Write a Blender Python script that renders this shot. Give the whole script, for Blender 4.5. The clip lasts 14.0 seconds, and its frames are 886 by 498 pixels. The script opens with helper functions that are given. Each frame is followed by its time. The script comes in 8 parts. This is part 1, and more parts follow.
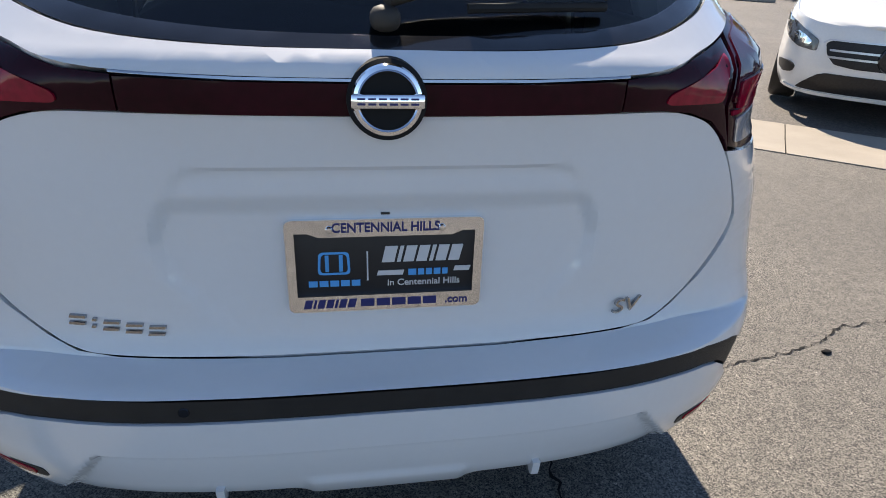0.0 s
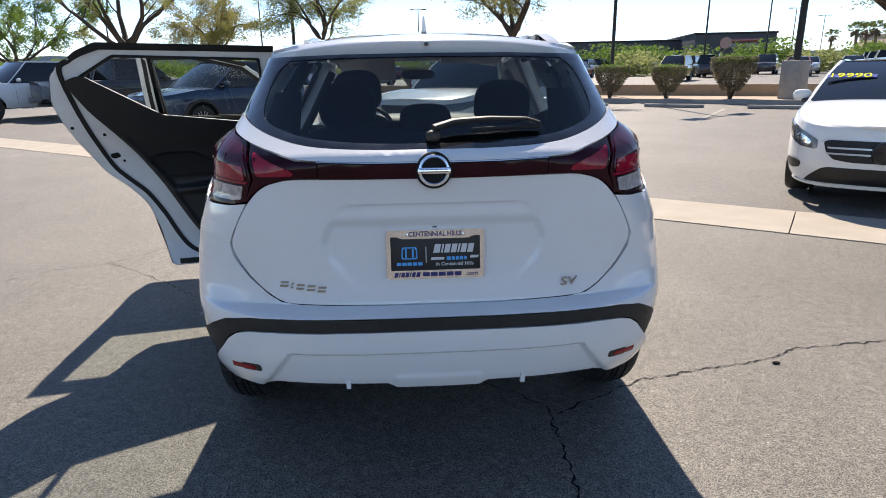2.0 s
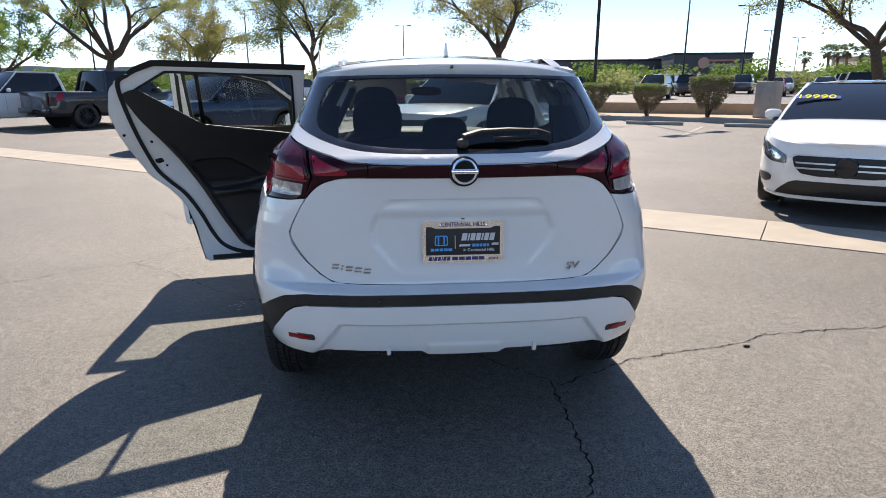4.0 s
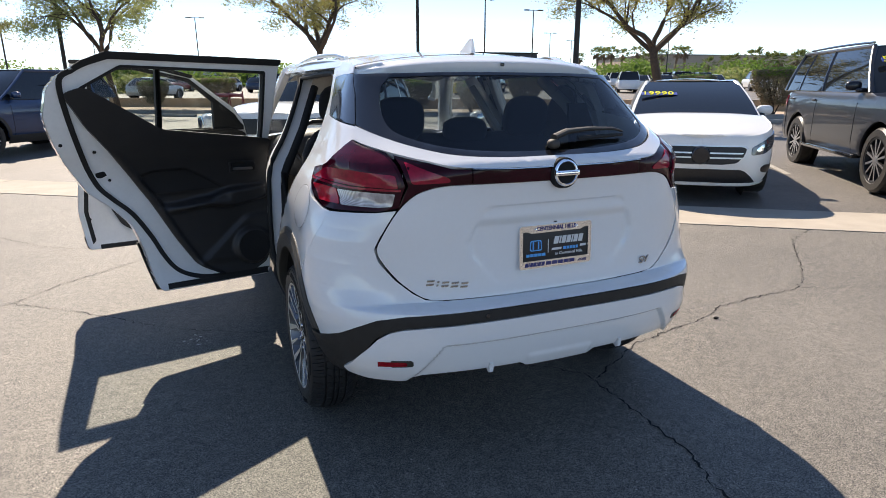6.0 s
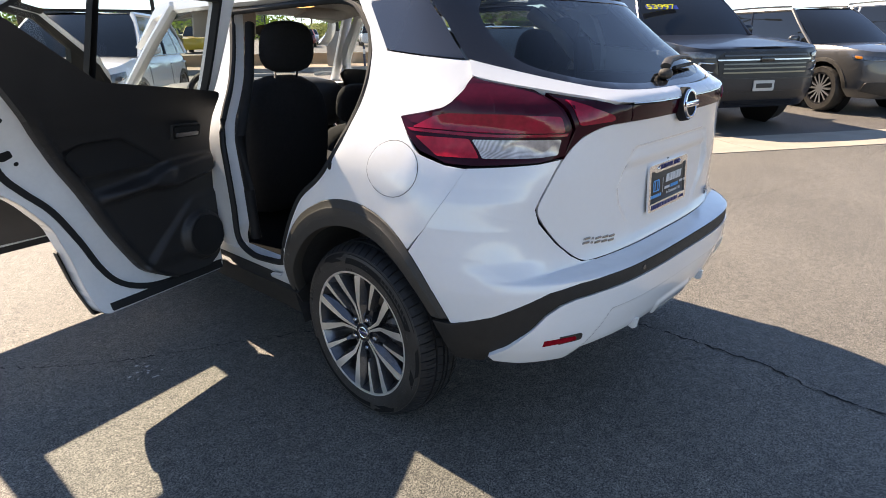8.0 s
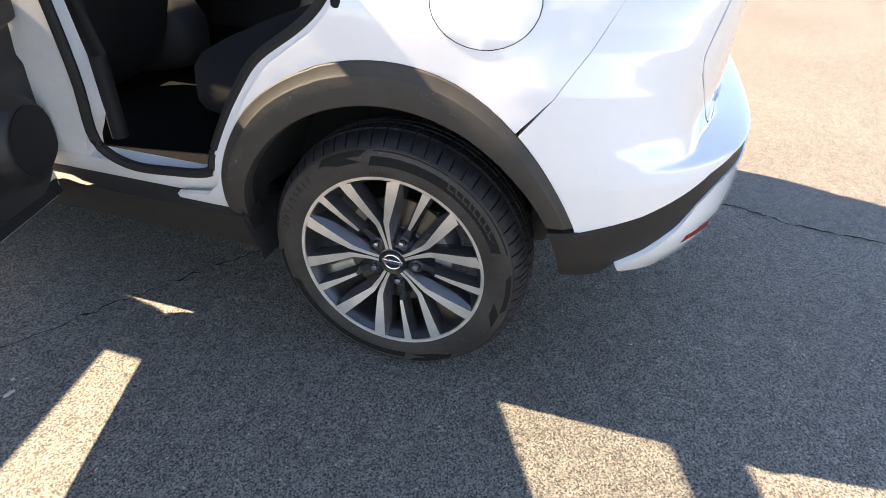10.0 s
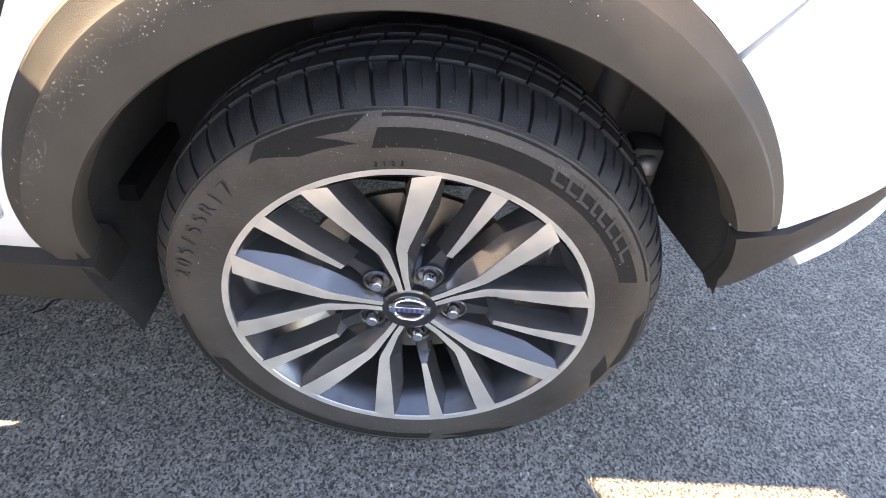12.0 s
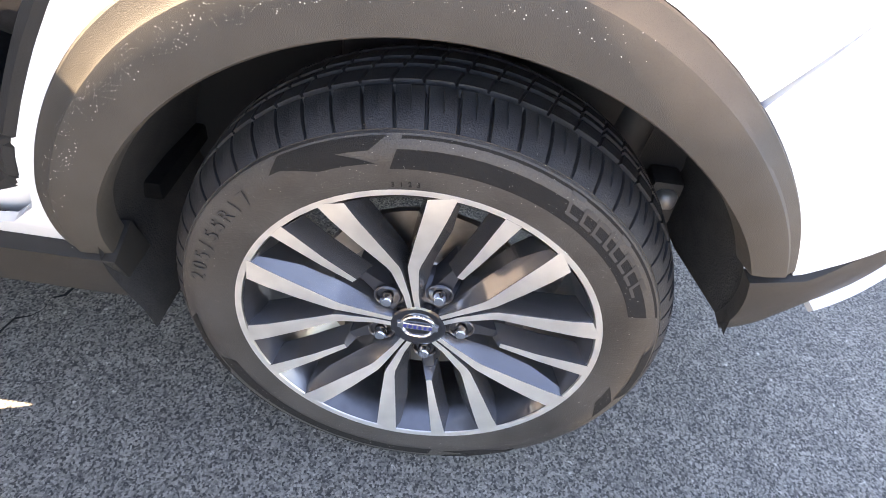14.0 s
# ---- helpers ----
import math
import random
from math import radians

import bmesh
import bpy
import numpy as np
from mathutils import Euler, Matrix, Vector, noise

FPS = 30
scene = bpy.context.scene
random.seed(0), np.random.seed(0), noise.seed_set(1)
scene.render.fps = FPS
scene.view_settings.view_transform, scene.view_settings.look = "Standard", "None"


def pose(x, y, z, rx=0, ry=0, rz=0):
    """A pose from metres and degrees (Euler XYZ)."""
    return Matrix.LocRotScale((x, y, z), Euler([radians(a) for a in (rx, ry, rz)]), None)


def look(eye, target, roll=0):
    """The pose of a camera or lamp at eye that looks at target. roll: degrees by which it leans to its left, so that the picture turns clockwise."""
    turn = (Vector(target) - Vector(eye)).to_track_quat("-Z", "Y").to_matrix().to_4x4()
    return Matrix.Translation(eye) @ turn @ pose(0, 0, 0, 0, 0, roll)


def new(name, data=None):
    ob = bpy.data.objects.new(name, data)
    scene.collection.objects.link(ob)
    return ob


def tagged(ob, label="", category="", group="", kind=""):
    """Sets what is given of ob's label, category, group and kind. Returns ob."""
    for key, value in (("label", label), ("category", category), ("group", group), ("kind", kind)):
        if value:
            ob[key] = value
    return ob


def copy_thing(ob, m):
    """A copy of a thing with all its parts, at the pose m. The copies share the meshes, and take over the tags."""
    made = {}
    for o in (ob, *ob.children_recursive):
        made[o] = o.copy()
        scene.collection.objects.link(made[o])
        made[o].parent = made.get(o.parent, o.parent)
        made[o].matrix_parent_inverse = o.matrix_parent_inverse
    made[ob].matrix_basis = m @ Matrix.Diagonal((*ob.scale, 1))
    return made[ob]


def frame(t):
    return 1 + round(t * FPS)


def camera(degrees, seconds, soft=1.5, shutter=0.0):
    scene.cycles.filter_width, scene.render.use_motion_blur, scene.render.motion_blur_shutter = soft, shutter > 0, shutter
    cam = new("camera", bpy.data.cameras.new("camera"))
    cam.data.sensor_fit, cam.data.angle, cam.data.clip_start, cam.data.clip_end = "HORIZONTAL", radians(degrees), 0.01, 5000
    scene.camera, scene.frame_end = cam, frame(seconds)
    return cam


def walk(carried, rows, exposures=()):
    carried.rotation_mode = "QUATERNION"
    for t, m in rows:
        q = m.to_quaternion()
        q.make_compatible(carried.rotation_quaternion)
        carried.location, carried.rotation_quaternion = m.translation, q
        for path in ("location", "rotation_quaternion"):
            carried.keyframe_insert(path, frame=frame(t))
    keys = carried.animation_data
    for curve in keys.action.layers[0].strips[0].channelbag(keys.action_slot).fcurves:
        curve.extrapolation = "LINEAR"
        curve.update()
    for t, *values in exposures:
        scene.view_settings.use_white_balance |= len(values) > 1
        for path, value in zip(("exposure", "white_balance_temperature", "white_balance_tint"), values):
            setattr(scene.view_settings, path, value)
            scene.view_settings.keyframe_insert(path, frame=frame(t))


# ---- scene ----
cam = camera(73.0, 14.0, soft=0.9)
PATH = [
    (0, (-0.058, -1.537, 1.274), (0.253, 0.218, 0.367), 2.7),
    (0.5, (-0.1, -1.775, 1.305), (0.057, 0.055, 0.515), -0.0),
    (1, (-0.099, -2.039, 1.339), (0.038, -0.159, 0.67), 0.2),
    (1.5, (-0.05, -2.308, 1.358), (0.045, -0.404, 0.752), -0.6),
    (2, (-0.07, -2.516, 1.361), (0.03, -0.599, 0.8), -0.9),
    (2.5, (-0.11, -2.72, 1.366), (0.008, -0.793, 0.843), -0.4),
    (2.7, (-0.106, -2.756, 1.358), (0.002, -0.827, 0.84), -0.5),
    (4.8, (-0.553, -2.925, 1.381), (-0.259, -1.014, 0.869), 0.2),
    (5, (-0.654, -2.87, 1.369), (-0.302, -0.969, 0.857), 0.1),
    (5.5, (-0.915, -2.663, 1.388), (-0.386, -0.806, 0.869), 0.1),
    (6, (-1.225, -2.51, 1.382), (-0.473, -0.733, 0.856), -0.1),
    (6.5, (-1.512, -2.338, 1.383), (-0.582, -0.65, 0.847), -0.0),
    (7, (-1.699, -2.063, 1.365), (-0.607, -0.478, 0.821), -0.3),
    (7.5, (-1.932, -1.797, 1.342), (-0.686, -0.35, 0.747), -1.1),
    (8, (-2.046, -1.512, 1.3), (-0.665, -0.226, 0.637), -0.9),
    (8.5, (-2.062, -1.188, 1.29), (-0.572, -0.08, 0.547), 0.3),
    (9, (-2.124, -0.866, 1.242), (-0.522, -0.02, 0.395), 0.6),
    (9.2, (-2.121, -0.771, 1.219), (-0.499, -0.008, 0.332), 1.5),
    (11.3, (-1.51, -0.087, 0.998), (-0.002, -0.068, -0.315), 5.3),
    (11.5, (-1.457, -0.06, 0.969), (0.043, -0.083, -0.353), 5.9),
    (12, (-1.362, -0.01, 0.904), (0.112, -0.081, -0.447), 5.9),
    (12.5, (-1.323, 0.005, 0.86), (0.157, -0.097, -0.481), 6.7),
    (13, (-1.309, 0.007, 0.853), (0.17, -0.091, -0.489), 6.7),
    (13.5, (-1.314, 0.005, 0.858), (0.169, -0.103, -0.479), 7.4),
    (14, (-1.354, -0.017, 0.921), (0.13, -0.02, -0.42), 8.3),
]
walk(cam, [(t, look(eye, target, roll)) for t, eye, target, roll in PATH],
     exposures=[(0.0, 1.0, 7000, 12), (0.5, 1.05, 6950, 12), (2.5, 0.98, 6900, 13), (5.0, 1.06, 6950, 13), (7.5, 1.30, 7500, 14), (8.5, 1.75, 7900, 15), (9.2, 2.15, 8300, 16), (11.3, 3.25, 9200, 20), (12.5, 4.05, 9600, 23), (13.5, 4.10, 9600, 23), (14.0, 4.05, 9500, 23)])

# ---------------------------------------------------------------- light
SUN_DIR = Vector((0.02, 1.035, 1.0)).normalized()
elev = math.asin(SUN_DIR.z)
azim = math.atan2(SUN_DIR.x, SUN_DIR.y)
world = bpy.data.worlds.new("sky")
scene.world = world
world.use_nodes = True
wn = world.node_tree.nodes
sky = wn.new("ShaderNodeTexSky")
sky.sky_type, sky.sun_disc = "NISHITA", False
sky.altitude = 650
sky.sun_elevation, sky.sun_rotation = elev, azim
sky.air_density, sky.dust_density, sky.ozone_density = 0.75, 0.0, 3.0
wn["Background"].inputs["Strength"].default_value = 0.108
world.node_tree.links.new(sky.outputs["Color"], wn["Background"].inputs["Color"])
sun_data = bpy.data.lights.new("sun", "SUN")
sun_data.energy, sun_data.angle, sun_data.color = 4.5, radians(0.55), (1.0, 0.92, 0.81)
sun = new("sun", sun_data)
sun.matrix_world = look(SUN_DIR * 60, (0, 0, 0))


# ---------------------------------------------------------------- materials
def mat(name, color, rough=0.5, metal=0.0, coat=0.0, vary=0.0, scale=8.0, bump=0.0, bump_scale=60.0, rough_vary=0.0, trans=0.0, ior=1.45, spec=0.5, per_object=0.0, color2=None, sheen=0.0):
    m = bpy.data.materials.new(name)
    m.use_nodes = True
    nt = m.node_tree
    b = nt.nodes["Principled BSDF"]
    b.inputs["Base Color"].default_value = (*color, 1)
    b.inputs["Roughness"].default_value = rough
    b.inputs["Metallic"].default_value = metal
    b.inputs["Coat Weight"].default_value = coat
    b.inputs["Coat Roughness"].default_value = 0.03
    b.inputs["Transmission Weight"].default_value = trans
    b.inputs["IOR"].default_value = ior
    b.inputs["Specular IOR Level"].default_value = spec
    b.inputs["Sheen Weight"].default_value = sheen
    if vary or rough_vary or bump or color2:
        tc = nt.nodes.new("ShaderNodeTexCoord")
        n1 = nt.nodes.new("ShaderNodeTexNoise")
        n1.inputs["Scale"].default_value, n1.inputs["Detail"].default_value = scale, 6
        nt.links.new(tc.outputs["Object"], n1.inputs["Vector"])
        n2 = nt.nodes.new("ShaderNodeTexNoise")
        n2.inputs["Scale"].default_value, n2.inputs["Detail"].default_value = bump_scale, 4
        nt.links.new(tc.outputs["Object"], n2.inputs["Vector"])
        if vary or color2:
            ramp = nt.nodes.new("ShaderNodeValToRGB")
            lo = color2 or [c * (1 - vary) for c in color]
            hi = color if color2 else [min(1, c * (1 + vary)) for c in color]
            ramp.color_ramp.elements[0].color, ramp.color_ramp.elements[1].color = (*lo, 1), (*hi, 1)
            ramp.color_ramp.elements[0].position, ramp.color_ramp.elements[1].position = 0.32, 0.68
            mixn = nt.nodes.new("ShaderNodeMix")
            mixn.data_type = "FLOAT"
            mixn.inputs[0].default_value = 0.35
            nt.links.new(n1.outputs["Fac"], mixn.inputs[2])
            nt.links.new(n2.outputs["Fac"], mixn.inputs[3])
            nt.links.new(mixn.outputs[0], ramp.inputs["Fac"])
            nt.links.new(ramp.outputs["Color"], b.inputs["Base Color"])
        if rough_vary:
            mr = nt.nodes.new("ShaderNodeMapRange")
            mr.inputs["To Min"].default_value, mr.inputs["To Max"].default_value = rough - rough_vary, rough + rough_vary
            nt.links.new(n1.outputs["Fac"], mr.inputs["Value"])
            nt.links.new(mr.outputs["Result"], b.inputs["Roughness"])
        if bump:
            bp = nt.nodes.new("ShaderNodeBump")
            bp.inputs["Strength"].default_value, bp.inputs["Distance"].default_value = bump, 0.002
            nt.links.new(n2.outputs["Fac"], bp.inputs["Height"])
            nt.links.new(bp.outputs["Normal"], b.inputs["Normal"])
    return m


def glass(name, tint, rough=0.0, opacity=0.0):
    """Thin pane: clear through, mirror-like by Fresnel."""
    m = bpy.data.materials.new(name)
    m.use_nodes = True
    nt = m.node_tree
    nt.nodes.clear()
    out = nt.nodes.new("ShaderNodeOutputMaterial")
    tr = nt.nodes.new("ShaderNodeBsdfTransparent")
    tr.inputs["Color"].default_value = (*tint, 1)
    gl = nt.nodes.new("ShaderNodeBsdfGlossy")
    gl.inputs["Roughness"].default_value = rough
    lw = nt.nodes.new("ShaderNodeLayerWeight")
    lw.inputs["Blend"].default_value = 0.5
    pw = nt.nodes.new("ShaderNodeMath")
    pw.operation = "POWER"
    pw.inputs[1].default_value = 5.0
    nt.links.new(lw.outputs["Facing"], pw.inputs[0])
    fr = nt.nodes.new("ShaderNodeMath")
    fr.operation = "MULTIPLY_ADD"
    fr.inputs[1].default_value, fr.inputs[2].default_value = 0.95, 0.045
    nt.links.new(pw.outputs[0], fr.inputs[0])
    mix = nt.nodes.new("ShaderNodeMixShader")
    nt.links.new(fr.outputs[0], mix.inputs["Fac"])
    nt.links.new(tr.outputs["BSDF"], mix.inputs[1])
    nt.links.new(gl.outputs["BSDF"], mix.inputs[2])
    nt.links.new(mix.outputs["Shader"], out.inputs["Surface"])
    return m


def asphalt(name, dark, light, scale=230.0, patch=0.5, tint=(1.0, 0.95, 0.88)):
    m = bpy.data.materials.new(name)
    m.use_nodes = True
    nt = m.node_tree
    N, K = nt.nodes.new, nt.links.new
    b = nt.nodes["Principled BSDF"]
    b.inputs["Roughness"].default_value = 0.70
    b.inputs["Specular IOR Level"].default_value = 0.7
    tc = N("ShaderNodeTexCoord")
    vor = N("ShaderNodeTexVoronoi")
    vor.inputs["Scale"].default_value = scale
    K(tc.outputs["Object"], vor.inputs["Vector"])
    fine = N("ShaderNodeTexNoise")
    fine.inputs["Scale"].default_value, fine.inputs["Detail"].default_value = scale * 0.6, 5
    K(tc.outputs["Object"], fine.inputs["Vector"])
    big = N("ShaderNodeTexNoise")
    big.inputs["Scale"].default_value, big.inputs["Detail"].default_value, big.inputs["Roughness"].default_value = 0.7, 8, 0.6
    K(tc.outputs["Object"], big.inputs["Vector"])
    mid = N("ShaderNodeTexNoise")
    mid.inputs["Scale"].default_value, mid.inputs["Detail"].default_value = 22.0, 8
    K(tc.outputs["Object"], mid.inputs["Vector"])
    r1 = N("ShaderNodeValToRGB")
    r1.color_ramp.elements[0].position, r1.color_ramp.elements[1].position = 0.28, 0.74
    r1.color_ramp.elements[0].color = (*[dark * c for c in tint], 1)
    r1.color_ramp.elements[1].color = (*[light * c for c in tint], 1)
    sep = N("ShaderNodeSeparateColor")
    K(vor.outputs["Color"], sep.inputs["Color"])
    mx = N("ShaderNodeMix")
    mx.data_type = "FLOAT"
    mx.inputs[0].default_value = 0.5
    K(sep.outputs["Red"], mx.inputs[2])
    K(fine.outputs["Fac"], mx.inputs[3])
    K(mx.outputs[0], r1.inputs["Fac"])
    r2 = N("ShaderNodeMapRange")
    r2.inputs["From Min"].default_value, r2.inputs["From Max"].default_value = 0.3, 0.72
    r2.inputs["To Min"].default_value, r2.inputs["To Max"].default_value = 1 - patch * 0.5, 1 + patch * 0.35
    K(big.outputs["Fac"], r2.inputs["Value"])
    r3 = N("ShaderNodeMapRange")
    r3.inputs["From Min"].default_value, r3.inputs["From Max"].default_value = 0.3, 0.7
    r3.inputs["To Min"].default_value, r3.inputs["To Max"].default_value = 0.78, 1.19
    K(mid.outputs["Fac"], r3.inputs["Value"])
    mul = N("ShaderNodeMath")
    mul.operation = "MULTIPLY"
    K(r2.outputs["Result"], mul.inputs[0])
    K(r3.outputs["Result"], mul.inputs[1])
    chip = N("ShaderNodeTexVoronoi")
    chip.inputs["Scale"].default_value = 95.0
    K(tc.outputs["Object"], chip.inputs["Vector"])
    csep = N("ShaderNodeSeparateColor")
    K(chip.outputs["Color"], csep.inputs["Color"])
    cpos = N("ShaderNodeMapRange")
    cpos.inputs["From Min"].default_value, cpos.inputs["From Max"].default_value = 0.86, 0.96
    cpos.inputs["To Min"].default_value, cpos.inputs["To Max"].default_value = 0.0, 0.9
    K(csep.outputs["Red"], cpos.inputs["Value"])
    near = N("ShaderNodeMapRange")
    near.inputs["From Min"].default_value, near.inputs["From Max"].default_value = 0.25, 0.40
    near.inputs["To Min"].default_value, near.inputs["To Max"].default_value = 1.0, 0.0
    K(chip.outputs["Distance"], near.inputs["Value"])
    cm = N("ShaderNodeMath")
    cm.operation = "MULTIPLY_ADD"
    cm.inputs[2].default_value = 1.0
    K(cpos.outputs["Result"], cm.inputs[0])
    K(near.outputs["Result"], cm.inputs[1])
    mul2 = N("ShaderNodeMath")
    mul2.operation = "MULTIPLY"
    K(mul.outputs[0], mul2.inputs[0])
    K(cm.outputs[0], mul2.inputs[1])
    mul = mul2
    vm = N("ShaderNodeVectorMath")
    vm.operation = "SCALE"
    K(r1.outputs["Color"], vm.inputs[0])
    K(mul.outputs[0], vm.inputs["Scale"])
    K(vm.outputs["Vector"], b.inputs["Base Color"])
    bp = N("ShaderNodeBump")
    bp.inputs["Strength"].default_value, bp.inputs["Distance"].default_value = 0.9, 0.004
    K(mx.outputs[0], bp.inputs["Height"])
    K(bp.outputs["Normal"], b.inputs["Normal"])
    return m


M_white = mat("white_paint", (0.745, 0.745, 0.74), 0.22, coat=1.0, vary=0.02, scale=3.0)
M_jamb = mat("white_jamb_paint", (0.74, 0.74, 0.73), 0.4, coat=0.3, vary=0.05, scale=9.0)
M_black = mat("black_gloss", (0.012, 0.012, 0.014), 0.12, coat=0.6)
M_panel = mat("dark_pillar_panel", (0.03, 0.034, 0.045), 0.16, coat=0.8)
M_clad = mat("black_cladding", (0.040, 0.035, 0.029), 0.58, vary=0.22, scale=22, bump=0.35, bump_scale=900, rough_vary=0.08)
# same plastic as M_clad; the recessed band's shade is put into the colour
M_clad_shade = mat("black_cladding_shaded", (0.024, 0.022, 0.020), 0.55, vary=0.2, scale=22, bump=0.3, bump_scale=900, spec=0.35)
M_liner = mat("arch_liner_felt", (0.024, 0.022, 0.020), 0.95, vary=0.4, scale=30, bump=0.8, bump_scale=300)
M_carpet = mat("cabin_carpet", (0.006, 0.006, 0.006), 1.0, vary=0.4, scale=60, bump=0.5, bump_scale=400, spec=0.1)
M_under = mat("underbody_black", (0.008, 0.008, 0.008), 0.9)
M_rubber = mat("tyre_rubber", (0.037, 0.033, 0.029), 0.42, vary=0.45, scale=14, bump=0.4, bump_scale=500, rough_vary=0.15, spec=0.36)
M_smooth_rubber = mat("ribbed_dark_rubber", (0.014, 0.013, 0.012), 0.9, vary=0.12, scale=20, bump=0.5, bump_scale=1200, spec=0.2)
M_tread = mat("tread_rubber", (0.020, 0.020, 0.021), 0.55, vary=0.35, scale=30, bump=0.4, bump_scale=500, spec=0.3)
M_letter = mat("raised_rubber", (0.026, 0.024, 0.022), 0.6)
M_seal = mat("rubber_seal", (0.012, 0.012, 0.012), 0.7, bump=0.2, bump_scale=500)
M_trim = mat("door_trim_plastic", (0.022, 0.021, 0.021), 0.42, vary=0.15, scale=12, bump=0.35, bump_scale=700)
M_trim2 = mat("door_trim_soft", (0.007, 0.007, 0.0075), 0.75, bump=0.3, bump_scale=500)
M_cloth = mat("seat_cloth", (0.010, 0.010, 0.0112), 0.95, vary=0.3, scale=60, bump=0.6, bump_scale=900)
M_head = mat("headliner_cloth", (0.32, 0.31, 0.29), 0.95, vary=0.06, scale=40)
M_dash = mat("dash_plastic", (0.03, 0.03, 0.031), 0.55, bump=0.3, bump_scale=600)
M_chrome = mat("chrome", (0.85, 0.86, 0.88), 0.06, 1.0, rough_vary=0.02, scale=30)
M_mark_chrome = mat("dark_chrome", (0.42, 0.42, 0.43), 0.12, 1.0, rough_vary=0.04, scale=40)
M_satin = mat("satin_silver", (0.62, 0.62, 0.63), 0.3, 1.0)
M_alloy = mat("machined_alloy", (0.85, 0.84, 0.805), 0.42, 1.0, vary=0.06, scale=40, rough_vary=0.06)
M_hub = mat("dark_hub_paint", (0.045, 0.045, 0.050), 0.3, 0.5, coat=0.4, vary=0.1, scale=25)
M_alloyd = mat("dark_alloy_paint", (0.15, 0.147, 0.15), 0.27, 0.8, coat=0.5, vary=0.1, scale=25)
M_barrel = mat("barrel_alloy", (0.13, 0.13, 0.135), 0.30, 0.9, coat=0.3, vary=0.2, scale=20)
M_disc = mat("brake_disc_steel", (0.30, 0.27, 0.24), 0.45, 1.0, vary=0.25, scale=25)
M_caliper = mat("cast_caliper", (0.30, 0.30, 0.30), 0.5, 0.8, vary=0.2, scale=60)
M_red = mat("red_lens", (0.27, 0.004, 0.023), 0.07, coat=0.0, vary=0.45, scale=7)
M_redm = mat("wine_red_lens", (0.050, 0.002, 0.009), 0.08, spec=0.35, vary=0.35, scale=5)
M_redd = mat("dark_red_lens", (0.026, 0.002, 0.007), 0.09, spec=0.22, vary=0.4, scale=6)
M_redb = mat("bright_red_lens", (0.42, 0.006, 0.02), 0.1, coat=0.0, vary=0.2, scale=30)
M_reflect = mat("red_reflector", (0.26, 0.005, 0.012), 0.2, spec=0.3, vary=0.3, scale=160)
M_clear = mat("clear_lamp_lens", (0.50, 0.46, 0.44), 0.08, 0.2, vary=0.3, scale=40)
wv = M_clear.node_tree.nodes.new("ShaderNodeTexWave")
wv.inputs["Scale"].default_value, wv.inputs["Distortion"].default_value = 120.0, 0.3
wv.bands_direction = "DIAGONAL"
wm = M_clear.node_tree.nodes.new("ShaderNodeMapRange")
wm.inputs["To Min"].default_value, wm.inputs["To Max"].default_value = 0.7, 1.15
wx = M_clear.node_tree.nodes.new("ShaderNodeVectorMath")
wx.operation = "SCALE"
wl = M_clear.node_tree.links
wflat = M_clear.node_tree.nodes.new("ShaderNodeMapping")
wflat.inputs["Scale"].default_value = (1, 1, 0)
wl.new(M_clear.node_tree.nodes["Texture Coordinate"].outputs["Object"], wflat.inputs["Vector"])
wl.new(wflat.outputs["Vector"], wv.inputs["Vector"])
wl.new(wv.outputs["Fac"], wm.inputs["Value"])
wl.new(M_clear.node_tree.nodes["Principled BSDF"].inputs["Base Color"].links[0].from_socket, wx.inputs[0])
wl.new(wm.outputs["Result"], wx.inputs["Scale"])
wl.new(wx.outputs["Vector"], M_clear.node_tree.nodes["Principled BSDF"].inputs["Base Color"])
M_amber = mat("amber_lens", (0.8, 0.25, 0.02), 0.15, coat=1.0)
M_glass = glass("tinted_glass", (0.42, 0.47, 0.475))
M_glassc = glass("door_glass", (0.80, 0.84, 0.82))
M_mirror = mat("mirror_glass", (0.9, 0.92, 0.95), 0.01, 1.0)
M_plate = mat("dealer_plate_black", (0.016, 0.015, 0.016), 0.45, vary=0.1, scale=20)
M_txtw = mat("plate_print_silver", (0.62, 0.62, 0.62), 0.5)
M_txtb = mat("plate_print_blue", (0.07, 0.36, 0.75), 0.5)
M_txtn = mat("frame_print_navy", (0.02, 0.025, 0.13), 0.5)
M_susp = mat("coated_steel", (0.035, 0.033, 0.031), 0.6, vary=0.3, scale=40)
M_asph = asphalt("worn_asphalt", 0.018, 0.255, 290, 0.42, tint=(1.05, 0.955, 0.80))
M_asph2 = asphalt("stall_asphalt", 0.045, 0.175, 120, 0.45, tint=(1.06, 0.94, 0.81))
M_crack = mat("crack_dark", (0.012, 0.011, 0.010), 0.95, vary=0.5, scale=50)
M_conc = mat("gutter_concrete", (0.35, 0.31, 0.255), 0.85, vary=0.13, scale=3.0, bump=0.5, bump_scale=160)
M_joint = mat("joint_dark", (0.06, 0.055, 0.05), 0.95)
M_curb = mat("grey_concrete", (0.32, 0.30, 0.27), 0.9, vary=0.15, scale=5, bump=0.4, bump_scale=90)
M_tanwall = mat("tan_block_wall", (0.40, 0.30, 0.20), 0.9, vary=0.12, scale=4, bump=0.5, bump_scale=60)
M_gravel = mat("desert_gravel", (0.42, 0.32, 0.24), 0.95, vary=0.4, scale=60, bump=1.0, bump_scale=70)
M_mark = mat("worn_white_paint", (0.30, 0.28, 0.245), 0.8, vary=0.25, scale=14)
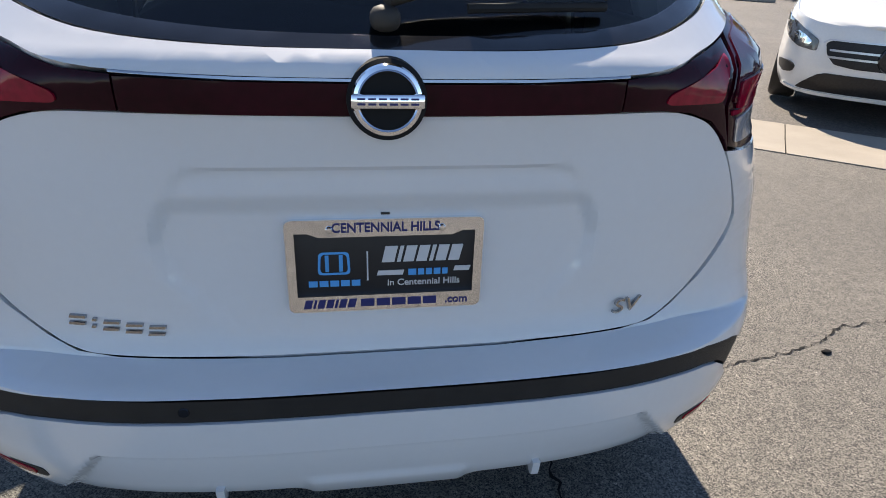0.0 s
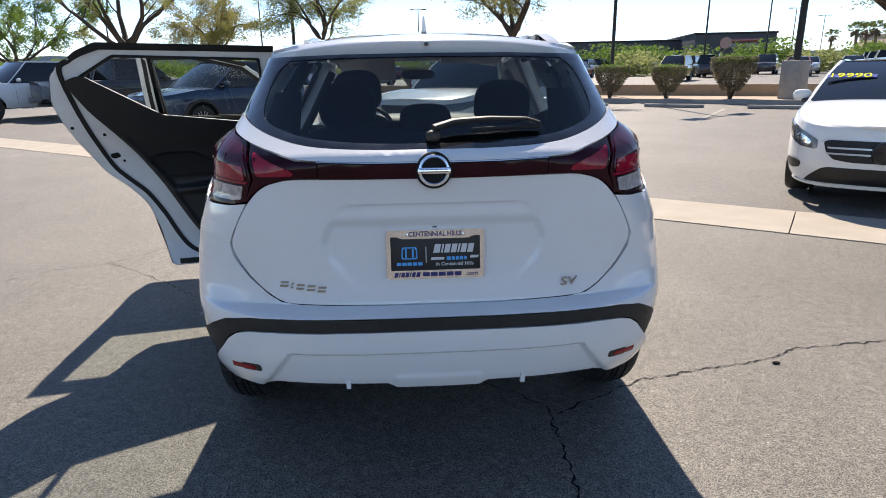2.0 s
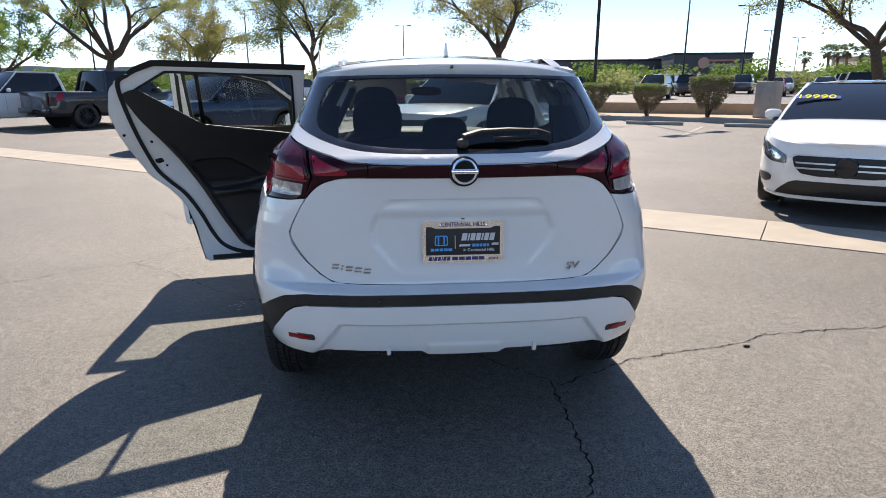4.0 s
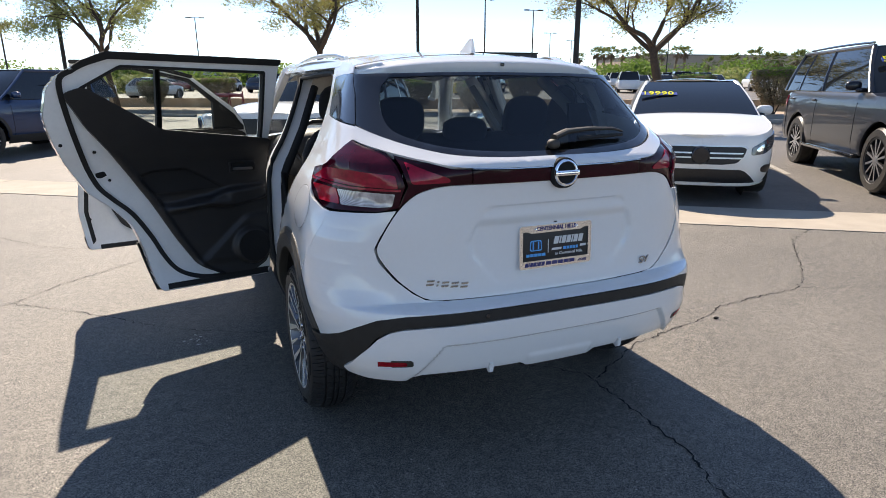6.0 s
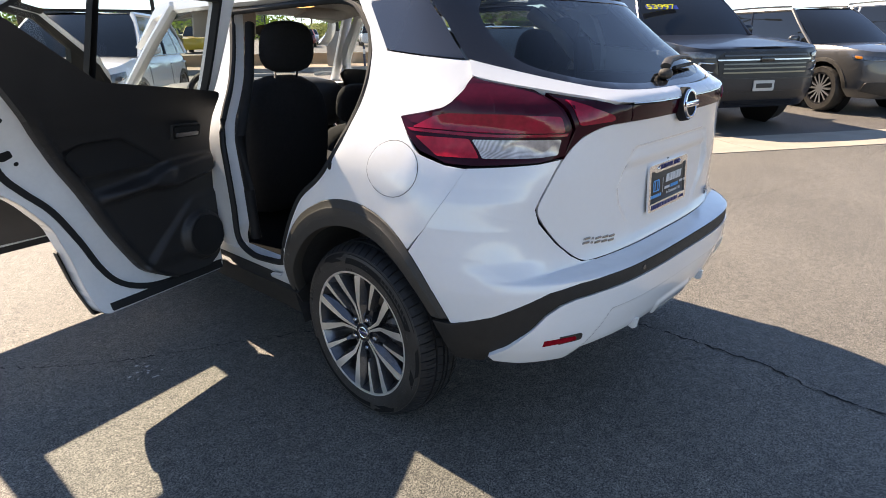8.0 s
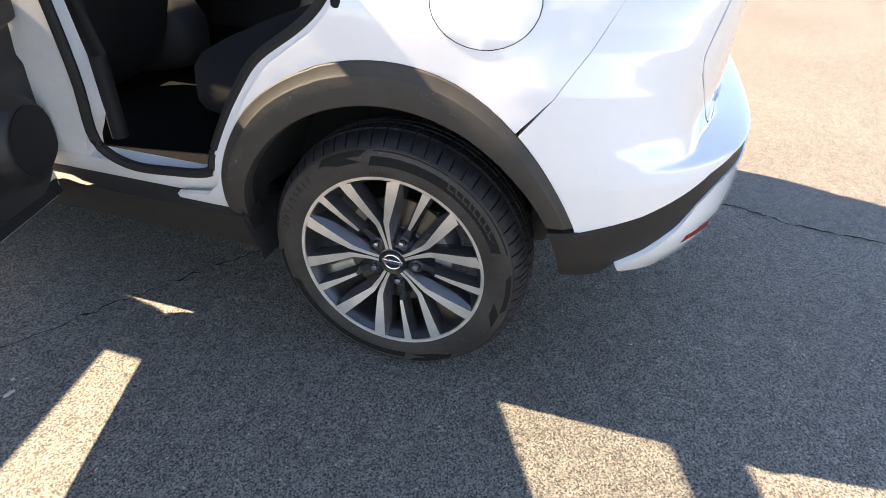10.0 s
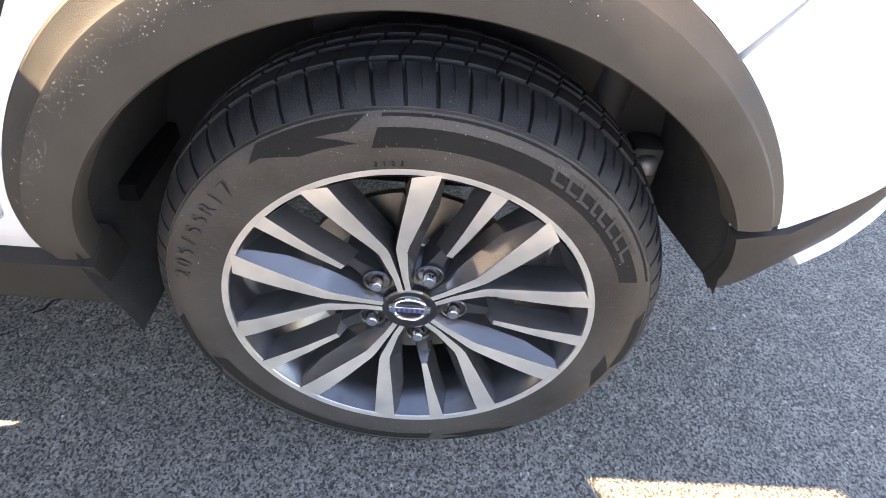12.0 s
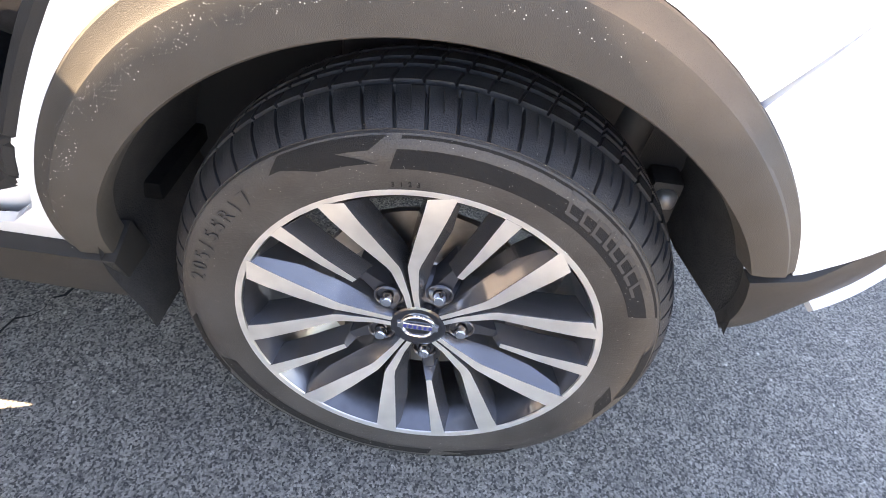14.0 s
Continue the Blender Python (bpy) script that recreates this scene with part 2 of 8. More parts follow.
M_dust = mat("pale_dust", (0.55, 0.52, 0.47), 0.95)
M_dome = mat("lit_dome_lamp", (0.9, 0.5, 0.2), 0.4)
M_dome.node_tree.nodes["Principled BSDF"].inputs["Emission Color"].default_value = (1.0, 0.5, 0.18, 1)
M_dome.node_tree.nodes["Principled BSDF"].inputs["Emission Strength"].default_value = 0.7
M_yellow = mat("yellow_window_paint", (0.85, 0.78, 0.02), 0.5)
M_bluepatch = mat("blue_window_decal", (0.03, 0.06, 0.32), 0.5)


# ---------------------------------------------------------------- mesh helpers
def empty(name, m=None):
    ob = new(name)
    ob.empty_display_size = 0.2
    if m is not None:
        ob.matrix_world = m
    return ob


def finish(bm, sharp=38):
    for fc in bm.faces:
        fc.smooth = True
    lim = radians(sharp)
    for e in bm.edges:
        if len(e.link_faces) == 2 and e.calc_face_angle(0) > lim:
            e.smooth = False


def part(name, bm, material, parent=None, label="", sharp=38):
    finish(bm, sharp)
    me = bpy.data.meshes.new(name)
    bm.to_mesh(me)
    bm.free()
    mats = material if isinstance(material, (list, tuple)) else [material]
    for mt in mats:
        me.materials.append(mt)
    ob = new(name, me)
    if parent:
        ob.parent = parent
    if label:
        ob["label"] = label
    return ob


def rounded(pts, r=0.02, n=4):
    """Corners of a closed 2D outline rounded off."""
    out, k = [], len(pts)
    for i in range(k):
        p0, p1, p2 = (np.array(pts[(i + d) % k], float) for d in (-1, 0, 1))
        a, b = p0 - p1, p2 - p1
        la, lb = np.linalg.norm(a), np.linalg.norm(b)
        ra, rb = min(r, la * 0.45), min(r, lb * 0.45)
        if la < 1e-6 or lb < 1e-6:
            continue
        q0, q2 = p1 + a / la * ra, p1 + b / lb * rb
        for t in np.linspace(0, 1, n + 1):
            out.append(tuple((1 - t) ** 2 * q0 + 2 * t * (1 - t) * p1 + t * t * q2))
    return out


def spline(pts, n=6):
    """Open smooth line through 2D points."""
    P = np.array(pts, float)
    P = np.vstack([2 * P[0] - P[1], P, 2 * P[-1] - P[-2]])
    out = []
    for i in range(1, len(P) - 2):
        for t in np.linspace(0, 1, n, endpoint=False):
            out.append(tuple(0.5 * (2 * P[i] + (P[i + 1] - P[i - 1]) * t + (2 * P[i - 1] - 5 * P[i] + 4 * P[i + 1] - P[i + 2]) * t ** 2 + (3 * P[i] - P[i - 1] - 3 * P[i + 1] + P[i + 2]) * t ** 3)))
    out.append(tuple(P[-2]))
    return out


def pchip(xs, ys):
    xs, ys = np.array(xs, float), np.array(ys, float)
    h, d = np.diff(xs), np.diff(ys) / np.diff(xs)
    m = np.zeros(len(xs))
    m[0], m[-1] = d[0], d[-1]
    for i in range(1, len(xs) - 1):
        if d[i - 1] * d[i] > 0:
            w1, w2 = 2 * h[i] + h[i - 1], h[i] + 2 * h[i - 1]
            m[i] = (w1 + w2) / (w1 / d[i - 1] + w2 / d[i])

    def fn(x):
        x = min(max(x, xs[0]), xs[-1])
        i = min(int(np.searchsorted(xs, x, side="right")) - 1, len(xs) - 2)
        t = (x - xs[i]) / h[i]
        return float((1 + 2 * t) * (1 - t) ** 2 * ys[i] + t * (1 - t) ** 2 * h[i] * m[i] + t * t * (3 - 2 * t) * ys[i + 1] + t * t * (t - 1) * h[i] * m[i + 1])
    return fn


def flat_fill(loops, du=0.05, dv=0.05):
    """A flat mesh in the xy plane that fills closed outlines (the first outer, the rest holes), cut into a grid."""
    bm = bmesh.new()
    edges = []
    for loop in loops:
        clean = []
        for p in loop:
            if not clean or (abs(p[0] - clean[-1][0]) + abs(p[1] - clean[-1][1])) > 1e-4:
                clean.append(p)
        if abs(clean[0][0] - clean[-1][0]) + abs(clean[0][1] - clean[-1][1]) < 1e-4:
            clean.pop()
        vs = [bm.verts.new((p[0], p[1], 0)) for p in clean]
        edges += [bm.edges.new((vs[i], vs[(i + 1) % len(vs)])) for i in range(len(vs))]
    bmesh.ops.triangle_fill(bm, use_beauty=True, use_dissolve=False, edges=edges, normal=(0, 0, 1))
    for axis, step in ((0, du), (1, dv)):
        vals = [v.co[axis] for v in bm.verts]
        k0, k1 = math.ceil(min(vals) / step), math.floor(max(vals) / step)
        for k in range(k0, k1 + 1):
            no = Vector((1, 0, 0)) if axis == 0 else Vector((0, 1, 0))
            bmesh.ops.bisect_plane(bm, geom=bm.verts[:] + bm.edges[:] + bm.faces[:], dist=1e-5, plane_co=no * (k * step), plane_no=no)
    bmesh.ops.remove_doubles(bm, verts=bm.verts[:], dist=2e-5)
    return bm


class Skin:
    """A vehicle's outer surface: for each height the plan outline is a rear arc, straight sides and a front arc.
    u = 0 is the rear middle, 1 where the side begins, 2 where the front arc begins, 3 the front middle; minus is the left side."""

    def __init__(self, zs, ws, rears, fronts=None, y0=0.0, y1=1.9, n=3.4):
        self.W, self.R = pchip(zs, ws), pchip(zs, rears)
        self.F = pchip(zs, fronts) if fronts else (lambda z: 1.5)
        self.y0, self.y1, self.n = y0, y1, n

    def pos(self, u, z, off=0.0):
        s, a = (1 if u >= 0 else -1), abs(u)
        w, n = self.W(z), self.n
        if a <= 1 or a >= 2:
            ph = (a if a <= 1 else 3 - a) * math.pi / 2
            c, sn = math.cos(ph), math.sin(ph)
            r = (abs(c) ** n + abs(sn) ** n) ** (-1 / n)
            x = w * r * sn
            y = self.y0 - self.R(z) * r * c if a <= 1 else self.y1 + self.F(z) * r * c
        else:
            x, y = w, self.y0 + (a - 1) * (self.y1 - self.y0)
        p = Vector((s * x, y, z))
        if off:
            p += self.normal(u, z) * off
        return p

    def normal(self, u, z):
        e = 0.004
        u = min(max(u, -2.995), 2.995)
        a = self.pos(u + e, z) - self.pos(u - e, z)
        b = self.pos(u, z + e) - self.pos(u, z - e)
        return a.cross(b).normalized()

    def _solve(self, fn, lo, hi):
        up = fn(hi) > fn(lo)
        for _ in range(40):
            mid = (lo + hi) / 2
            if (fn(mid) > 0) == up:
                hi = mid
            else:
                lo = mid
        return (lo + hi) / 2

    def rear(self, x, z):
        s, ax = (1 if x >= 0 else -1), min(abs(x), self.W(z) * 0.998)
        return (s * self._solve(lambda u: self.pos(u, z).x - ax, 0, 1), z)

    def front(self, x, z):
        s, ax = (1 if x >= 0 else -1), min(abs(x), self.W(z) * 0.998)
        return (s * self._solve(lambda u: self.pos(u, z).x - ax, 2, 3), z)

    def side(self, y, z, s=-1):
        if self.y0 <= y <= self.y1:
            return (s * (1 + (y - self.y0) / (self.y1 - self.y0)), z)
        lo, hi = (0, 1) if y < self.y0 else (2, 3)
        return (s * self._solve(lambda u: self.pos(u, z).y - y, lo, hi), z)

    def panel(self, loops, off=0.0, thick=0.014, du=0.05, dz=0.04, disp=None, bevel=0.003, level=False):
        """level: offset and thickness run sideways only, as in a door."""
        bm = flat_fill(loops, du, dz)
        nor = {}
        for v in bm.verts:
            u, z = v.co.x, v.co.y
            nn = self.normal(u, z)
            if level:
                nn = Vector((nn.x, nn.y, 0)).normalized()
            p = self.pos(u, z) + nn * off
            if disp:
                p = p + disp(p)
            v.co = p
            nor[v] = nn
        fs = bm.faces[:]
        bm.normal_update()
        if fs and sum(fc.normal.dot(nor[fc.verts[0]]) for fc in fs) < 0:
            bmesh.ops.reverse_faces(bm, faces=fs)
        if thick:
            be = [e for e in bm.edges if len(e.link_faces) == 1]
            src = {v for e in be for v in e.verts}
            pos = {tuple(v.co): nor[v] for v in src}
            res = bmesh.ops.extrude_edge_only(bm, edges=be)
            for v in res["geom"]:
                if isinstance(v, bmesh.types.BMVert):
                    v.co = v.co - pos[tuple(v.co)] * thick
            if bevel:
                bm.edges.ensure_lookup_table()
                es = [e for e in be if e.is_valid]
                bmesh.ops.bevel(bm, geom=es, offset=bevel, segments=2, profile=0.6, affect="EDGES", clamp_overlap=True)
        return bm


def box(cx, cy, cz, sx, sy, sz, bevel=0.0, seg=2, bm=None, m=None):
    b = bm or bmesh.new()
    r = bmesh.ops.create_cube(b, size=1.0)
    vs = r["verts"]
    for v in vs:
        v.co = Vector((v.co.x * sx, v.co.y * sy, v.co.z * sz))
    if bevel:
        es = list({e for v in vs for e in v.link_edges})
        g = bmesh.ops.bevel(b, geom=es, offset=bevel, segments=seg, profile=0.5, affect="EDGES", clamp_overlap=True)
        vs = list({v for v in g["verts"]} | {v for v in vs if v.is_valid})
    t = Matrix.Translation((cx, cy, cz))
    if m is not None:
        t = t @ m
    for v in vs:
        v.co = t @ v.co
    return b


def soft_box(sx, sy, sz, n=3.0, seg=14, taper=0.0, m=None, bm=None):
    """A cushion-like rounded block about the origin."""
    b = bm or bmesh.new()
    g = bmesh.ops.create_uvsphere(b, u_segments=seg * 2, v_segments=seg, radius=1.0)
    for v in g["verts"]:
        c = v.co.copy()
        k = (abs(c.x) ** n + abs(c.y) ** n + abs(c.z) ** n) ** (-1 / n)
        c *= k
        f2 = 1 - taper * (c.z + 1) / 2
        v.co = Vector((c.x * sx / 2 * f2, c.y * sy / 2, c.z * sz / 2))
        if m is not None:
            v.co = m @ v.co
    return b


def tube(path, r, seg=8, closed=False, bm=None, squash=1.0):
    """A round bar along points."""
    b = bm or bmesh.new()
    P = [Vector(p) for p in path]
    rings = []
    k = len(P)
    for i, p in enumerate(P):
        a = P[i - 1] if (i or closed) else P[i]
        c = P[(i + 1) % k] if (i < k - 1 or closed) else P[i]
        t = (c - a).normalized()
        up = Vector((0, 0, 1)) if abs(t.z) < 0.9 else Vector((1, 0, 0))
        s = t.cross(up).normalized()
        w = s.cross(t)
        rr = r[i] if isinstance(r, (list, tuple)) else r
        rings.append([b.verts.new(p + (s * math.cos(2 * math.pi * j / seg) + w * (math.sin(2 * math.pi * j / seg) * squash)) * rr) for j in range(seg)])
    for i in range(k if closed else k - 1):
        A, B = rings[i], rings[(i + 1) % k]
        for j in range(seg):
            b.faces.new((A[j], A[(j + 1) % seg], B[(j + 1) % seg], B[j]))
    if not closed:
        b.faces.new(rings[0][::-1])
        b.faces.new(rings[-1])
    bmesh.ops.recalc_face_normals(b, faces=b.faces[:])
    return b


def lathe(profile, seg=64, axis="x", bm=None, closed=False):
    """Turns (radius, along) points about the x axis."""
    b = bm or bmesh.new()
    rings = []
    for r, a in profile:
        rings.append([b.verts.new((a, r * math.cos(2 * math.pi * j / seg), r * math.sin(2 * math.pi * j / seg))) for j in range(seg)])
    pairs = list(zip(rings, rings[1:])) + ([(rings[-1], rings[0])] if closed else [])
    for A, B in pairs:
        for j in range(seg):
            b.faces.new((A[j], A[(j + 1) % seg], B[(j + 1) % seg], B[j]))
    bmesh.ops.recalc_face_normals(b, faces=b.faces[:])
    return b


def prism(poly, depth, m=None, bm=None, bevel=0.0):
    """A flat outline (x, z) given thickness along -y, its face at y = 0; then moved by m."""
    b = bm or bmesh.new()
    vs = [b.verts.new((p[0], 0, p[1])) for p in poly]
    fc = b.faces.new(vs)
    fc.normal_update()
    if fc.normal.y > 0:
        fc.normal_flip()
    r = bmesh.ops.extrude_face_region(b, geom=[fc])
    back = [v for v in r["geom"] if isinstance(v, bmesh.types.BMVert)]
    for v in back:
        v.co.y += depth
    allv = vs + back
    bmesh.ops.recalc_face_normals(b, faces=list({f for v in allv for f in v.link_faces}))
    if m is not None:
        for v in allv:
            v.co = m @ v.co
    return b


def lettering(text, size, m, material, parent, name="lettering", depth=0.0008, stretch=1.0, shear=0.0, label="", bold=0.0):
    cu = bpy.data.curves.new(name, "FONT")
    cu.body, cu.size, cu.extrude, cu.align_x, cu.align_y, cu.shear = text, size, depth, "CENTER", "CENTER", shear
    cu.offset = bold
    tmp = bpy.data.objects.new(name, cu)
    scene.collection.objects.link(tmp)
    dg = bpy.context.evaluated_depsgraph_get()
    me = bpy.data.meshes.new_from_object(tmp.evaluated_get(dg))
    bpy.data.objects.remove(tmp)
    bpy.data.curves.remove(cu)
    me.transform(m @ Matrix.Diagonal((stretch, 1, 1, 1)))
    me.materials.clear()
    me.materials.append(material)
    ob = new(name, me)
    ob.parent = parent
    if label:
        ob["label"] = label
    return ob


# ---------------------------------------------------------------- ground
AV, AN = Vector((0.812, -0.584, 0)), Vector((0.584, 0.812, 0))   # along the gutter, across it


def rise(b):
    return 0.016 * max(0.0, b - 4.66)


def lot(a, b, up=0.0):
    p = AV * a + AN * b
    return Vector((p.x, p.y, rise(b) + up))


LOT_TURN = Matrix(((AV.x, AN.x, 0, 0), (AV.y, AN.y, 0, 0), (0, 0, 1, 0), (0, 0, 0, 1)))


def sheet(name, a0, a1, bs, material, up=0.0, na=2, kind="structure", label="", category="ground"):
    bm = bmesh.new()
    rows = [[bm.verts.new(lot(a0 + (a1 - a0) * i / (na - 1), b, up)) for i in range(na)] for b in bs]
    for A, B in zip(rows, rows[1:]):
        for i in range(na - 1):
            bm.faces.new((A[i], A[i + 1], B[i + 1], B[i]))
    bmesh.ops.recalc_face_normals(bm, faces=bm.faces[:])
    if bm.faces[:][0].normal.z < 0:
        bmesh.ops.reverse_faces(bm, faces=bm.faces[:])
    ob = part(name, bm, material)
    return tagged(ob, label, category, kind=kind)


sheet("ground", -900, 900, [-900, 3.68], M_asph, label="worn grey asphalt drive lane with fine cracks")
sheet("stall_paving", -900, 900, [4.66, 12, 20.3], M_asph2, label="faded asphalt of the parking stalls behind the gutter", category="paving")
sheet("far_lot", -900, 900, [24.2, 40, 100, 160, 900], M_asph2, label="distant asphalt car park beyond the planter", category="paving")
sheet("gutter_bed", -900, 900, [3.68, 4.17, 4.66], M_joint, up=-0.012, label="dark joint under the gutter slabs", category="gutter")


def gutter():
    root = tagged(empty("gutter"), "pale concrete valley gutter with cut joints", "gutter", kind="structure")
    for k in range(-8, 8):
        a0 = 1.23 + k * 3.05
        bm = bmesh.new()
        g = []
        for a in (a0 + 0.005, a0 + 3.045):
            g.append([bm.verts.new((*(AV * a + AN * b).xy, z)) for b, z in ((3.68, 0.002), (3.90, 0.0), (4.17, -0.006), (4.44, 0.0), (4.66, 0.002))])
        for i in range(4):
            bm.faces.new((g[0][i], g[1][i], g[1][i + 1], g[0][i + 1]))
        r = bmesh.ops.extrude_face_region(bm, geom=bm.faces[:])
        for v in r["geom"]:
            if isinstance(v, bmesh.types.BMVert):
                v.co.z += 0.006
        bmesh.ops.recalc_face_normals(bm, faces=bm.faces[:])
        part("slab", bm, M_conc, root)


gutter()


def crack(pts, width=0.012, seed=1, name="asphalt_crack"):
    rng = random.Random(seed)
    P = []
    for p, q in zip(pts, pts[1:]):
        p, q = Vector(p), Vector(q)
        k = max(2, int((q - p).length / 0.022))
        d = (q - p).normalized()
        nrm = Vector((-d.y, d.x))
        for i in range(k):
            P.append(p.lerp(q, i / k) + nrm * rng.uniform(-0.012, 0.012))
    P.append(Vector(pts[-1]))
    bm = bmesh.new()
    prev = None
    for i, p in enumerate(P):
        d = (P[min(i + 1, len(P) - 1)] - P[max(i - 1, 0)]).normalized()
        nrm = Vector((-d.y, d.x))
        w = width * rng.choice((0.12, 0.25, 0.4, 0.55, 0.8)) * (0.4 if i in (0, len(P) - 1) else 1)
        b = 0.584 * p.x + 0.812 * p.y
        z = rise(b) + 0.003
        cur = (bm.verts.new((*(p + nrm * w / 2), z)), bm.verts.new((*(p - nrm * w / 2), z)))
        if prev:
            bm.faces.new((prev[0], prev[1], cur[1], cur[0]))
        prev = cur
    bmesh.ops.recalc_face_normals(bm, faces=bm.faces[:])
    ob = part(name, bm, M_crack)
    return tagged(ob, "thin jagged crack in the asphalt", "crack", kind="structure")


crack([(-4.6, 0.6), (-2.99, 1.63), (-2.73, 1.89), (-2.39, 2.01), (-2.17, 2.35), (-1.87, 2.62), (-1.4, 3.1)], 0.013, 1)
crack([(-2.39, 2.01), (-1.93, 1.64), (-1.47, 1.18), (-1.24, 1.03), (-0.89, 0.85), (-0.3, 0.5), (0.48, -0.3)], 0.010, 2)
crack([(0.48, -0.3), (0.47, -0.6), (0.46, -0.86), (0.45, -1.0), (0.38, -1.2), (0.36, -1.43), (0.2, -2.3), (-0.4, -3.6)], 0.016, 3)
crack([(0.5, -0.35), (0.96, -0.10), (1.38, -0.01), (1.65, 0.05), (1.84, 0.15), (2.24, 0.18), (2.63, 0.20), (2.88, 0.34), (3.32, 0.71), (3.83, 1.16), (4.4, 1.4)], 0.013, 4)
crack([(2.63, 0.20), (3.4, -0.1), (4.8, -0.4)], 0.008, 5)
crack([(-3.3, 4.4), (-2.95, 4.19), (-2.53, 3.67), (-2.19, 3.42), (-1.8, 3.3)], 0.009, 6)


def pebble(x, y, s, seed):
    rng = random.Random(seed)
    bm = bmesh.new()
    bmesh.ops.create_icosphere(bm, subdivisions=2, radius=s)
    for v in bm.verts:
        v.co = Vector((v.co.x * 1.4, v.co.y * 0.9, v.co.z * 0.5)) * rng.uniform(0.85, 1.15)
    ob = part("stone", bm, M_crack)
    ob.location = (x, y, s * 0.35)
    tagged(ob, "small dark stone lying on the asphalt", "stone")


pebble(1.655, 0.0, 0.014, 1)

# pale chips on the asphalt beside the car
bm = bmesh.new()
rng = random.Random(8)
for _ in range(16):
    cx, cy, s = -1.30 + rng.gauss(0, 0.035), 0.91 + rng.gauss(0, 0.06), rng.uniform(0.003, 0.010)
    vs = [bm.verts.new((cx + s * rng.uniform(0.5, 1.2) * math.cos(t), cy + s * rng.uniform(0.5, 1.2) * math.sin(t), 0.0035)) for t in np.linspace(0, 2 * math.pi, 6, endpoint=False)]
    bm.faces.new(vs)
tagged(part("paint_flecks", bm, M_dust), "pale flecks of dried paint on the asphalt", "stain", kind="structure")


# ---------------------------------------------------------------- the white crossover
ZS = [.25, .30, .36, .42, .50, .56, .60, .630, .636, .640, .6425, .65, .70, .80, .90, 1.0, 1.04, 1.09, 1.115, 1.135, 1.2, 1.3, 1.42, 1.47, 1.52]
WS = [.78, .80, .825, .85, .868, .87, .87, .87, .87, .87, .87, .87, .868, .862, .853, .82, .797, .763, .748, .736, .703, .655, .60, .575, .54]
RS = [.66, .70, .745, .772, .785, .786, .786, .783, .765, .71, .692, .688, .686, .69, .695, .70, .706, .716, .712, .68, .575, .435, .28, .22, .15]
FS = [1.50, 1.56, 1.58, 1.59, 1.59, 1.59, 1.59, 1.58, 1.58, 1.58, 1.57, 1.57, 1.56, 1.50, 1.40, 1.2, 1.05, .85, .78, .72, .5, .3, .15, .1, .05]
K = Skin(ZS, WS, RS, FS, 0.0, 1.9, 3.4)
# the same skin without the bumper step, for the flanks
RS_SIDE = [.66, .70, .745, .772, .785, .786, .780, .764, .760, .757, .755, .749, .713] + RS[13:]
KS = Skin(ZS, WS, RS_SIDE, FS, 0.0, 1.9, 3.4)
R, S = K.rear, KS.side
HUB_Z = 0.320
car = tagged(empty("crossover_car"), "white compact crossover with black cladding and two doors open", "car")


def mirror(loop):
    return [(-u, z) for u, z in reversed(loop)]


def sym(half):
    return half + mirror(half)


def both(name, loops, material, label="", **kw):
    for loopset in (loops, [mirror(l) for l in loops]):
        part(name, K.panel(loopset, **kw), material, car, label)


def arc(cy, cz, r0, r1, a0, a1, n=18):
    """Points round a wheel in the side view, radius going from r0 to r1."""
    return [(cy + (r0 + (r1 - r0) * t) * math.cos(radians(a0 + (a1 - a0) * t)), cz + (r0 + (r1 - r0) * t) * math.sin(radians(a0 + (a1 - a0) * t))) for t in np.linspace(0, 1, n)]


ss = lambda t: (lambda c: c * c * (3 - 2 * c))(min(1.0, max(0.0, t)))


def hatch_shape(p):
    x, z = abs(p.x), p.z
    edge = float(np.interp(z, [0.66, 0.72, 0.80, 0.85, 0.92, 0.962, 0.978], [0.22, 0.285, 0.350, 0.366, 0.338, 0.312, 0.285]))
    depth = float(np.interp(z, [0.68, 0.74, 0.84, 0.905, 0.922, 0.934, 0.971, 0.978], [0.0, 0.006, 0.013, 0.014, 0.006, 0.002, 0.007, 0.0]))
    return Vector((0, depth * ss((edge - x) / 0.03), 0))


def bumper_shape(p):
    x, z = abs(p.x), p.z
    edge = 0.478 + (0.514 - z) * 0.75
    flare = 0.013 * ss((x - 0.60) / 0.16) * ss((0.53 - z) / 0.09)
    return Vector((math.copysign(flare, p.x), 0.016 * ss((edge - x) / 0.02) * ss((0.516 - z) / 0.015) - 0.006 * ss((0.150 - x) / 0.02) * ss((0.43 - z) / 0.02), 0))


# hatch door
hatch_half = [(0, 1.056)] + [R(x, z) for x, z in spline([(-0.30, 1.058), (-0.42, 1.057), (-0.475, 1.050), (-0.530, 1.030), (-0.572, 0.995), (-0.610, 0.945), (-0.645, 0.88), (-0.660, 0.838), (-0.648, 0.798), (-0.60, 0.732), (-0.545, 0.682), (-0.50, 0.656), (-0.44, 0.648), (-0.2, 0.645)], 8)] + [(0, 0.645)]
part("hatch_panel", K.panel([sym(hatch_half)], du=0.012, dz=0.007, disp=hatch_shape), M_white, car, "white tailgate with a shallow plate recess", 22)
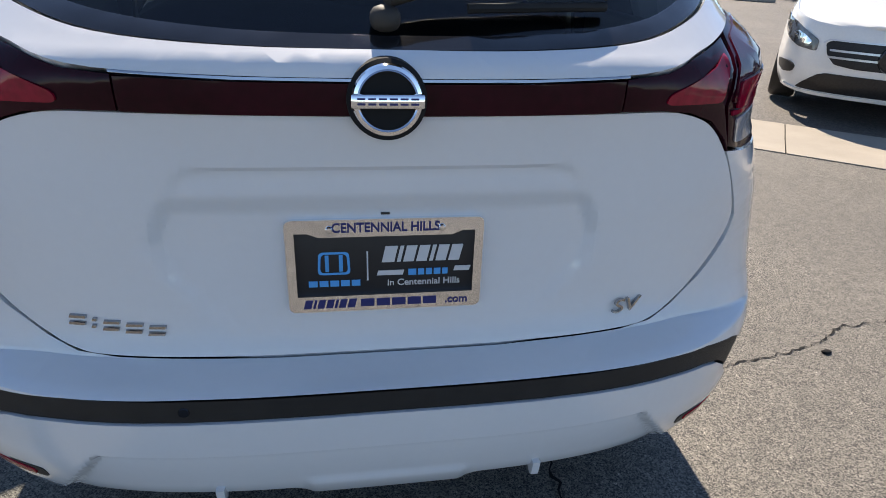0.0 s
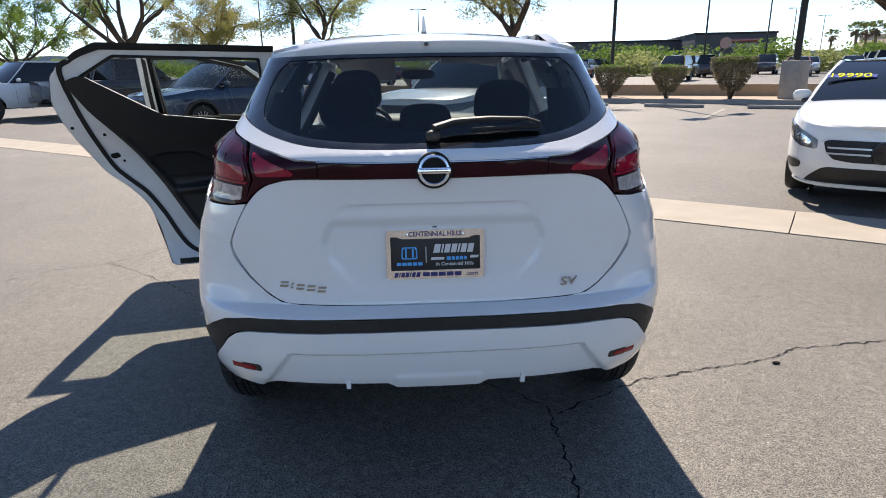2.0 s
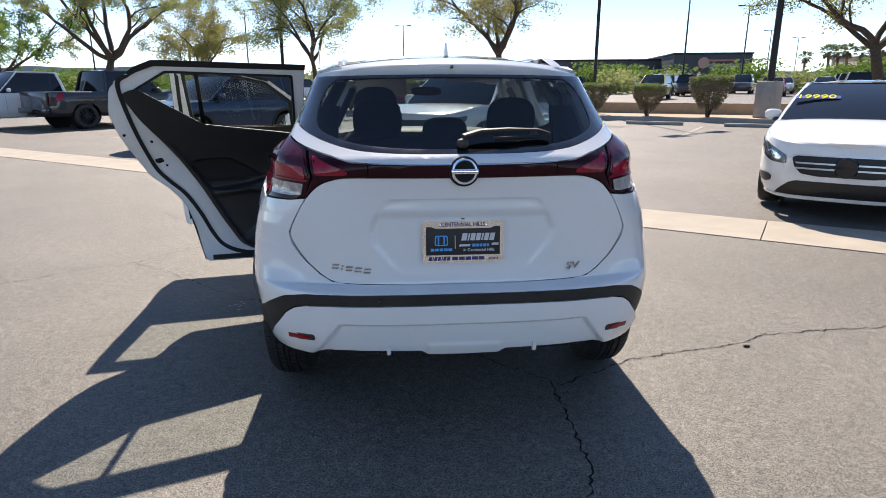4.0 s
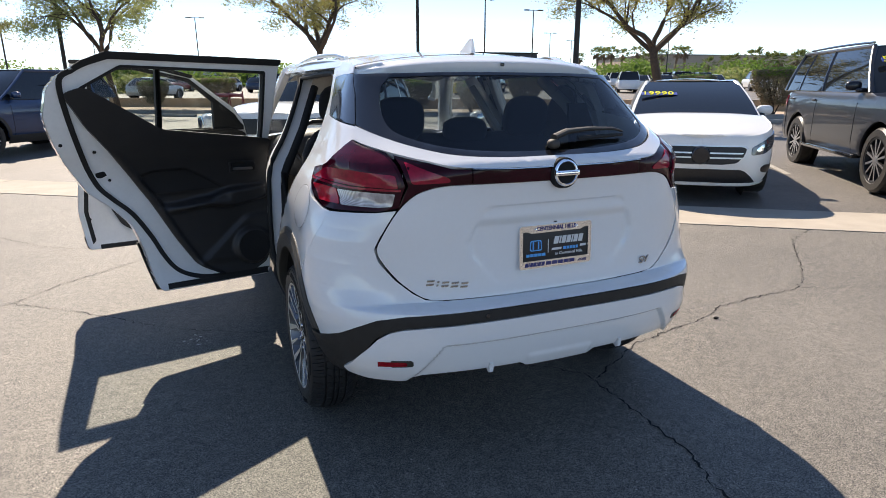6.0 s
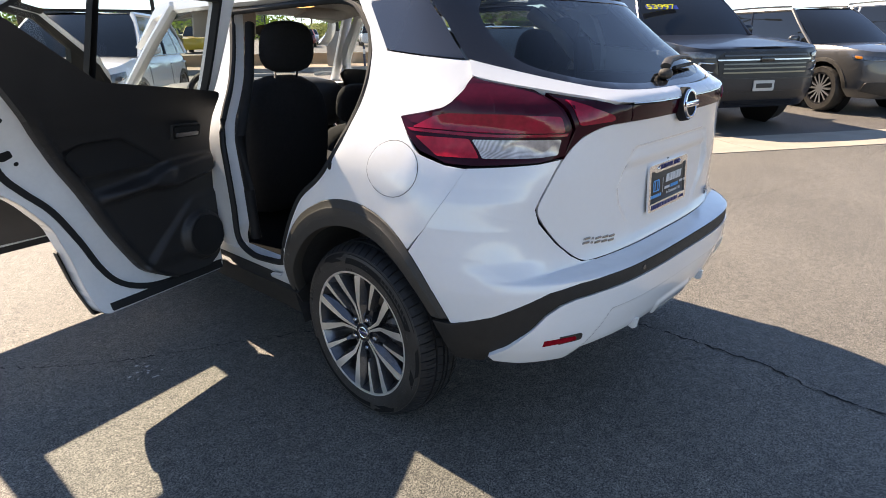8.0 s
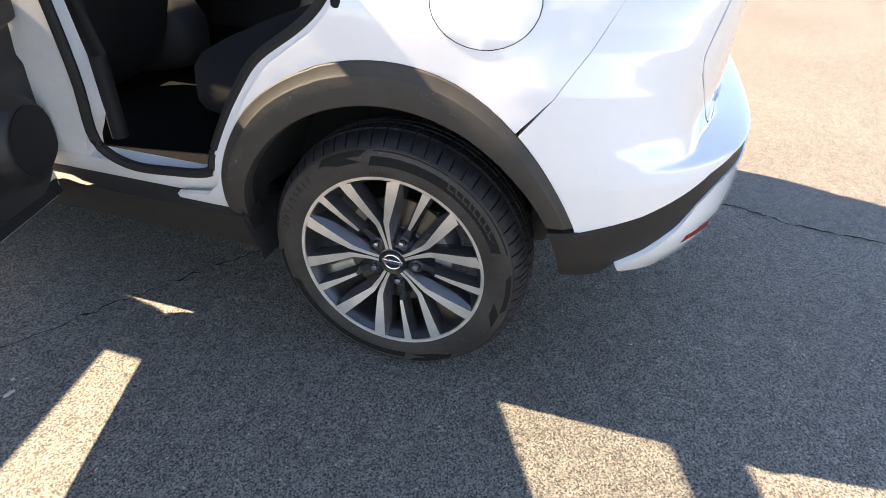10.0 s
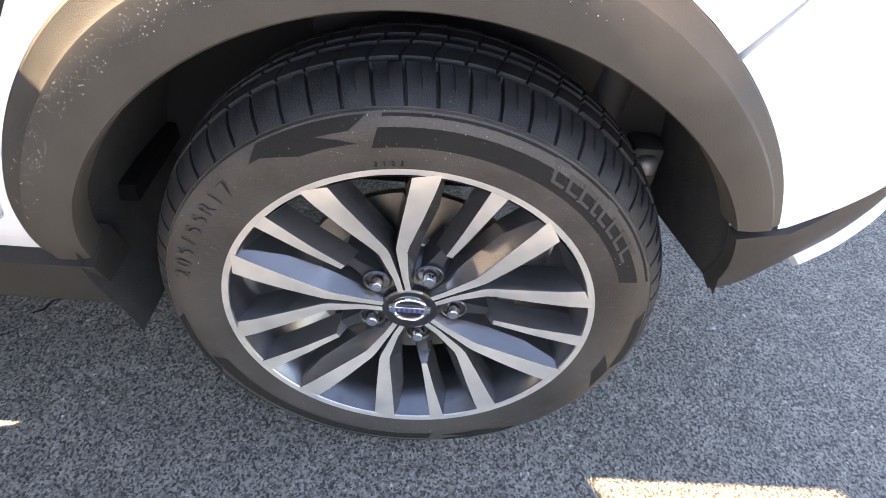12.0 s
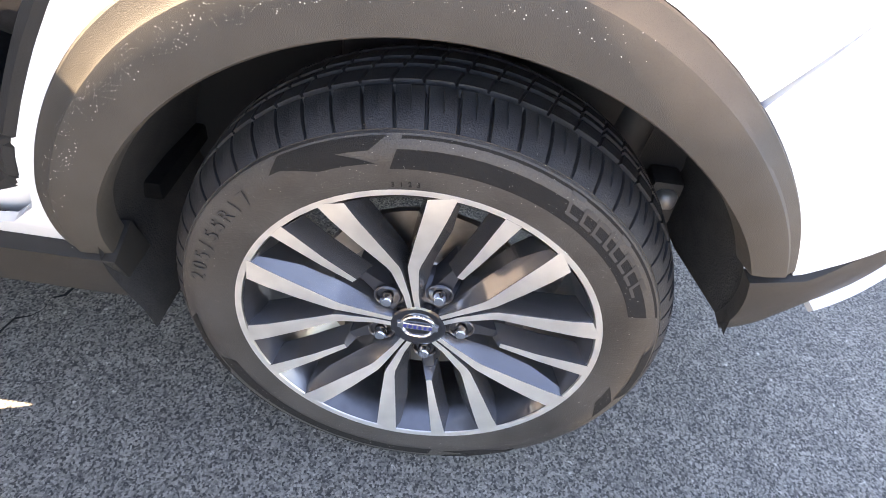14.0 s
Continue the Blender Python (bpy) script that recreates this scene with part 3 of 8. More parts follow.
# tail lamps on the quarters
def lamp_shape(p):
    k = float(np.interp(p.z, [0.94, 0.965, 1.0, 1.065, 1.10, 1.14, 1.18, 1.20], [-0.012, -0.020, -0.026, -0.006, 0.016, 0.034, 0.018, 0.0]))
    return Vector((math.copysign(1, p.x) * k * ss((-0.20 - p.y) / 0.14) * ss((abs(p.x) - 0.585) / 0.10), 0, 0))


def under_lamp(p):
    """The corner swells under the lamp and tucks in along its lower edge."""
    swell = float(np.interp(p.z, [0.50, 0.60, 0.70, 0.78, 0.90], [0.0, 0.013, 0.018, 0.016, 0.0])) * ss((-0.12 - p.y) / 0.26)
    tuck = float(np.interp(p.z, [0.86, 0.96, 1.0, 1.08], [0.0, -0.014, -0.014, 0.0])) * ss((-0.24 - p.y) / 0.14)
    return Vector((math.copysign(1, p.x) * (swell + tuck) * ss((abs(p.x) - 0.56) / 0.20), 0, 0))


lamp = [S(-0.160, 1.077), S(-0.24, 1.092), S(-0.31, 1.108), S(-0.350, 1.13), S(-0.365, 1.16), S(-0.358, 1.193), R(-0.655, 1.183), R(-0.595, 1.158), R(-0.580, 1.11), R(-0.566, 1.055), R(-0.588, 0.985), R(-0.665, 0.968), S(-0.43, 0.960), S(-0.36, 0.962), S(-0.27, 0.99)]
both("tail_lamp", [lamp], M_redd, "dark red tail lamp lens", off=0.004, thick=0.04, du=0.03, dz=0.025, disp=lamp_shape)
upper = [S(-0.185, 1.076), S(-0.25, 1.088), S(-0.32, 1.103), S(-0.362, 1.135), S(-0.366, 1.175), R(-0.652, 1.174), R(-0.602, 1.150), R(-0.587, 1.105), R(-0.575, 1.058), R(-0.72, 1.054), S(-0.36, 1.058), S(-0.215, 1.063)]
both("tail_lamp_glow", [rounded(upper, 0.010)], M_redm, "clear red upper lens of the tail lamp", off=0.0065, thick=0.004, du=0.03, dz=0.025, bevel=0, disp=lamp_shape)
glow = [S(-0.225, 1.051), S(-0.36, 1.049), R(-0.70, 1.047), R(-0.586, 1.048), R(-0.592, 1.090), R(-0.68, 1.098), S(-0.345, 1.096), S(-0.29, 1.084)]
both("tail_lamp_core", [rounded(glow, 0.008)], M_red, "brighter red core of the tail lamp", off=0.0085, thick=0.003, du=0.015, dz=0.012, bevel=0, disp=lamp_shape)
line = [S(-0.205, 1.050), S(-0.36, 1.046), R(-0.72, 1.043), R(-0.578, 1.046), R(-0.580, 1.038), R(-0.72, 1.036), S(-0.36, 1.038), S(-0.225, 1.042)]
both("tail_lamp_strip", [line], M_red, "red light strip", off=0.0068, thick=0.004, du=0.03, dz=0.02, bevel=0, disp=lamp_shape)
low = [S(-0.245, 1.029), S(-0.412, 1.029), S(-0.448, 0.979), S(-0.325, 0.978)]
both("tail_lamp_lower", [rounded(low, 0.006)], M_redb, "red lower corner of the tail lamp", off=0.0066, thick=0.004, du=0.03, dz=0.02, bevel=0, disp=lamp_shape)
clr = [S(-0.420, 1.028), R(-0.70, 1.029), R(-0.597, 1.030), R(-0.612, 0.988), R(-0.665, 0.981), S(-0.475, 0.979), S(-0.456, 0.979)]
both("reversing_lens", [rounded(clr, 0.006)], M_clear, "clear ribbed reversing lamp lens", off=0.0066, thick=0.004, du=0.03, dz=0.02, bevel=0, disp=lamp_shape)
# inner lamps on the hatch and the dark strip between them
inner = [R(-0.578, 1.150), R(-0.50, 1.132), R(-0.42, 1.113), R(-0.352, 1.108), R(-0.352, 1.062), R(-0.42, 1.061), R(-0.478, 1.054), R(-0.534, 1.034), R(-0.576, 0.999), R(-0.592, 0.975), R(-0.586, 0.990), R(-0.557, 1.055), R(-0.570, 1.11)]
both("hatch_lamp", [inner], M_redd, "dark red lamp lens on the tailgate", off=0.004, thick=0.04, du=0.03, dz=0.025)
innerg = [R(-0.560, 1.132), R(-0.546, 1.064), R(-0.425, 1.070), R(-0.428, 1.084)]
both("hatch_lamp_glow", [rounded(innerg, 0.01)], M_red, "red inner lens of the tailgate lamp", off=0.0065, thick=0.004, du=0.03, dz=0.025, bevel=0)
strip = [(0, 1.102), R(-0.2, 1.103), R(-0.349, 1.106), R(-0.349, 1.062), R(-0.2, 1.0605), (0, 1.0595)]
part("lamp_strip", K.panel([sym(strip)], off=0.005, thick=0.03, du=0.03, dz=0.03), M_redd, car, "glossy dark red strip between the tail lamps")
# white brow over the strip, with its chrome edge
brow = [(0, 1.134), R(-0.2, 1.135), R(-0.38, 1.145), R(-0.50, 1.170), R(-0.60, 1.208), S(-0.325, 1.236), S(-0.354, 1.194), R(-0.656, 1.1835), R(-0.595, 1.1585), R(-0.50, 1.1335), R(-0.405, 1.1155), R(-0.2, 1.110), (0, 1.109)]
brow = spline(brow[:6], 5) + spline(brow[6:], 5)
part("tailgate_brow", K.panel([sym(brow)], off=0.010, thick=0.03, du=0.02, dz=0.01, bevel=0.005), M_white, car, "white brow under the rear window")
chrome = [(0, 1.1080), R(-0.2, 1.1088), R(-0.350, 1.1125), R(-0.350, 1.1095), R(-0.2, 1.1055), (0, 1.1048)]
part("chrome_strip", K.panel([sym(chrome)], off=0.012, thick=0.02, du=0.03, dz=0.02, bevel=0.001), M_mark_chrome, car, "thin dark chrome strip over the lamps")
# rear window
gl_outer = [(0, 1.432), R(-0.3, 1.430), R(-0.48, 1.426), S(-0.115, 1.424), S(-0.20, 1.352), S(-0.318, 1.242), R(-0.60, 1.213), R(-0.50, 1.175), R(-0.38, 1.150), R(-0.2, 1.140), (0, 1.138)]
gl_clear = [(0, 1.420), R(-0.3, 1.418), R(-0.49, 1.410), R(-0.53, 1.37), R(-0.555, 1.30), R(-0.55, 1.230), R(-0.47, 1.190), R(-0.36, 1.168), R(-0.2, 1.156), (0, 1.153)]
gl_outer = gl_outer[:5] + spline(gl_outer[5:], 5)
gl_clear = gl_clear[:2] + spline(gl_clear[2:], 5)
part("window_border", K.panel([sym(gl_outer), sym(gl_clear)], off=0.004, thick=0.006, du=0.04, dz=0.03), M_black, car, "black glazed border of the rear window")
ob = part("rear_glass", K.panel([sym(gl_clear)], off=0.002, thick=0, du=0.04, dz=0.03), M_glass, car, "dark tinted rear window")
ob.visible_shadow = True
# dark pillar panels and white quarters
cpan = [S(0.150, 1.420), S(0.02, 1.428), S(-0.105, 1.428), S(-0.192, 1.352), S(-0.310, 1.243), S(-0.15, 1.256), S(0.002, 1.270)]
both("pillar_panel", [rounded(cpan, 0.012)], M_panel, "glossy dark pillar panel", off=0.002, thick=0.02, du=0.04, dz=0.03)
both("roof_corner", [[S(0.17, 1.424), S(-0.098, 1.432), S(-0.075, 1.458), S(0.17, 1.484)]], M_white, "white roof corner", off=0.0, thick=0.02, du=0.03, dz=0.02)
def arch_r(a):
    """Outer radius of the arch cladding at an angle from the front, over the top, to the rear."""
    return 0.452 + 0.030 * ss((a - 2) / 55) if a < 70 else 0.484 - 0.040 * ss((a - 92) / 66)


def arch_o(a0, a1, n=20):
    return [S((arch_r(a) + 0.001) * math.cos(radians(a)), HUB_Z + (arch_r(a) + 0.001) * math.sin(radians(a))) for a in np.linspace(a0, a1, n)]



quarter = [S(-0.156, 1.080), S(-0.24, 1.096), S(-0.305, 1.112), S(-0.345, 1.133), S(-0.361, 1.16), S(-0.353, 1.197), S(-0.322, 1.238), S(-0.15, 1.252), S(0.0, 1.266), S(0.148, 1.420), S(0.148, 1.460), S(0.25, 1.462), S(0.225, 1.44), S(0.12, 1.34), S(0.072, 1.265), S(0.048, 1.18), S(0.046, 1.10), S(0.062, 1.0), S(0.11, 0.905), S(0.17, 0.84), S(0.27, 0.768), S(0.325, 0.70), S(0.385, 0.60), S(0.425, 0.52), S(0.455, 0.445), S(0.50, 0.405), S(0.60, 0.385), S(0.60, 0.350), S(0.47, 0.350)]
quarter += [S(y, z) for y, z in arc(0, HUB_Z, 0.435, 0.47, 6, 60, 14)] + arch_o(66, 125, 14) + [S(-0.330, 0.775), S(-0.380, 0.86), S(-0.425, 0.951), S(-0.36, 0.957), S(-0.268, 0.984)]
part("quarter_panel", KS.panel([quarter], du=0.03, dz=0.025, disp=under_lamp), M_white, car, "white rear quarter panel")
part("quarter_panel", KS.panel([mirror(quarter)], du=0.03, dz=0.025, disp=under_lamp), M_white, car, "white rear quarter panel")
# bumper: white top, black band with corners, white bottom
def bumper_step(p):
    """The flat step over the band, which melts into the corner."""
    w = 1 - ss((abs(p.x) - 0.55) / 0.25)
    return under_lamp(p) + Vector((0, p.y * (K.R(p.z) / KS.R(p.z) - 1) * w, 0))


band_top = [R(-0.3, 0.631), R(-0.50, 0.629), R(-0.60, 0.623), R(-0.68, 0.606), R(-0.745, 0.568), R(-0.79, 0.531), S(-0.425, 0.489)]
bump_half = [(0, 0.642), R(-0.2, 0.642), R(-0.44, 0.645), R(-0.505, 0.652), R(-0.55, 0.678), R(-0.605, 0.728), R(-0.654, 0.796), R(-0.666, 0.838), R(-0.651, 0.882), R(-0.616, 0.947), R(-0.598, 0.974), R(-0.665, 0.964), S(-0.4262, 0.9525), S(-0.3812, 0.86), S(-0.3312, 0.775)] + arch_o(126, 158, 24) + [S(-0.424, 0.490)] + [(u, z + 0.001) for u, z in band_top[::-1][1:]] + [(0, 0.632)]
part("bumper_top", KS.panel([sym(bump_half)], du=0.02, dz=0.0035, disp=bumper_step, thick=0.03, bevel=0.0012), M_white, car, "white upper rear bumper with a flat step")
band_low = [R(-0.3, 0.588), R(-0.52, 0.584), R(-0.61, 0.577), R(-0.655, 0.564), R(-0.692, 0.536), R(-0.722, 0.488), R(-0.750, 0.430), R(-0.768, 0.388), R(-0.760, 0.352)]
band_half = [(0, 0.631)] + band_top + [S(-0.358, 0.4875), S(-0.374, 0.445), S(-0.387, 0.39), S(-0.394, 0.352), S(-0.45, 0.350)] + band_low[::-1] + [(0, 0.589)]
part("bumper_band", K.panel([sym(band_half)], off=-0.004, thick=0.02, du=0.03, dz=0.02, disp=lambda p: under_lamp(p) + Vector((math.copysign(0.014, p.x) * ss((p.y + 0.52) / 0.10), 0, 0))), M_clad_shade, car, "matt black bumper band with dark corners")
low_half = [(0, 0.5865), R(-0.3, 0.5855), R(-0.52, 0.5815), R(-0.608, 0.5745), R(-0.652, 0.5615), R(-0.689, 0.5335), R(-0.719, 0.4860), R(-0.747, 0.4280), R(-0.765, 0.3860), R(-0.750, 0.368), R(-0.70, 0.359), R(-0.60, 0.360), R(-0.578, 0.367), R(-0.535, 0.386), R(-0.46, 0.391), R(-0.30, 0.391), R(-0.165, 0.389), R(-0.140, 0.372), (0, 0.370)]
part("bumper_bottom", K.panel([sym(low_half)], du=0.007, dz=0.006, thick=0.03, disp=bumper_shape, bevel=0.0015), M_white, car, "white lower rear bumper", 30)
refl = [R(-0.692, 0.450), R(-0.598, 0.452), R(-0.594, 0.438), R(-0.692, 0.427)]
both("reflector", [rounded(refl, 0.006)], M_reflect, "red reflector", off=0.004, thick=0.006, du=0.03, dz=0.02, bevel=0.001)
slot = [R(-0.702, 0.456), R(-0.578, 0.459), R(-0.574, 0.434), R(-0.700, 0.421)]
both("reflector_slot", [rounded(slot, 0.008)], M_clad, "dark slot round the reflector", off=0.0015, thick=0.004, du=0.03, dz=0.02, bevel=0)
for sx in (-1, 1):
    bm = prism([(0, 0.03), (0.045, 0.03), (0.04, -0.004), (0.03, -0.010), (0.015, -0.004)], 0.014)
    m = pose(sx * 0.285, -0.715, 0.384, 0, 0, 90)
    for v in bm.verts:
        v.co = m @ Vector((-v.co.x, v.co.y, v.co.z))
    part("diffuser_fin", bm, M_white, car, "small white fin under the bumper")
part("parking_sensor", lathe([(0.0001, -0.002), (0.008, -0.002), (0.009, 0.0)], 20), M_black, car)
bpy.data.objects["parking_sensor"].matrix_local = Matrix.Translation(K.pos(*R(-0.32, 0.608), -0.004)) @ pose(0, 0, 0, 0, 0, 90)
# inner closing skins behind the gaps
back = [(0, 1.13), R(-0.55, 1.10), R(-0.70, 1.03), S(-0.30, 1.0), S(-0.33, 0.66), S(-0.42, 0.50), S(-0.42, 0.345), R(-0.5, 0.36), (0, 0.36)]
part("inner_body", K.panel([sym(back)], off=-0.055, thick=0, du=0.06, dz=0.05), M_under, car, "dark inner body behind the panels")
part("floor_pan", box(0, 1.3, 0.31, 1.50, 1.7, 0.12, 0.03), M_under, car, "dark underbody")
part("floor_pan", box(0, -0.05, 0.36, 1.06, 1.1, 0.10, 0.03), M_under, car)
part("floor_pan", box(0, 2.75, 0.32, 1.06, 1.3, 0.12, 0.03), M_under, car)
part("cargo_tub", box(0, -0.25, 0.50, 1.10, 0.62, 0.30, 0.02), M_under, car)

# fuel flap
fl = [S(-0.180 + 0.103 * math.cos(t), 0.930 + 0.082 * math.sin(t)) for t in np.linspace(0, 2 * math.pi, 28, endpoint=False)]
part("fuel_flap", K.panel([fl], off=0.0012, thick=0.004, du=0.03, dz=0.025, bevel=0.0015, disp=under_lamp), M_white, car, "round white fuel flap")
fl2 = [S(-0.180 + 0.1047 * math.cos(t), 0.930 + 0.0836 * math.sin(t)) for t in np.linspace(0, 2 * math.pi, 28, endpoint=False)]
part("fuel_flap_gap", K.panel([fl2], off=0.0007, thick=0, du=0.03, dz=0.025, disp=under_lamp), M_crack, car)


# arch cladding
def arch_clad(cy, side):
    bm = bmesh.new()
    rows = []
    prof = [(0.0, -0.030), (0.0, 0.004), (0.03, 0.009), (0.30, 0.0125), (0.66, 0.0135), (0.70, 0.0130), (0.76, 0.0095), (0.97, 0.0050), (1.0, 0.0025), (1.0, -0.020)]
    end = 157.4 if cy == 0 else 168
    for i, a in enumerate(np.linspace(-7, end, 90)):
        ri, ro = 0.394, arch_r(a)
        drop = -0.03 if i in (0, 89) else 0.0
        tilt = [radians(a - 3.0 * (1 - q) * ss((a - 118) / 38)) for q, o in prof]
        ps = [KS.pos(*S(cy + (ri + (ro - ri) * q) * math.cos(g), HUB_Z + (ri + (ro - ri) * q) * math.sin(g), side), o + (drop if o > 0 else 0)) for (q, o), g in zip(prof, tilt)]
        rows.append([bm.verts.new(p + under_lamp(p)) for p in ps])
    for A, B in zip(rows, rows[1:]):
        for j in range(len(prof) - 1):
            bm.faces.new((A[j], A[j + 1], B[j + 1], B[j]))
    bmesh.ops.recalc_face_normals(bm, faces=bm.faces[:])
    if sum(fc.normal.x * side for fc in bm.faces) < 0:
        bmesh.ops.reverse_faces(bm, faces=bm.faces[:])
    part("arch_cladding", bm, M_clad, car, "matt black wheel arch cladding with a chamfered edge", 24)
    bm = bmesh.new()
    ring = []
    for a in np.linspace(-12, 174, 62):
        rr = 0.405 - 0.040 * ss((8 - a) / 18)
        ring.append([bm.verts.new((side * x, cy + (rr * (1.0 if x > 0.6 else 0.98) - (0.045 if x < 0.7 else 0.012) * ss((a - 135) / 35)) * math.cos(radians(a)), HUB_Z + rr * math.sin(radians(a)))) for x in (0.822 if a > 150 else 0.85, 0.79, 0.66, 0.56)])
    for A, B in zip(ring, ring[1:]):
        for j in range(3):
            bm.faces.new((A[j], A[j + 1], B[j + 1], B[j]))
    part("arch_liner", bm, M_liner, car, "black felt arch liner")
    bm = bmesh.new()
    bm.faces.new([bm.verts.new((0, 0.42 * math.cos(t), max(-0.02, 0.42 * math.sin(t)))) for t in np.linspace(0, math.pi, 30)])
    ob = part("arch_back", bm, M_under, car)
    ob.location = (side * 0.57, cy, HUB_Z)


for cy in (0.0, 2.62):
    for sd in (-1, 1):
        arch_clad(cy, sd)

# damper and link behind the rear wheels
for sd in (-1, 1):
    damper = part("damper", tube([(sd * 0.62, -0.20, 0.24), (sd * 0.60, -0.245, 0.46)], 0.022, 12), M_under, car, "black rear damper")
    part("damper_tube", tube([(sd * 0.60, -0.245, 0.46), (sd * 0.585, -0.275, 0.68)], 0.030, 12), M_susp, damper, "grey steel damper tube")
    part("damper_bush", soft_box(0.05, 0.06, 0.06, 3, 8, m=Matrix.Translation((sd * 0.635, -0.20, 0.24))), M_caliper, damper)
    bracket = part("axle_bracket", box(sd * 0.63, -0.315, 0.405, 0.05, 0.045, 0.13, 0.008), M_susp, car, "grey steel axle bracket")
    part("bracket_bolt", soft_box(0.03, 0.03, 0.03, 4, 6, m=Matrix.Translation((sd * 0.655, -0.315, 0.445))), M_caliper, bracket)

# road dust on the arch over the left rear wheel
bm = bmesh.new()
rng = random.Random(31)
for _ in range(520):
    a, rr = radians(rng.triangular(60, 172, 135)), rng.uniform(0.425, 0.452)
    y, z, s = rr * math.cos(a), HUB_Z + rr * math.sin(a), rng.choice((0.0003, 0.0003, 0.0003, 0.0004, 0.0004, 0.0007))
    bm.faces.new([bm.verts.new(KS.pos(*S(-y + s * math.cos(t), z + s * math.sin(t)), 0.0142)) for t in (0.3, 1.7, 3.2, 4.6)])
part("dust", bm, M_dust, car, "pale road dust on the cladding")["kind"] = "stuff"
# sills, pillars, roof sides
for sd in (-1, 1):
    part("sill_cladding", K.panel([[S(0.385, 0.372, sd), S(2.20, 0.365, sd), S(2.24, 0.245, sd), S(0.39, 0.245, sd)]], off=0.022, thick=0.06, du=0.06, dz=0.03, bevel=0.012), M_clad_shade, car, "black sill cladding")
    part("sill", K.panel([[S(0.40, 0.47, sd), S(0.55, 0.43, sd), S(2.1, 0.43, sd), S(2.1, 0.343, sd), S(0.48, 0.343, sd)]], off=-0.028, thick=0.05, du=0.05, dz=0.03, bevel=0.01), M_jamb, car, "white door sill")
    pil = [S(1.16, 1.46, sd), S(1.10, 1.37, sd), S(1.0, 1.20, sd), S(0.90, 0.95, sd), S(0.835, 0.70, sd), S(0.825, 0.55, sd), S(0.86, 0.47, sd), S(0.88, 0.41, sd), S(1.03, 0.41, sd), S(1.03, 0.8, sd), S(1.10, 1.15, sd), S(1.20, 1.46, sd)]
    part("door_pillar", K.panel([pil], off=-0.030, thick=0.06, du=0.04, dz=0.04, bevel=0.006), M_jamb, car, "white door pillar")
    rail = [S(0.15, 1.464, sd), S(0.16, 1.482, sd), S(0.30, 1.497, sd), S(0.55, 1.512, sd), S(1.75, 1.515, sd), S(1.95, 1.42, sd), S(2.10, 1.30, sd), S(2.05, 1.28, sd), S(1.75, 1.455, sd), S(1.2, 1.462, sd), S(0.26, 1.462, sd)]
    part("roof_side", K.panel([rail], off=0.0, thick=0.03, du=0.04, dz=0.02, bevel=0.004), M_white, car, "white roof side")
    edge = [(0.225, 1.440), (0.12, 1.34), (0.072, 1.265), (0.048, 1.18), (0.046, 1.10), (0.062, 1.0), (0.11, 0.905), (0.17, 0.84), (0.27, 0.768), (0.325, 0.70), (0.385, 0.60), (0.425, 0.52), (0.455, 0.455)]
    jamb = [S(y - 0.010, z, sd) for y, z in edge] + [S(y + 0.026, z + 0.010, sd) for y, z in reversed(edge)]
    part("opening_jamb", K.panel([jamb], off=-0.016, thick=0.03, du=0.05, dz=0.05, bevel=0.003), M_jamb, car, "white flange round the door opening")
    seal = [K.pos(*S(y, z, sd), -0.024) for y, z in spline([(1.13, 1.435), (0.6, 1.448), (0.30, 1.440)] + [(y + 0.032, z + 0.008) for y, z in edge[1:]] + [(0.60, 0.440), (0.74, 0.435), (0.815, 0.50), (0.82, 0.68), (0.885, 0.95), (0.985, 1.2), (1.09, 1.38)], 5)]
    part("opening_seal", tube(seal, 0.013, 8, True), M_seal, car, "black rubber seal round the door opening")
    part("door_striker", soft_box(0.026, 0.026, 0.040, 3, 8, m=Matrix.Translation(K.pos(*S(0.112, 0.905, sd), -0.010))), M_under, car, "black door striker")
    ib = [K.pos(*S(y, z, sd), -0.105) for y, z in [(1.1, 1.42), (0.98, 1.2), (0.88, 0.95), (0.82, 0.7), (0.82, 0.45)]]
    part("pillar_trim", tube(ib, 0.022, 10), M_head if sd > 0 else M_trim2, car, "black inner pillar trim")
    cb = [K.pos(*S(y, z, sd), -0.085) for y, z in [(0.27, 1.45), (0.12, 1.33), (0.03, 1.2), (0.02, 1.0)]]
    part("rear_pillar_trim", tube(cb, 0.03, 10), M_head if sd > 0 else M_trim, car)

# roof
ZC = pchip([-0.06, 0.4, 0.9, 1.4, 1.9], [1.512, 1.546, 1.556, 1.540, 1.478])
bm = bmesh.new()
g = []
for y in np.linspace(-0.03, 1.88, 36):
    g.append([bm.verts.new((x, y, ZC(y) - 0.052 * (abs(x) / 0.565) ** 2.4)) for x in np.linspace(-0.562, 0.562, 31)])
for A, B in zip(g, g[1:]):
    for j in range(30):
        bm.faces.new((A[j], A[j + 1], B[j + 1], B[j]))
bmesh.ops.recalc_face_normals(bm, faces=bm.faces[:])
part("roof_panel", bm, M_white, car, "white roof")
bm = bmesh.new()
g = [[bm.verts.new((x, y, ZC(y) - 0.035 - 0.05 * (abs(x) / 0.565) ** 2.4)) for x in np.linspace(-0.54, 0.54, 13)] for y in np.linspace(0.0, 1.85, 12)]
for A, B in zip(g, g[1:]):
    for j in range(12):
        bm.faces.new((A[j], A[j + 1], B[j + 1], B[j]))
part("headliner", bm, M_head, car, "pale grey headliner")
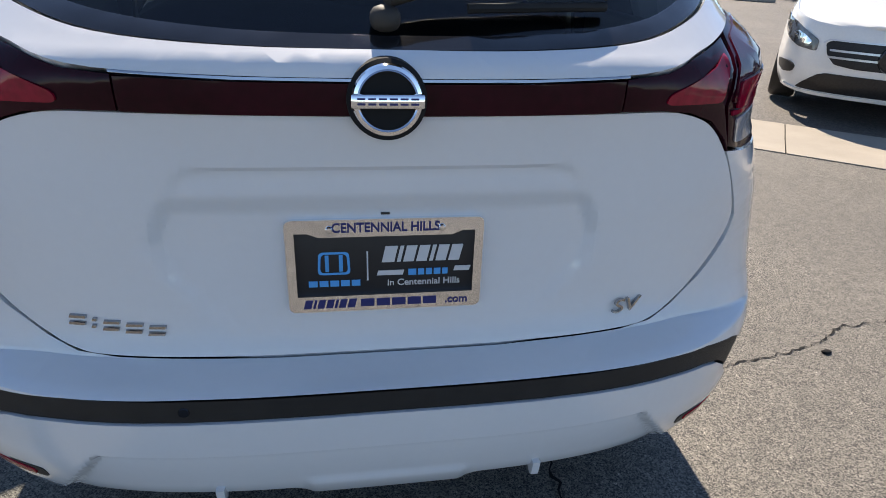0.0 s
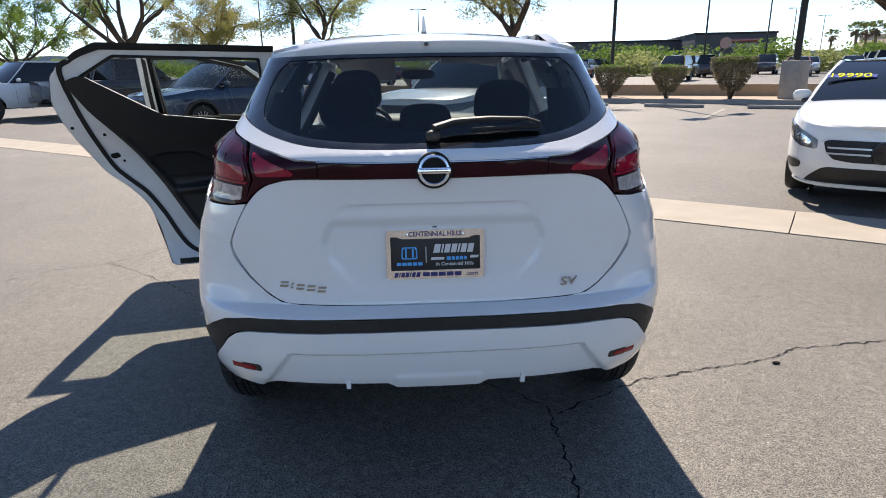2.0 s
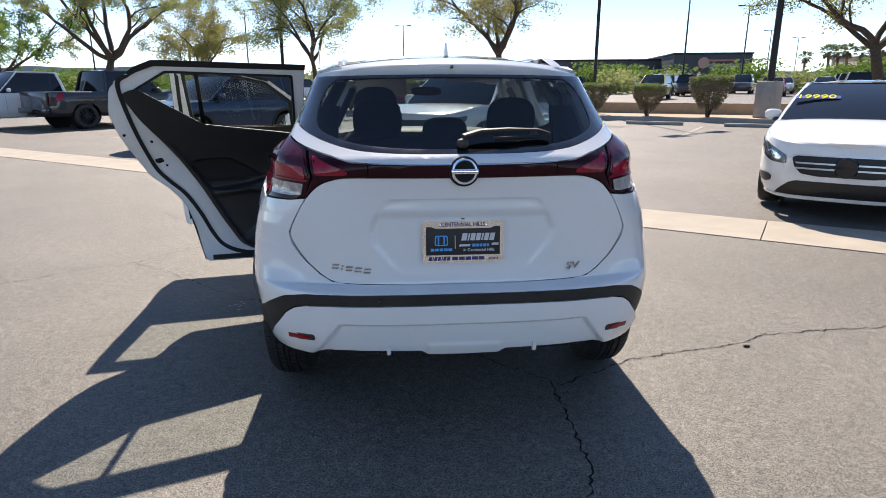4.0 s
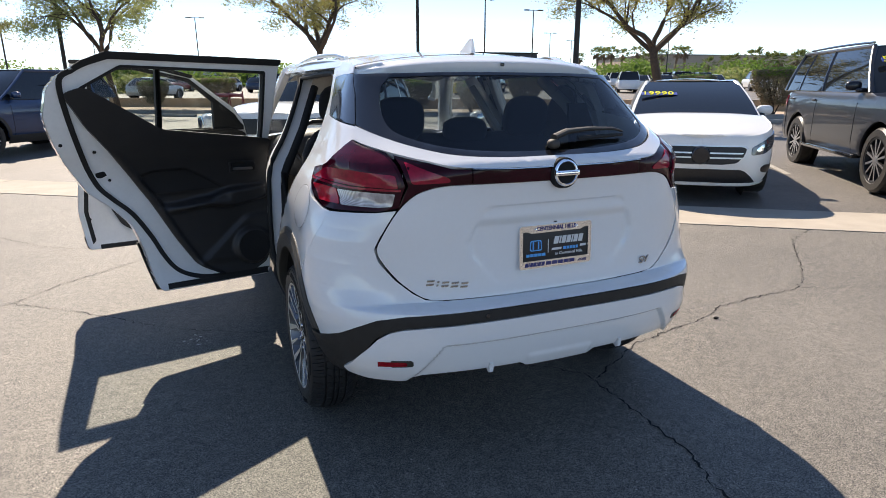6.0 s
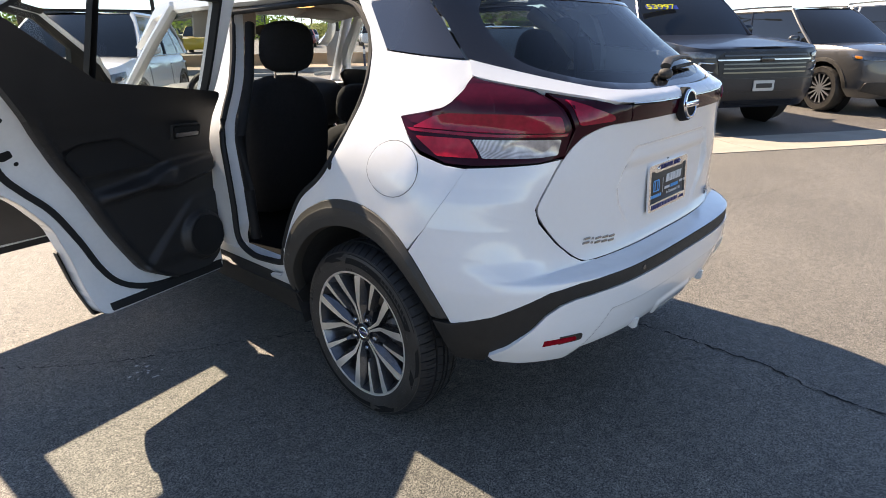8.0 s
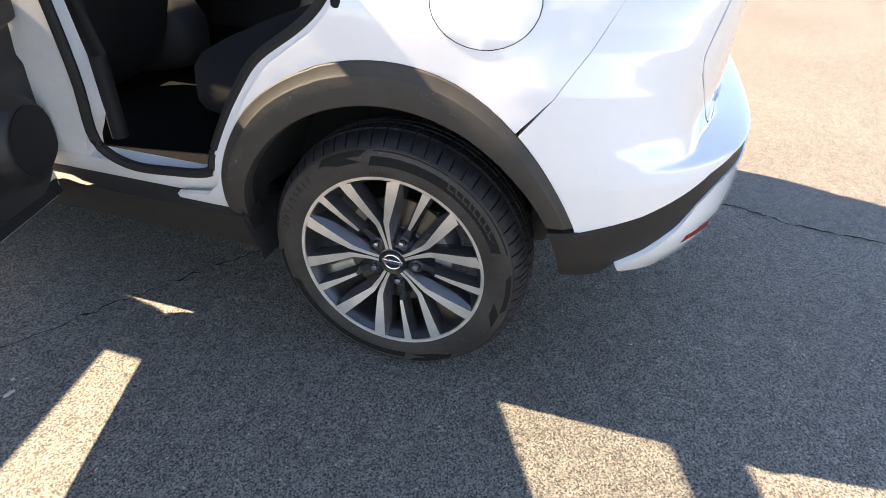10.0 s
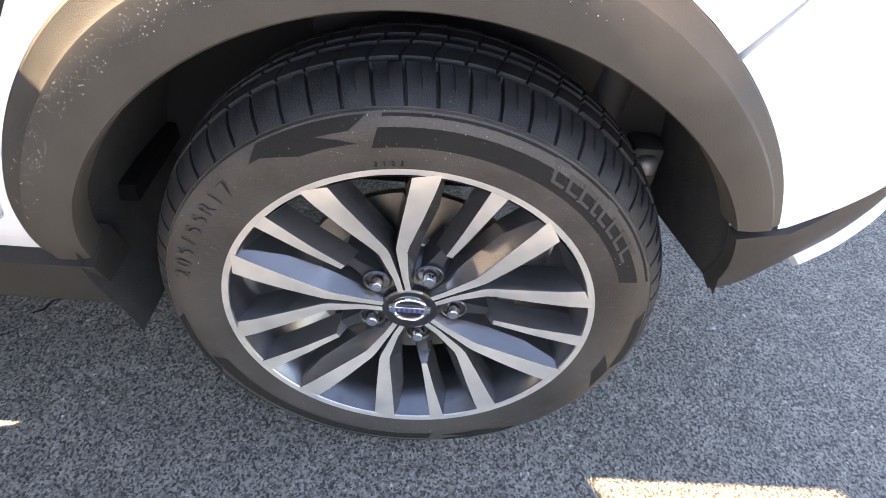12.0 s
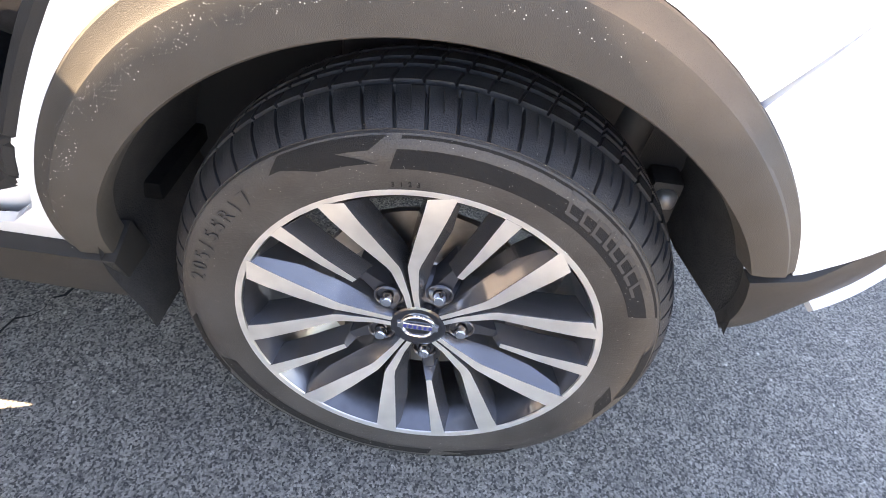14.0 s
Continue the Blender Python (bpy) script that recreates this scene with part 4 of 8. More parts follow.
for sd in (-1, 1):
    pts = [(sd * (0.525 - 0.02 * abs(y - 0.9)), y, ZC(y) - 0.036 + 0.014 * ss((y - 0.30) / 0.22) * ss((1.72 - y) / 0.25)) for y in np.linspace(0.30, 1.72, 22)]
    part("roof_rail", tube(pts, 0.011, 10), M_satin, car, "silver roof rail")
# spoiler
bm = bmesh.new()
g = []
for x in np.linspace(-0.575, 0.575, 45):
    q = abs(x) / 0.575
    yr = -0.238 + 0.125 * q ** 3
    zt = 1.480 - 0.040 * q ** 2.6
    zf = ZC(-0.03) - 0.052 * min(1.1, abs(x) / 0.565) ** 2.4
    prof = [(-0.032, zf - 0.002), (-0.09, zf - 0.004 - 0.010 * q), ((yr - 0.09) / 2, (zf + zt) / 2 + 0.004), (yr + 0.03, zt + 0.006), (yr + 0.006, zt), (yr, zt - 0.006), (yr + 0.004, zt - 0.028), (yr + 0.012, zt - 0.046), (yr + 0.05, zt - 0.047), (-0.03, zt - 0.05)]
    g.append([bm.verts.new((x, y, z)) for y, z in prof])
for A, B in zip(g, g[1:]):
    for j in range(len(A) - 1):
        bm.faces.new((A[j], A[j + 1], B[j + 1], B[j]))
for A in (g[0], g[-1]):
    bm.faces.new(A)
bmesh.ops.recalc_face_normals(bm, faces=bm.faces[:])
part("roof_spoiler", bm, M_white, car, "white roof spoiler", 50)
part("washer_jet", box(0, -0.243, 1.466, 0.014, 0.012, 0.014, 0.003), M_black, car, "small black washer jet")
# fin aerial
bm = prism(rounded([(0, 0), (0.14, 0), (0.13, 0.012), (0.045, 0.062), (0.02, 0.066), (0.012, 0.06)], 0.012, 3), 0.022)
for v in bm.verts:
    k = 1 - 0.75 * max(0, v.co.z / 0.066)
    v.co = Vector(((v.co.y - 0.011) * k, 0.03 + v.co.x, ZC(0.1) + v.co.z - 0.004))
part("fin_aerial", bm, M_white, car, "white fin aerial")
# wiper
def on_glass(x, z, off):
    return K.pos(*R(x, z), off)
arm = [on_glass(0.005, 1.172, 0.035), on_glass(0.07, 1.185, 0.040), on_glass(0.18, 1.193, 0.038), on_glass(0.30, 1.195, 0.032), on_glass(0.345, 1.188, 0.026)]
part("wiper_arm", tube(arm, [0.018, 0.018, 0.014, 0.010, 0.006], 10, squash=0.6), M_clad, car, "black rear wiper arm")
blade = [on_glass(0.125, 1.178, 0.016), on_glass(0.24, 1.182, 0.016), on_glass(0.345, 1.184, 0.016)]
part("wiper_blade", tube(blade, 0.007, 8), M_seal, car, "black wiper blade")
part("wiper_pivot", soft_box(0.044, 0.045, 0.036, 2.6, 8, m=Matrix.Translation(on_glass(0.003, 1.164, 0.016))), M_clad, car)
# badge: ring with a bar on a dark disc
E0 = Vector((0, -0.728, 1.084))
bm = lathe([(0.0001, -0.006), (0.049, -0.006), (0.054, -0.001), (0.056, 0.02)], 48)
badge = part("badge", bm, M_under, car, "dark round badge with a chrome ring")
badge.matrix_local = Matrix.Translation(E0) @ pose(0, 0, 0, -6, 0, 0) @ pose(0, 0, 0, 0, 0, 90)
part("badge_ring", lathe([(0.0375, -0.006), (0.0385, -0.0115), (0.041, -0.0135), (0.046, -0.0125), (0.0485, -0.006)], 56), M_chrome, badge, "chrome ring")
part("badge_bar", box(-0.0135, 0, 0, 0.011, 0.099, 0.0195, 0.003), M_chrome, badge, "chrome bar across the badge")
for i in range(6):
    for dz in (-0.0034, 0.0034):
        part("badge_mark", box(-0.0194, -0.0355 + i * 0.0142, dz, 0.0014, 0.0105, 0.0026, 0.0004), M_txtn, badge)
# chrome model mark on the hatch: five pairs of plain slanted strokes
for i, wd in enumerate((0.027, 0.007, 0.026, 0.027, 0.027)):
    x0 = -0.488 + (0.0, 0.026, 0.052, 0.087, 0.122)[i]
    z0 = 0.715 - 0.0165 * i / 4
    for dz in (-0.0065, 0.0065):
        bm = bmesh.new()
        q = [(-wd / 2 - 0.002 + dz * 0.25, dz - 0.0035), (wd / 2 - 0.002 + dz * 0.25, dz - 0.0035), (wd / 2 + dz * 0.25, dz + 0.0035), (-wd / 2 + dz * 0.25, dz + 0.0035)]
        lo = [bm.verts.new(on_glass(x0 + a, z0 + b, 0.001)) for a, b in q]
        hi = [bm.verts.new(on_glass(x0 + a * 0.94, z0 + dz + (b - dz) * 0.7, 0.005)) for a, b in q]
        bm.faces.new(hi)
        for k in range(4):
            bm.faces.new((lo[k], lo[(k + 1) % 4], hi[(k + 1) % 4], hi[k]))
        bmesh.ops.recalc_face_normals(bm, faces=bm.faces[:])
        part("model_mark", bm, M_mark_chrome, car, "plain chrome model mark", 20)
sv = lettering("SV", 0.040, pose(0.438, K.pos(*R(0.438, 0.698)).y - 0.005, 0.698, 88, 0, 14), M_mark_chrome, car, "trim_lettering", 0.003, 1.35, 0.15, "chrome SV letters")

# number plate with a dealer frame
plate = part("dealer_plate", box(0, 0, 0, 0.300, 0.004, 0.150, 0.0015), M_plate, car, "black dealer plate")
plate.matrix_local = pose(0.001, -0.683, 0.811, -3, 0, 0)
bm = flat_fill([rounded([(-0.156, -0.080), (0.156, -0.080), (0.156, 0.080), (-0.156, 0.080)], 0.012), [(-0.142, -0.052), (0.142, -0.052), (0.142, 0.058), (0.122, 0.058), (0.105, 0.051), (-0.105, 0.051), (-0.122, 0.058), (-0.142, 0.058)]], 0.06, 0.06)
r = bmesh.ops.extrude_face_region(bm, geom=bm.faces[:])
for v in r["geom"]:
    if isinstance(v, bmesh.types.BMVert):
        v.co.z += 0.008
for v in bm.verts:
    v.co = Vector((v.co.x, -0.002 - v.co.z, v.co.y))
bmesh.ops.recalc_face_normals(bm, faces=bm.faces[:])
pf = part("plate_frame", bm, M_chrome, plate, "chrome dealer plate frame", 20)
up = lambda x, z, d=-0.0025: pose(x, d, z, 90, 0, 0)
lettering("CENTENNIAL HILLS", 0.0215, up(0, 0.0660, -0.0108), M_txtn, plate, "frame_wording", 0.0005, 0.90, 0, "navy words on the frame", 0.0005)
lettering("in Centennial Hills", 0.0160, up(0.062, -0.0350), M_txtw, plate, "plate_wording", 0.0004, 1.02, 0, "silver words on the plate", 0.0002)
lettering(".com", 0.0195, up(0.116, -0.066, -0.0108), M_txtn, plate, "frame_wording", 0.0005, 1.0, 0, "", 0.0004)


def strokes(name, x0, z0, widths, gap, hgt, lean, material, depth):
    """A trade mark as a row of plain leaning blocks."""
    x = x0
    for wd in widths:
        bm = bmesh.new()
        q = [(x - lean * hgt / 2, z0 - hgt / 2), (x + wd - lean * hgt / 2, z0 - hgt / 2), (x + wd + lean * hgt / 2, z0 + hgt / 2), (x + lean * hgt / 2, z0 + hgt / 2)]
        lo, hi = ([bm.verts.new((a, depth - d, b)) for a, b in q] for d in (0.0, 0.0012))
        bm.faces.new(hi)
        for k in range(4):
            bm.faces.new((lo[k], lo[(k + 1) % 4], hi[(k + 1) % 4], hi[k]))
        bmesh.ops.recalc_face_normals(bm, faces=bm.faces[:])
        part(name, bm, material, plate)
        x += wd + gap


strokes("plate_bar", -0.124, -0.0325, (0.014, 0.014, 0.014, 0.014, 0.014), 0.003, 0.0105, 0.0, M_txtb, -0.0020)
strokes("plate_bar", -0.004, 0.0165, (0.020, 0.006, 0.017, 0.017, 0.006, 0.017, 0.018), 0.0042, 0.028, 0.22, M_txtw, -0.0020)
strokes("plate_bar", 0.036, -0.0165, (0.013, 0.010, 0.010, 0.011, 0.009), 0.0030, 0.0110, 0.0, M_txtb, -0.0020)
strokes("plate_bar", -0.014, -0.0165, (0.042,), 0.0, 0.0085, 0.3, M_txtw, -0.0020)
strokes("plate_bar", 0.112, -0.0125, (0.026,), 0.0, 0.0085, 0.3, M_txtw, -0.0020)
strokes("frame_bar", -0.132, -0.0655, (0.012, 0.004, 0.011, 0.011, 0.004, 0.011, 0.012), 0.0028, 0.0150, 0.25, M_txtn, -0.0100)
strokes("frame_bar", -0.042, -0.0655, (0.022, 0.022, 0.022, 0.022, 0.022), 0.0035, 0.0130, 0.0, M_txtn, -0.0100)
part("plate_divider", box(-0.030, -0.0026, -0.003, 0.0025, 0.0012, 0.052, 0.0003, 1), M_txtw, plate)
bm = flat_fill([rounded([(-0.026, -0.02), (0.026, -0.02), (0.024, 0.02), (-0.024, 0.02)], 0.008), rounded([(-0.022, -0.016), (0.022, -0.016), (0.020, 0.016), (-0.020, 0.016)], 0.007)], 0.1, 0.1)
for v in bm.verts:
    v.co = Vector((-0.083 + v.co.x, -0.0028, 0.003 + v.co.y))
part("plate_emblem", bm, M_txtb, plate, "plain blue emblem outline")
for bx in (-0.011, 0.011):
    part("plate_emblem_bar", box(-0.083 + bx, -0.0026, 0.003, 0.006, 0.0012, 0.029, 0.0004, 1), M_txtb, plate)
for bx in (-0.088, 0.088):
    sc = part("plate_screw", lathe([(0.0001, -0.004), (0.004, -0.0035), (0.006, -0.001), (0.006, 0.004)], 16), M_chrome, plate)
    sc.matrix_local = pose(bx, -0.010, 0.064, 0, 0, 90)
part("plate_clip", box(0, K.pos(*R(0, 0.905)).y + 0.018, 0.898, 0.014, 0.012, 0.004, 0.001), M_black, car)


# ---------------------------------------------------------------- wheels
def spoke(rows):
    """A bar through cross-sections of points; the first two points of each bound the machined face."""
    bm = bmesh.new()
    rings = [[bm.verts.new(p) for p in row] for row in rows]
    n = len(rings[0])
    for A, B in zip(rings, rings[1:]):
        for j in range(n):
            fc = bm.faces.new((A[j], A[(j + 1) % n], B[(j + 1) % n], B[j]))
            fc.material_index = 0 if j == 0 else 1
    for A in (rings[0], rings[-1]):
        fc = bm.faces.new(A)
        fc.material_index = 1
    bmesh.ops.recalc_face_normals(bm, faces=bm.faces[:])
    return bm


def bar_rows(face, base):
    return [(fl, fr, br, bl) for (fl, fr), (bl, br) in zip(face, base)]


def wheel_point(ang, r, t, x):
    """ang: degrees from the rear-pointing axis, upwards, seen from outside; t: sideways offset."""
    a = radians(ang)
    h, v = r * math.cos(a) - t * math.sin(a), r * math.sin(a) + t * math.cos(a)
    return Vector((x, -h, v))


def make_wheel(root, detail=True):
    blocks = 62 if detail else 36
    cuts = (0.0, 0.03, 0.105, 0.135, 0.58, 0.60)
    seg = blocks * len(cuts)
    prof = [(0.222, 0.088), (0.232, 0.097), (0.262, 0.1025), (0.288, 0.0985), (0.297, 0.0935), (0.2988, 0.0905), (0.3000, 0.0908), (0.3055, 0.0855), (0.3115, 0.0775), (0.3165, 0.0690), (0.3205, 0.0590), (0.3228, 0.049), (0.3232, 0.045), (0.3160, 0.044), (0.3160, 0.037), (0.3248, 0.036), (0.3262, 0.026), (0.3268, 0.014), (0.3185, 0.013), (0.3185, 0.006), (0.3270, 0.005)]
    full = prof + [(r, -a) for r, a in reversed(prof)]
    bm = bmesh.new()
    rings = []
    for r, a in full:
        ring = []
        for j in range(seg):
            k, c = divmod(j, len(cuts))
            rr, aa = r, a
            if c in (1, 2) and r > 0.3010 and abs(a) > 0.0455:
                rr = r - (0.0065 if abs(a) < 0.082 else 0.004)
                aa = a * (1.0 if abs(a) < 0.082 else 0.975)
            elif c == 4 and r > 0.3160 and 0.0455 < abs(a) < 0.072:
                rr = r - 0.003
            elif r > 0.3195 and abs(a) < 0.04 and c in (1, 2):
                rr = r - 0.004
            lean = a * 0.9 if abs(a) < 0.04 else (math.copysign(0.10 - abs(a), a) * 0.35 if abs(a) < 0.098 else 0)
            ph = 2 * math.pi * (k + cuts[c]) / blocks + lean
            ring.append(bm.verts.new((aa, rr * math.cos(ph), rr * math.sin(ph))))
        rings.append(ring)
    for A, B in zip(rings, rings[1:]):
        for j in range(seg):
            bm.faces.new((A[j], A[(j + 1) % seg], B[(j + 1) % seg], B[j]))
    bmesh.ops.recalc_face_normals(bm, faces=bm.faces[:])
    for fc in bm.faces:
        if abs(fc.calc_center_median().x) < 0.0895:
            fc.material_index = 1
    tyre = part("tyre", bm, [M_rubber, M_tread], root, "black road tyre with a fine tread", 28)
    part("rim_barrel", lathe([(0.2226, -0.0957), (0.2205, -0.090), (0.217, -0.083), (0.205, -0.055), (0.200, 0.03), (0.212, 0.085), (0.222, 0.088)], 72), M_barrel, root, "grey rim barrel")
    part("rim_lip", lathe([(0.2340, -0.0915), (0.2334, -0.0962), (0.2326, -0.0972), (0.2250, -0.0962), (0.2240, -0.0940), (0.2215, -0.0880)], 96), M_alloy, root, "bright machined rim lip", 12)
    fx = lambda r: -0.079 - 0.0178 * ss((r - 0.06) / 0.165)
    for k in range(5):
        ax = 103 + 72 * k
        for sd in (-1, 1):
            st = [(0.034, 0.0050, 0.0070, 0.003, 0.008), (0.058, 0.0056, 0.0080, 0.007, 0.014), (0.102, 0.0104, 0.0130, 0.017, 0.020), (0.112, 0.0132, 0.0158, 0.018, 0.020), (0.160, 0.0338, 0.0242, 0.017, 0.018), (0.200, 0.0508, 0.0295, 0.009, 0.012), (0.2255, 0.0612, 0.0325, 0.003, 0.005)]
            rows = []
            for r, mid, wd, gap, drop in st:
                lo, hi = sd * (mid - wd / 2), sd * (mid + wd / 2)
                rr = math.sqrt(max(r * r - mid * mid, 1e-6))
                f0 = fx(r)
                rows.append([wheel_point(ax, rr, lo, f0), wheel_point(ax, rr, hi, f0), wheel_point(ax, rr, hi + sd * 0.0009, f0 + 0.0016), wheel_point(ax, rr, hi + sd * gap, f0 + drop), wheel_point(ax, rr, hi + sd * gap * 1.1, f0 + 0.045), wheel_point(ax, rr, lo - sd * 0.003, f0 + 0.042), wheel_point(ax, rr, lo - sd * 0.0008, f0 + 0.0016)])
            part("spoke", spoke(rows), [M_alloy, M_alloyd], root, "machined alloy spoke with dark flanks", 25)
        la = 67 + 72 * k
        st = [(0.110, 0.0078), (0.16, 0.0125), (0.2255, 0.0205)]
        face = [(wheel_point(la, r, -wd / 2, fx(r)), wheel_point(la, r, wd / 2, fx(r))) for r, wd in st]
        base = [(wheel_point(la, r - (0.012 if i == 0 else 0), -wd / 2 - 0.008, fx(r) + 0.03), wheel_point(la, r - (0.012 if i == 0 else 0), wd / 2 + 0.008, fx(r) + 0.03)) for i, (r, wd) in enumerate(st)]
        part("thin_spoke", spoke(bar_rows(face, base)), [M_alloy, M_alloyd], root, "slim machined spoke", 25)
        web = [(0.055, 0.026), (0.085, 0.016), (0.115, 0.010)]
        face = [(wheel_point(la, r, -wd / 2, -0.064 - 0.05 * max(0, r - 0.1)), wheel_point(la, r, wd / 2, -0.064 - 0.05 * max(0, r - 0.1))) for r, wd in web]
        base = [(wheel_point(la, r, -wd / 2 - 0.006, -0.035), wheel_point(la, r, wd / 2 + 0.006, -0.035)) for r, wd in web]
        part("lug_web", spoke(bar_rows(face, base)), M_hub, root, "", 25)
        nut = part("lug_nut", lathe([(0.0001, -0.019), (0.0065, -0.0185), (0.0085, -0.015), (0.0095, 0.0), (0.0125, 0.002), (0.0125, 0.008)], 6 if not detail else 12), M_chrome, root, "chrome lug nut")
        nut.location = wheel_point(la, 0.0572, 0, -0.062)
        sock = part("lug_pocket", lathe([(0.0180, -0.068), (0.0165, -0.0695), (0.0150, -0.068), (0.0140, -0.050), (0.0001, -0.049)], 24), M_hub, root)
        sock.location = wheel_point(la, 0.0572, 0, 0)
    part("hub", lathe([(0.0001, -0.068), (0.040, -0.068), (0.058, -0.060), (0.072, -0.040), (0.075, 0.0)], 40), M_hub, root, "dark wheel hub")
    cap = part("centre_cap", lathe([(0.0001, -0.0780), (0.028, -0.0785), (0.0335, -0.080), (0.0365, -0.0785), (0.0378, -0.073), (0.0380, -0.055)], 48), M_black, root, "black centre cap")
    part("cap_ring", tube([(-0.0790, 0.0215 * math.cos(t), 0.0190 * math.sin(t)) for t in np.linspace(0, 2 * math.pi, 36, endpoint=False)], 0.0022, 8, True), M_chrome, cap, "silver ring on the cap")
    part("cap_bar", box(-0.0795, 0, 0, 0.0025, 0.054, 0.0095, 0.0008), M_chrome, cap, "silver bar on the cap")
    if detail:
        for i in range(6):
            part("cap_mark", box(-0.0812, -0.0165 + i * 0.0066, 0, 0.0008, 0.0042, 0.0058, 0.0002, 1), M_txtn, cap)
    part("brake_disc", lathe([(0.060, -0.045), (0.075, -0.032), (0.076, -0.022), (0.146, -0.022), (0.147, -0.014), (0.075, -0.012)], 56), M_disc, root, "worn steel brake disc")
    bm = bmesh.new()
    prev = None
    for i, a0 in enumerate(np.linspace(-8, 34, 9)):
        k = 1.0 if 0 < i < 8 else 0.8
        cur = [bm.verts.new(wheel_point(a0, 0.128 + dr * k, 0, dx)) for dr, dx in ((-0.030, -0.044), (0.012, -0.048), (0.024, -0.030), (0.024, 0.005), (-0.030, 0.005))]
        if prev:
            for q in range(5):
                bm.faces.new((prev[q], prev[(q + 1) % 5], cur[(q + 1) % 5], cur[q]))
        else:
            bm.faces.new(cur)
        prev = cur
    bm.faces.new(prev[::-1])
    bmesh.ops.recalc_face_normals(bm, faces=bm.faces[:])
    part("brake_caliper", bm, M_caliper, root, "cast brake caliper")
    if detail:
        # sidewall: brand word as plain blocks, size as letters, smoother bands
        def band(a0, a1, r0, r1, material, x=-0.0007, name="sidewall_band", slant=0):
            bm = bmesh.new()
            prev = None
            n = max(3, int(abs(a1 - a0) / 3))
            for i in range(n + 1):
                t = i / n
                a = a0 + (a1 - a0) * t
                cur = []
                for q in (0, 0.5, 1):
                    r = r0 + (r1 - r0) * q
                    xx = float(np.interp(r, [0.232, 0.262, 0.288, 0.297, 0.308], [-0.097, -0.1025, -0.0985, -0.0935, -0.084])) + x
                    cur.append(bm.verts.new(wheel_point(a + slant * q, r, 0, xx)))
                if prev:
                    for j in (0, 1):
                        bm.faces.new((prev[j], prev[j + 1], cur[j + 1], cur[j]))
                prev = cur
            bmesh.ops.recalc_face_normals(bm, faces=bm.faces[:])
            if bm.faces[:][0].normal.x > 0:
                bmesh.ops.reverse_faces(bm, faces=bm.faces[:])
            part(name, bm, material, tyre)
        a = 60.0
        for wd, top in ((3.4, 0.294), (3.2, 0.288), (3.4, 0.288), (2.0, 0.288), (3.2, 0.294), (3.2, 0.288), (3.4, 0.288), (3.4, 0.288)):
            for r0, r1 in ((0.270, 0.2735), (top - 0.0035, top)):
                band(a + (r0 - 0.27) * 90, a - wd + (r0 - 0.27) * 90, r0, r1, M_letter, name="raised_block", x=-0.0012)
            band(a, a - 0.9, 0.270, top, M_letter, name="raised_block", slant=(top - 0.27) * 90, x=-0.0012)
            a -= wd + 0.9
        for a0, a1, r0, r1, sl in ((127, 104, 0.282, 0.2955, -4), (116, 103, 0.268, 0.282, 8), (100, 22, 0.262, 0.2955, -3), (6, -14, 0.284, 0.2955, 3), (-8, -17, 0.264, 0.284, -7), (206, 182, 0.284, 0.2955, 3), (-53, -76, 0.282, 0.2955, -4), (-64, -77, 0.268, 0.282, 8), (-80, -158, 0.262, 0.2955, -3)):
            band(a0, a1, r0, r1, M_smooth_rubber, slant=sl)
        for i, ch in enumerate("205/55R17"):
            ang = 167 - i * 3.9
            p = wheel_point(ang, 0.2755, 0, -0.1024)
            yv = wheel_point(ang, 1, 0, 0).normalized()
            xv = wheel_point(ang - 90, 1, 0, 0).normalized()
            nx = Vector((-1, 0, 0))
            m = Matrix(((xv.x, yv.x, nx.x, p.x), (xv.y, yv.y, nx.y, p.y), (xv.z, yv.z, nx.z, p.z), (0, 0, 0, 1)))
            lettering(ch, 0.025, m, M_letter, tyre, "size_letter", 0.0006, 1.0)
        for i, ch in enumerate("3123"):
            ang = 100 - i * 2.1
            p = wheel_point(ang, 0.2405, 0, -0.0993)
            yv = wheel_point(ang, 1, 0, 0).normalized()
            xv = wheel_point(ang - 90, 1, 0, 0).normalized()
            m = Matrix(((xv.x, yv.x, -1, p.x), (xv.y, yv.y, 0, p.y), (xv.z, yv.z, 0, p.z), (0, 0, 0, 1)))
            lettering(ch, 0.0085, m, M_smooth_rubber, tyre, "date_letter", 0.0005, 1.0)
        rng = random.Random(77)
        bm = bmesh.new()
        for _ in range(900):
            a, r, s = rng.uniform(0, 360), rng.triangular(0.237, 0.318, 0.25), rng.choice((0.0002, 0.0002, 0.0003, 0.0004))
            xx = float(np.interp(r, [0.232, 0.262, 0.288, 0.297, 0.308], [-0.097, -0.1025, -0.0985, -0.0935, -0.084])) - 0.0012
            bm.faces.new([bm.verts.new(wheel_point(a, r + s * math.cos(t), s * math.sin(t), xx)) for t in (0.2, 1.9, 3.3, 4.9)])
        part("grit", bm, M_dust, tyre, "pale grit on the sidewall")["kind"] = "stuff"


wheel = empty("wheel")
make_wheel(wheel)
wheel.parent = car
wheel.location = (-0.766, 0, HUB_Z)
wheel["label"] = "two-tone five-spoke alloy wheel"
for wx, wy, rz in ((0.766, 0, 180), (-0.766, 2.62, 0), (0.766, 2.62, 180)):
    w2 = copy_thing(wheel, pose(wx, wy, HUB_Z, 0, 0, rz))
    w2.parent = car


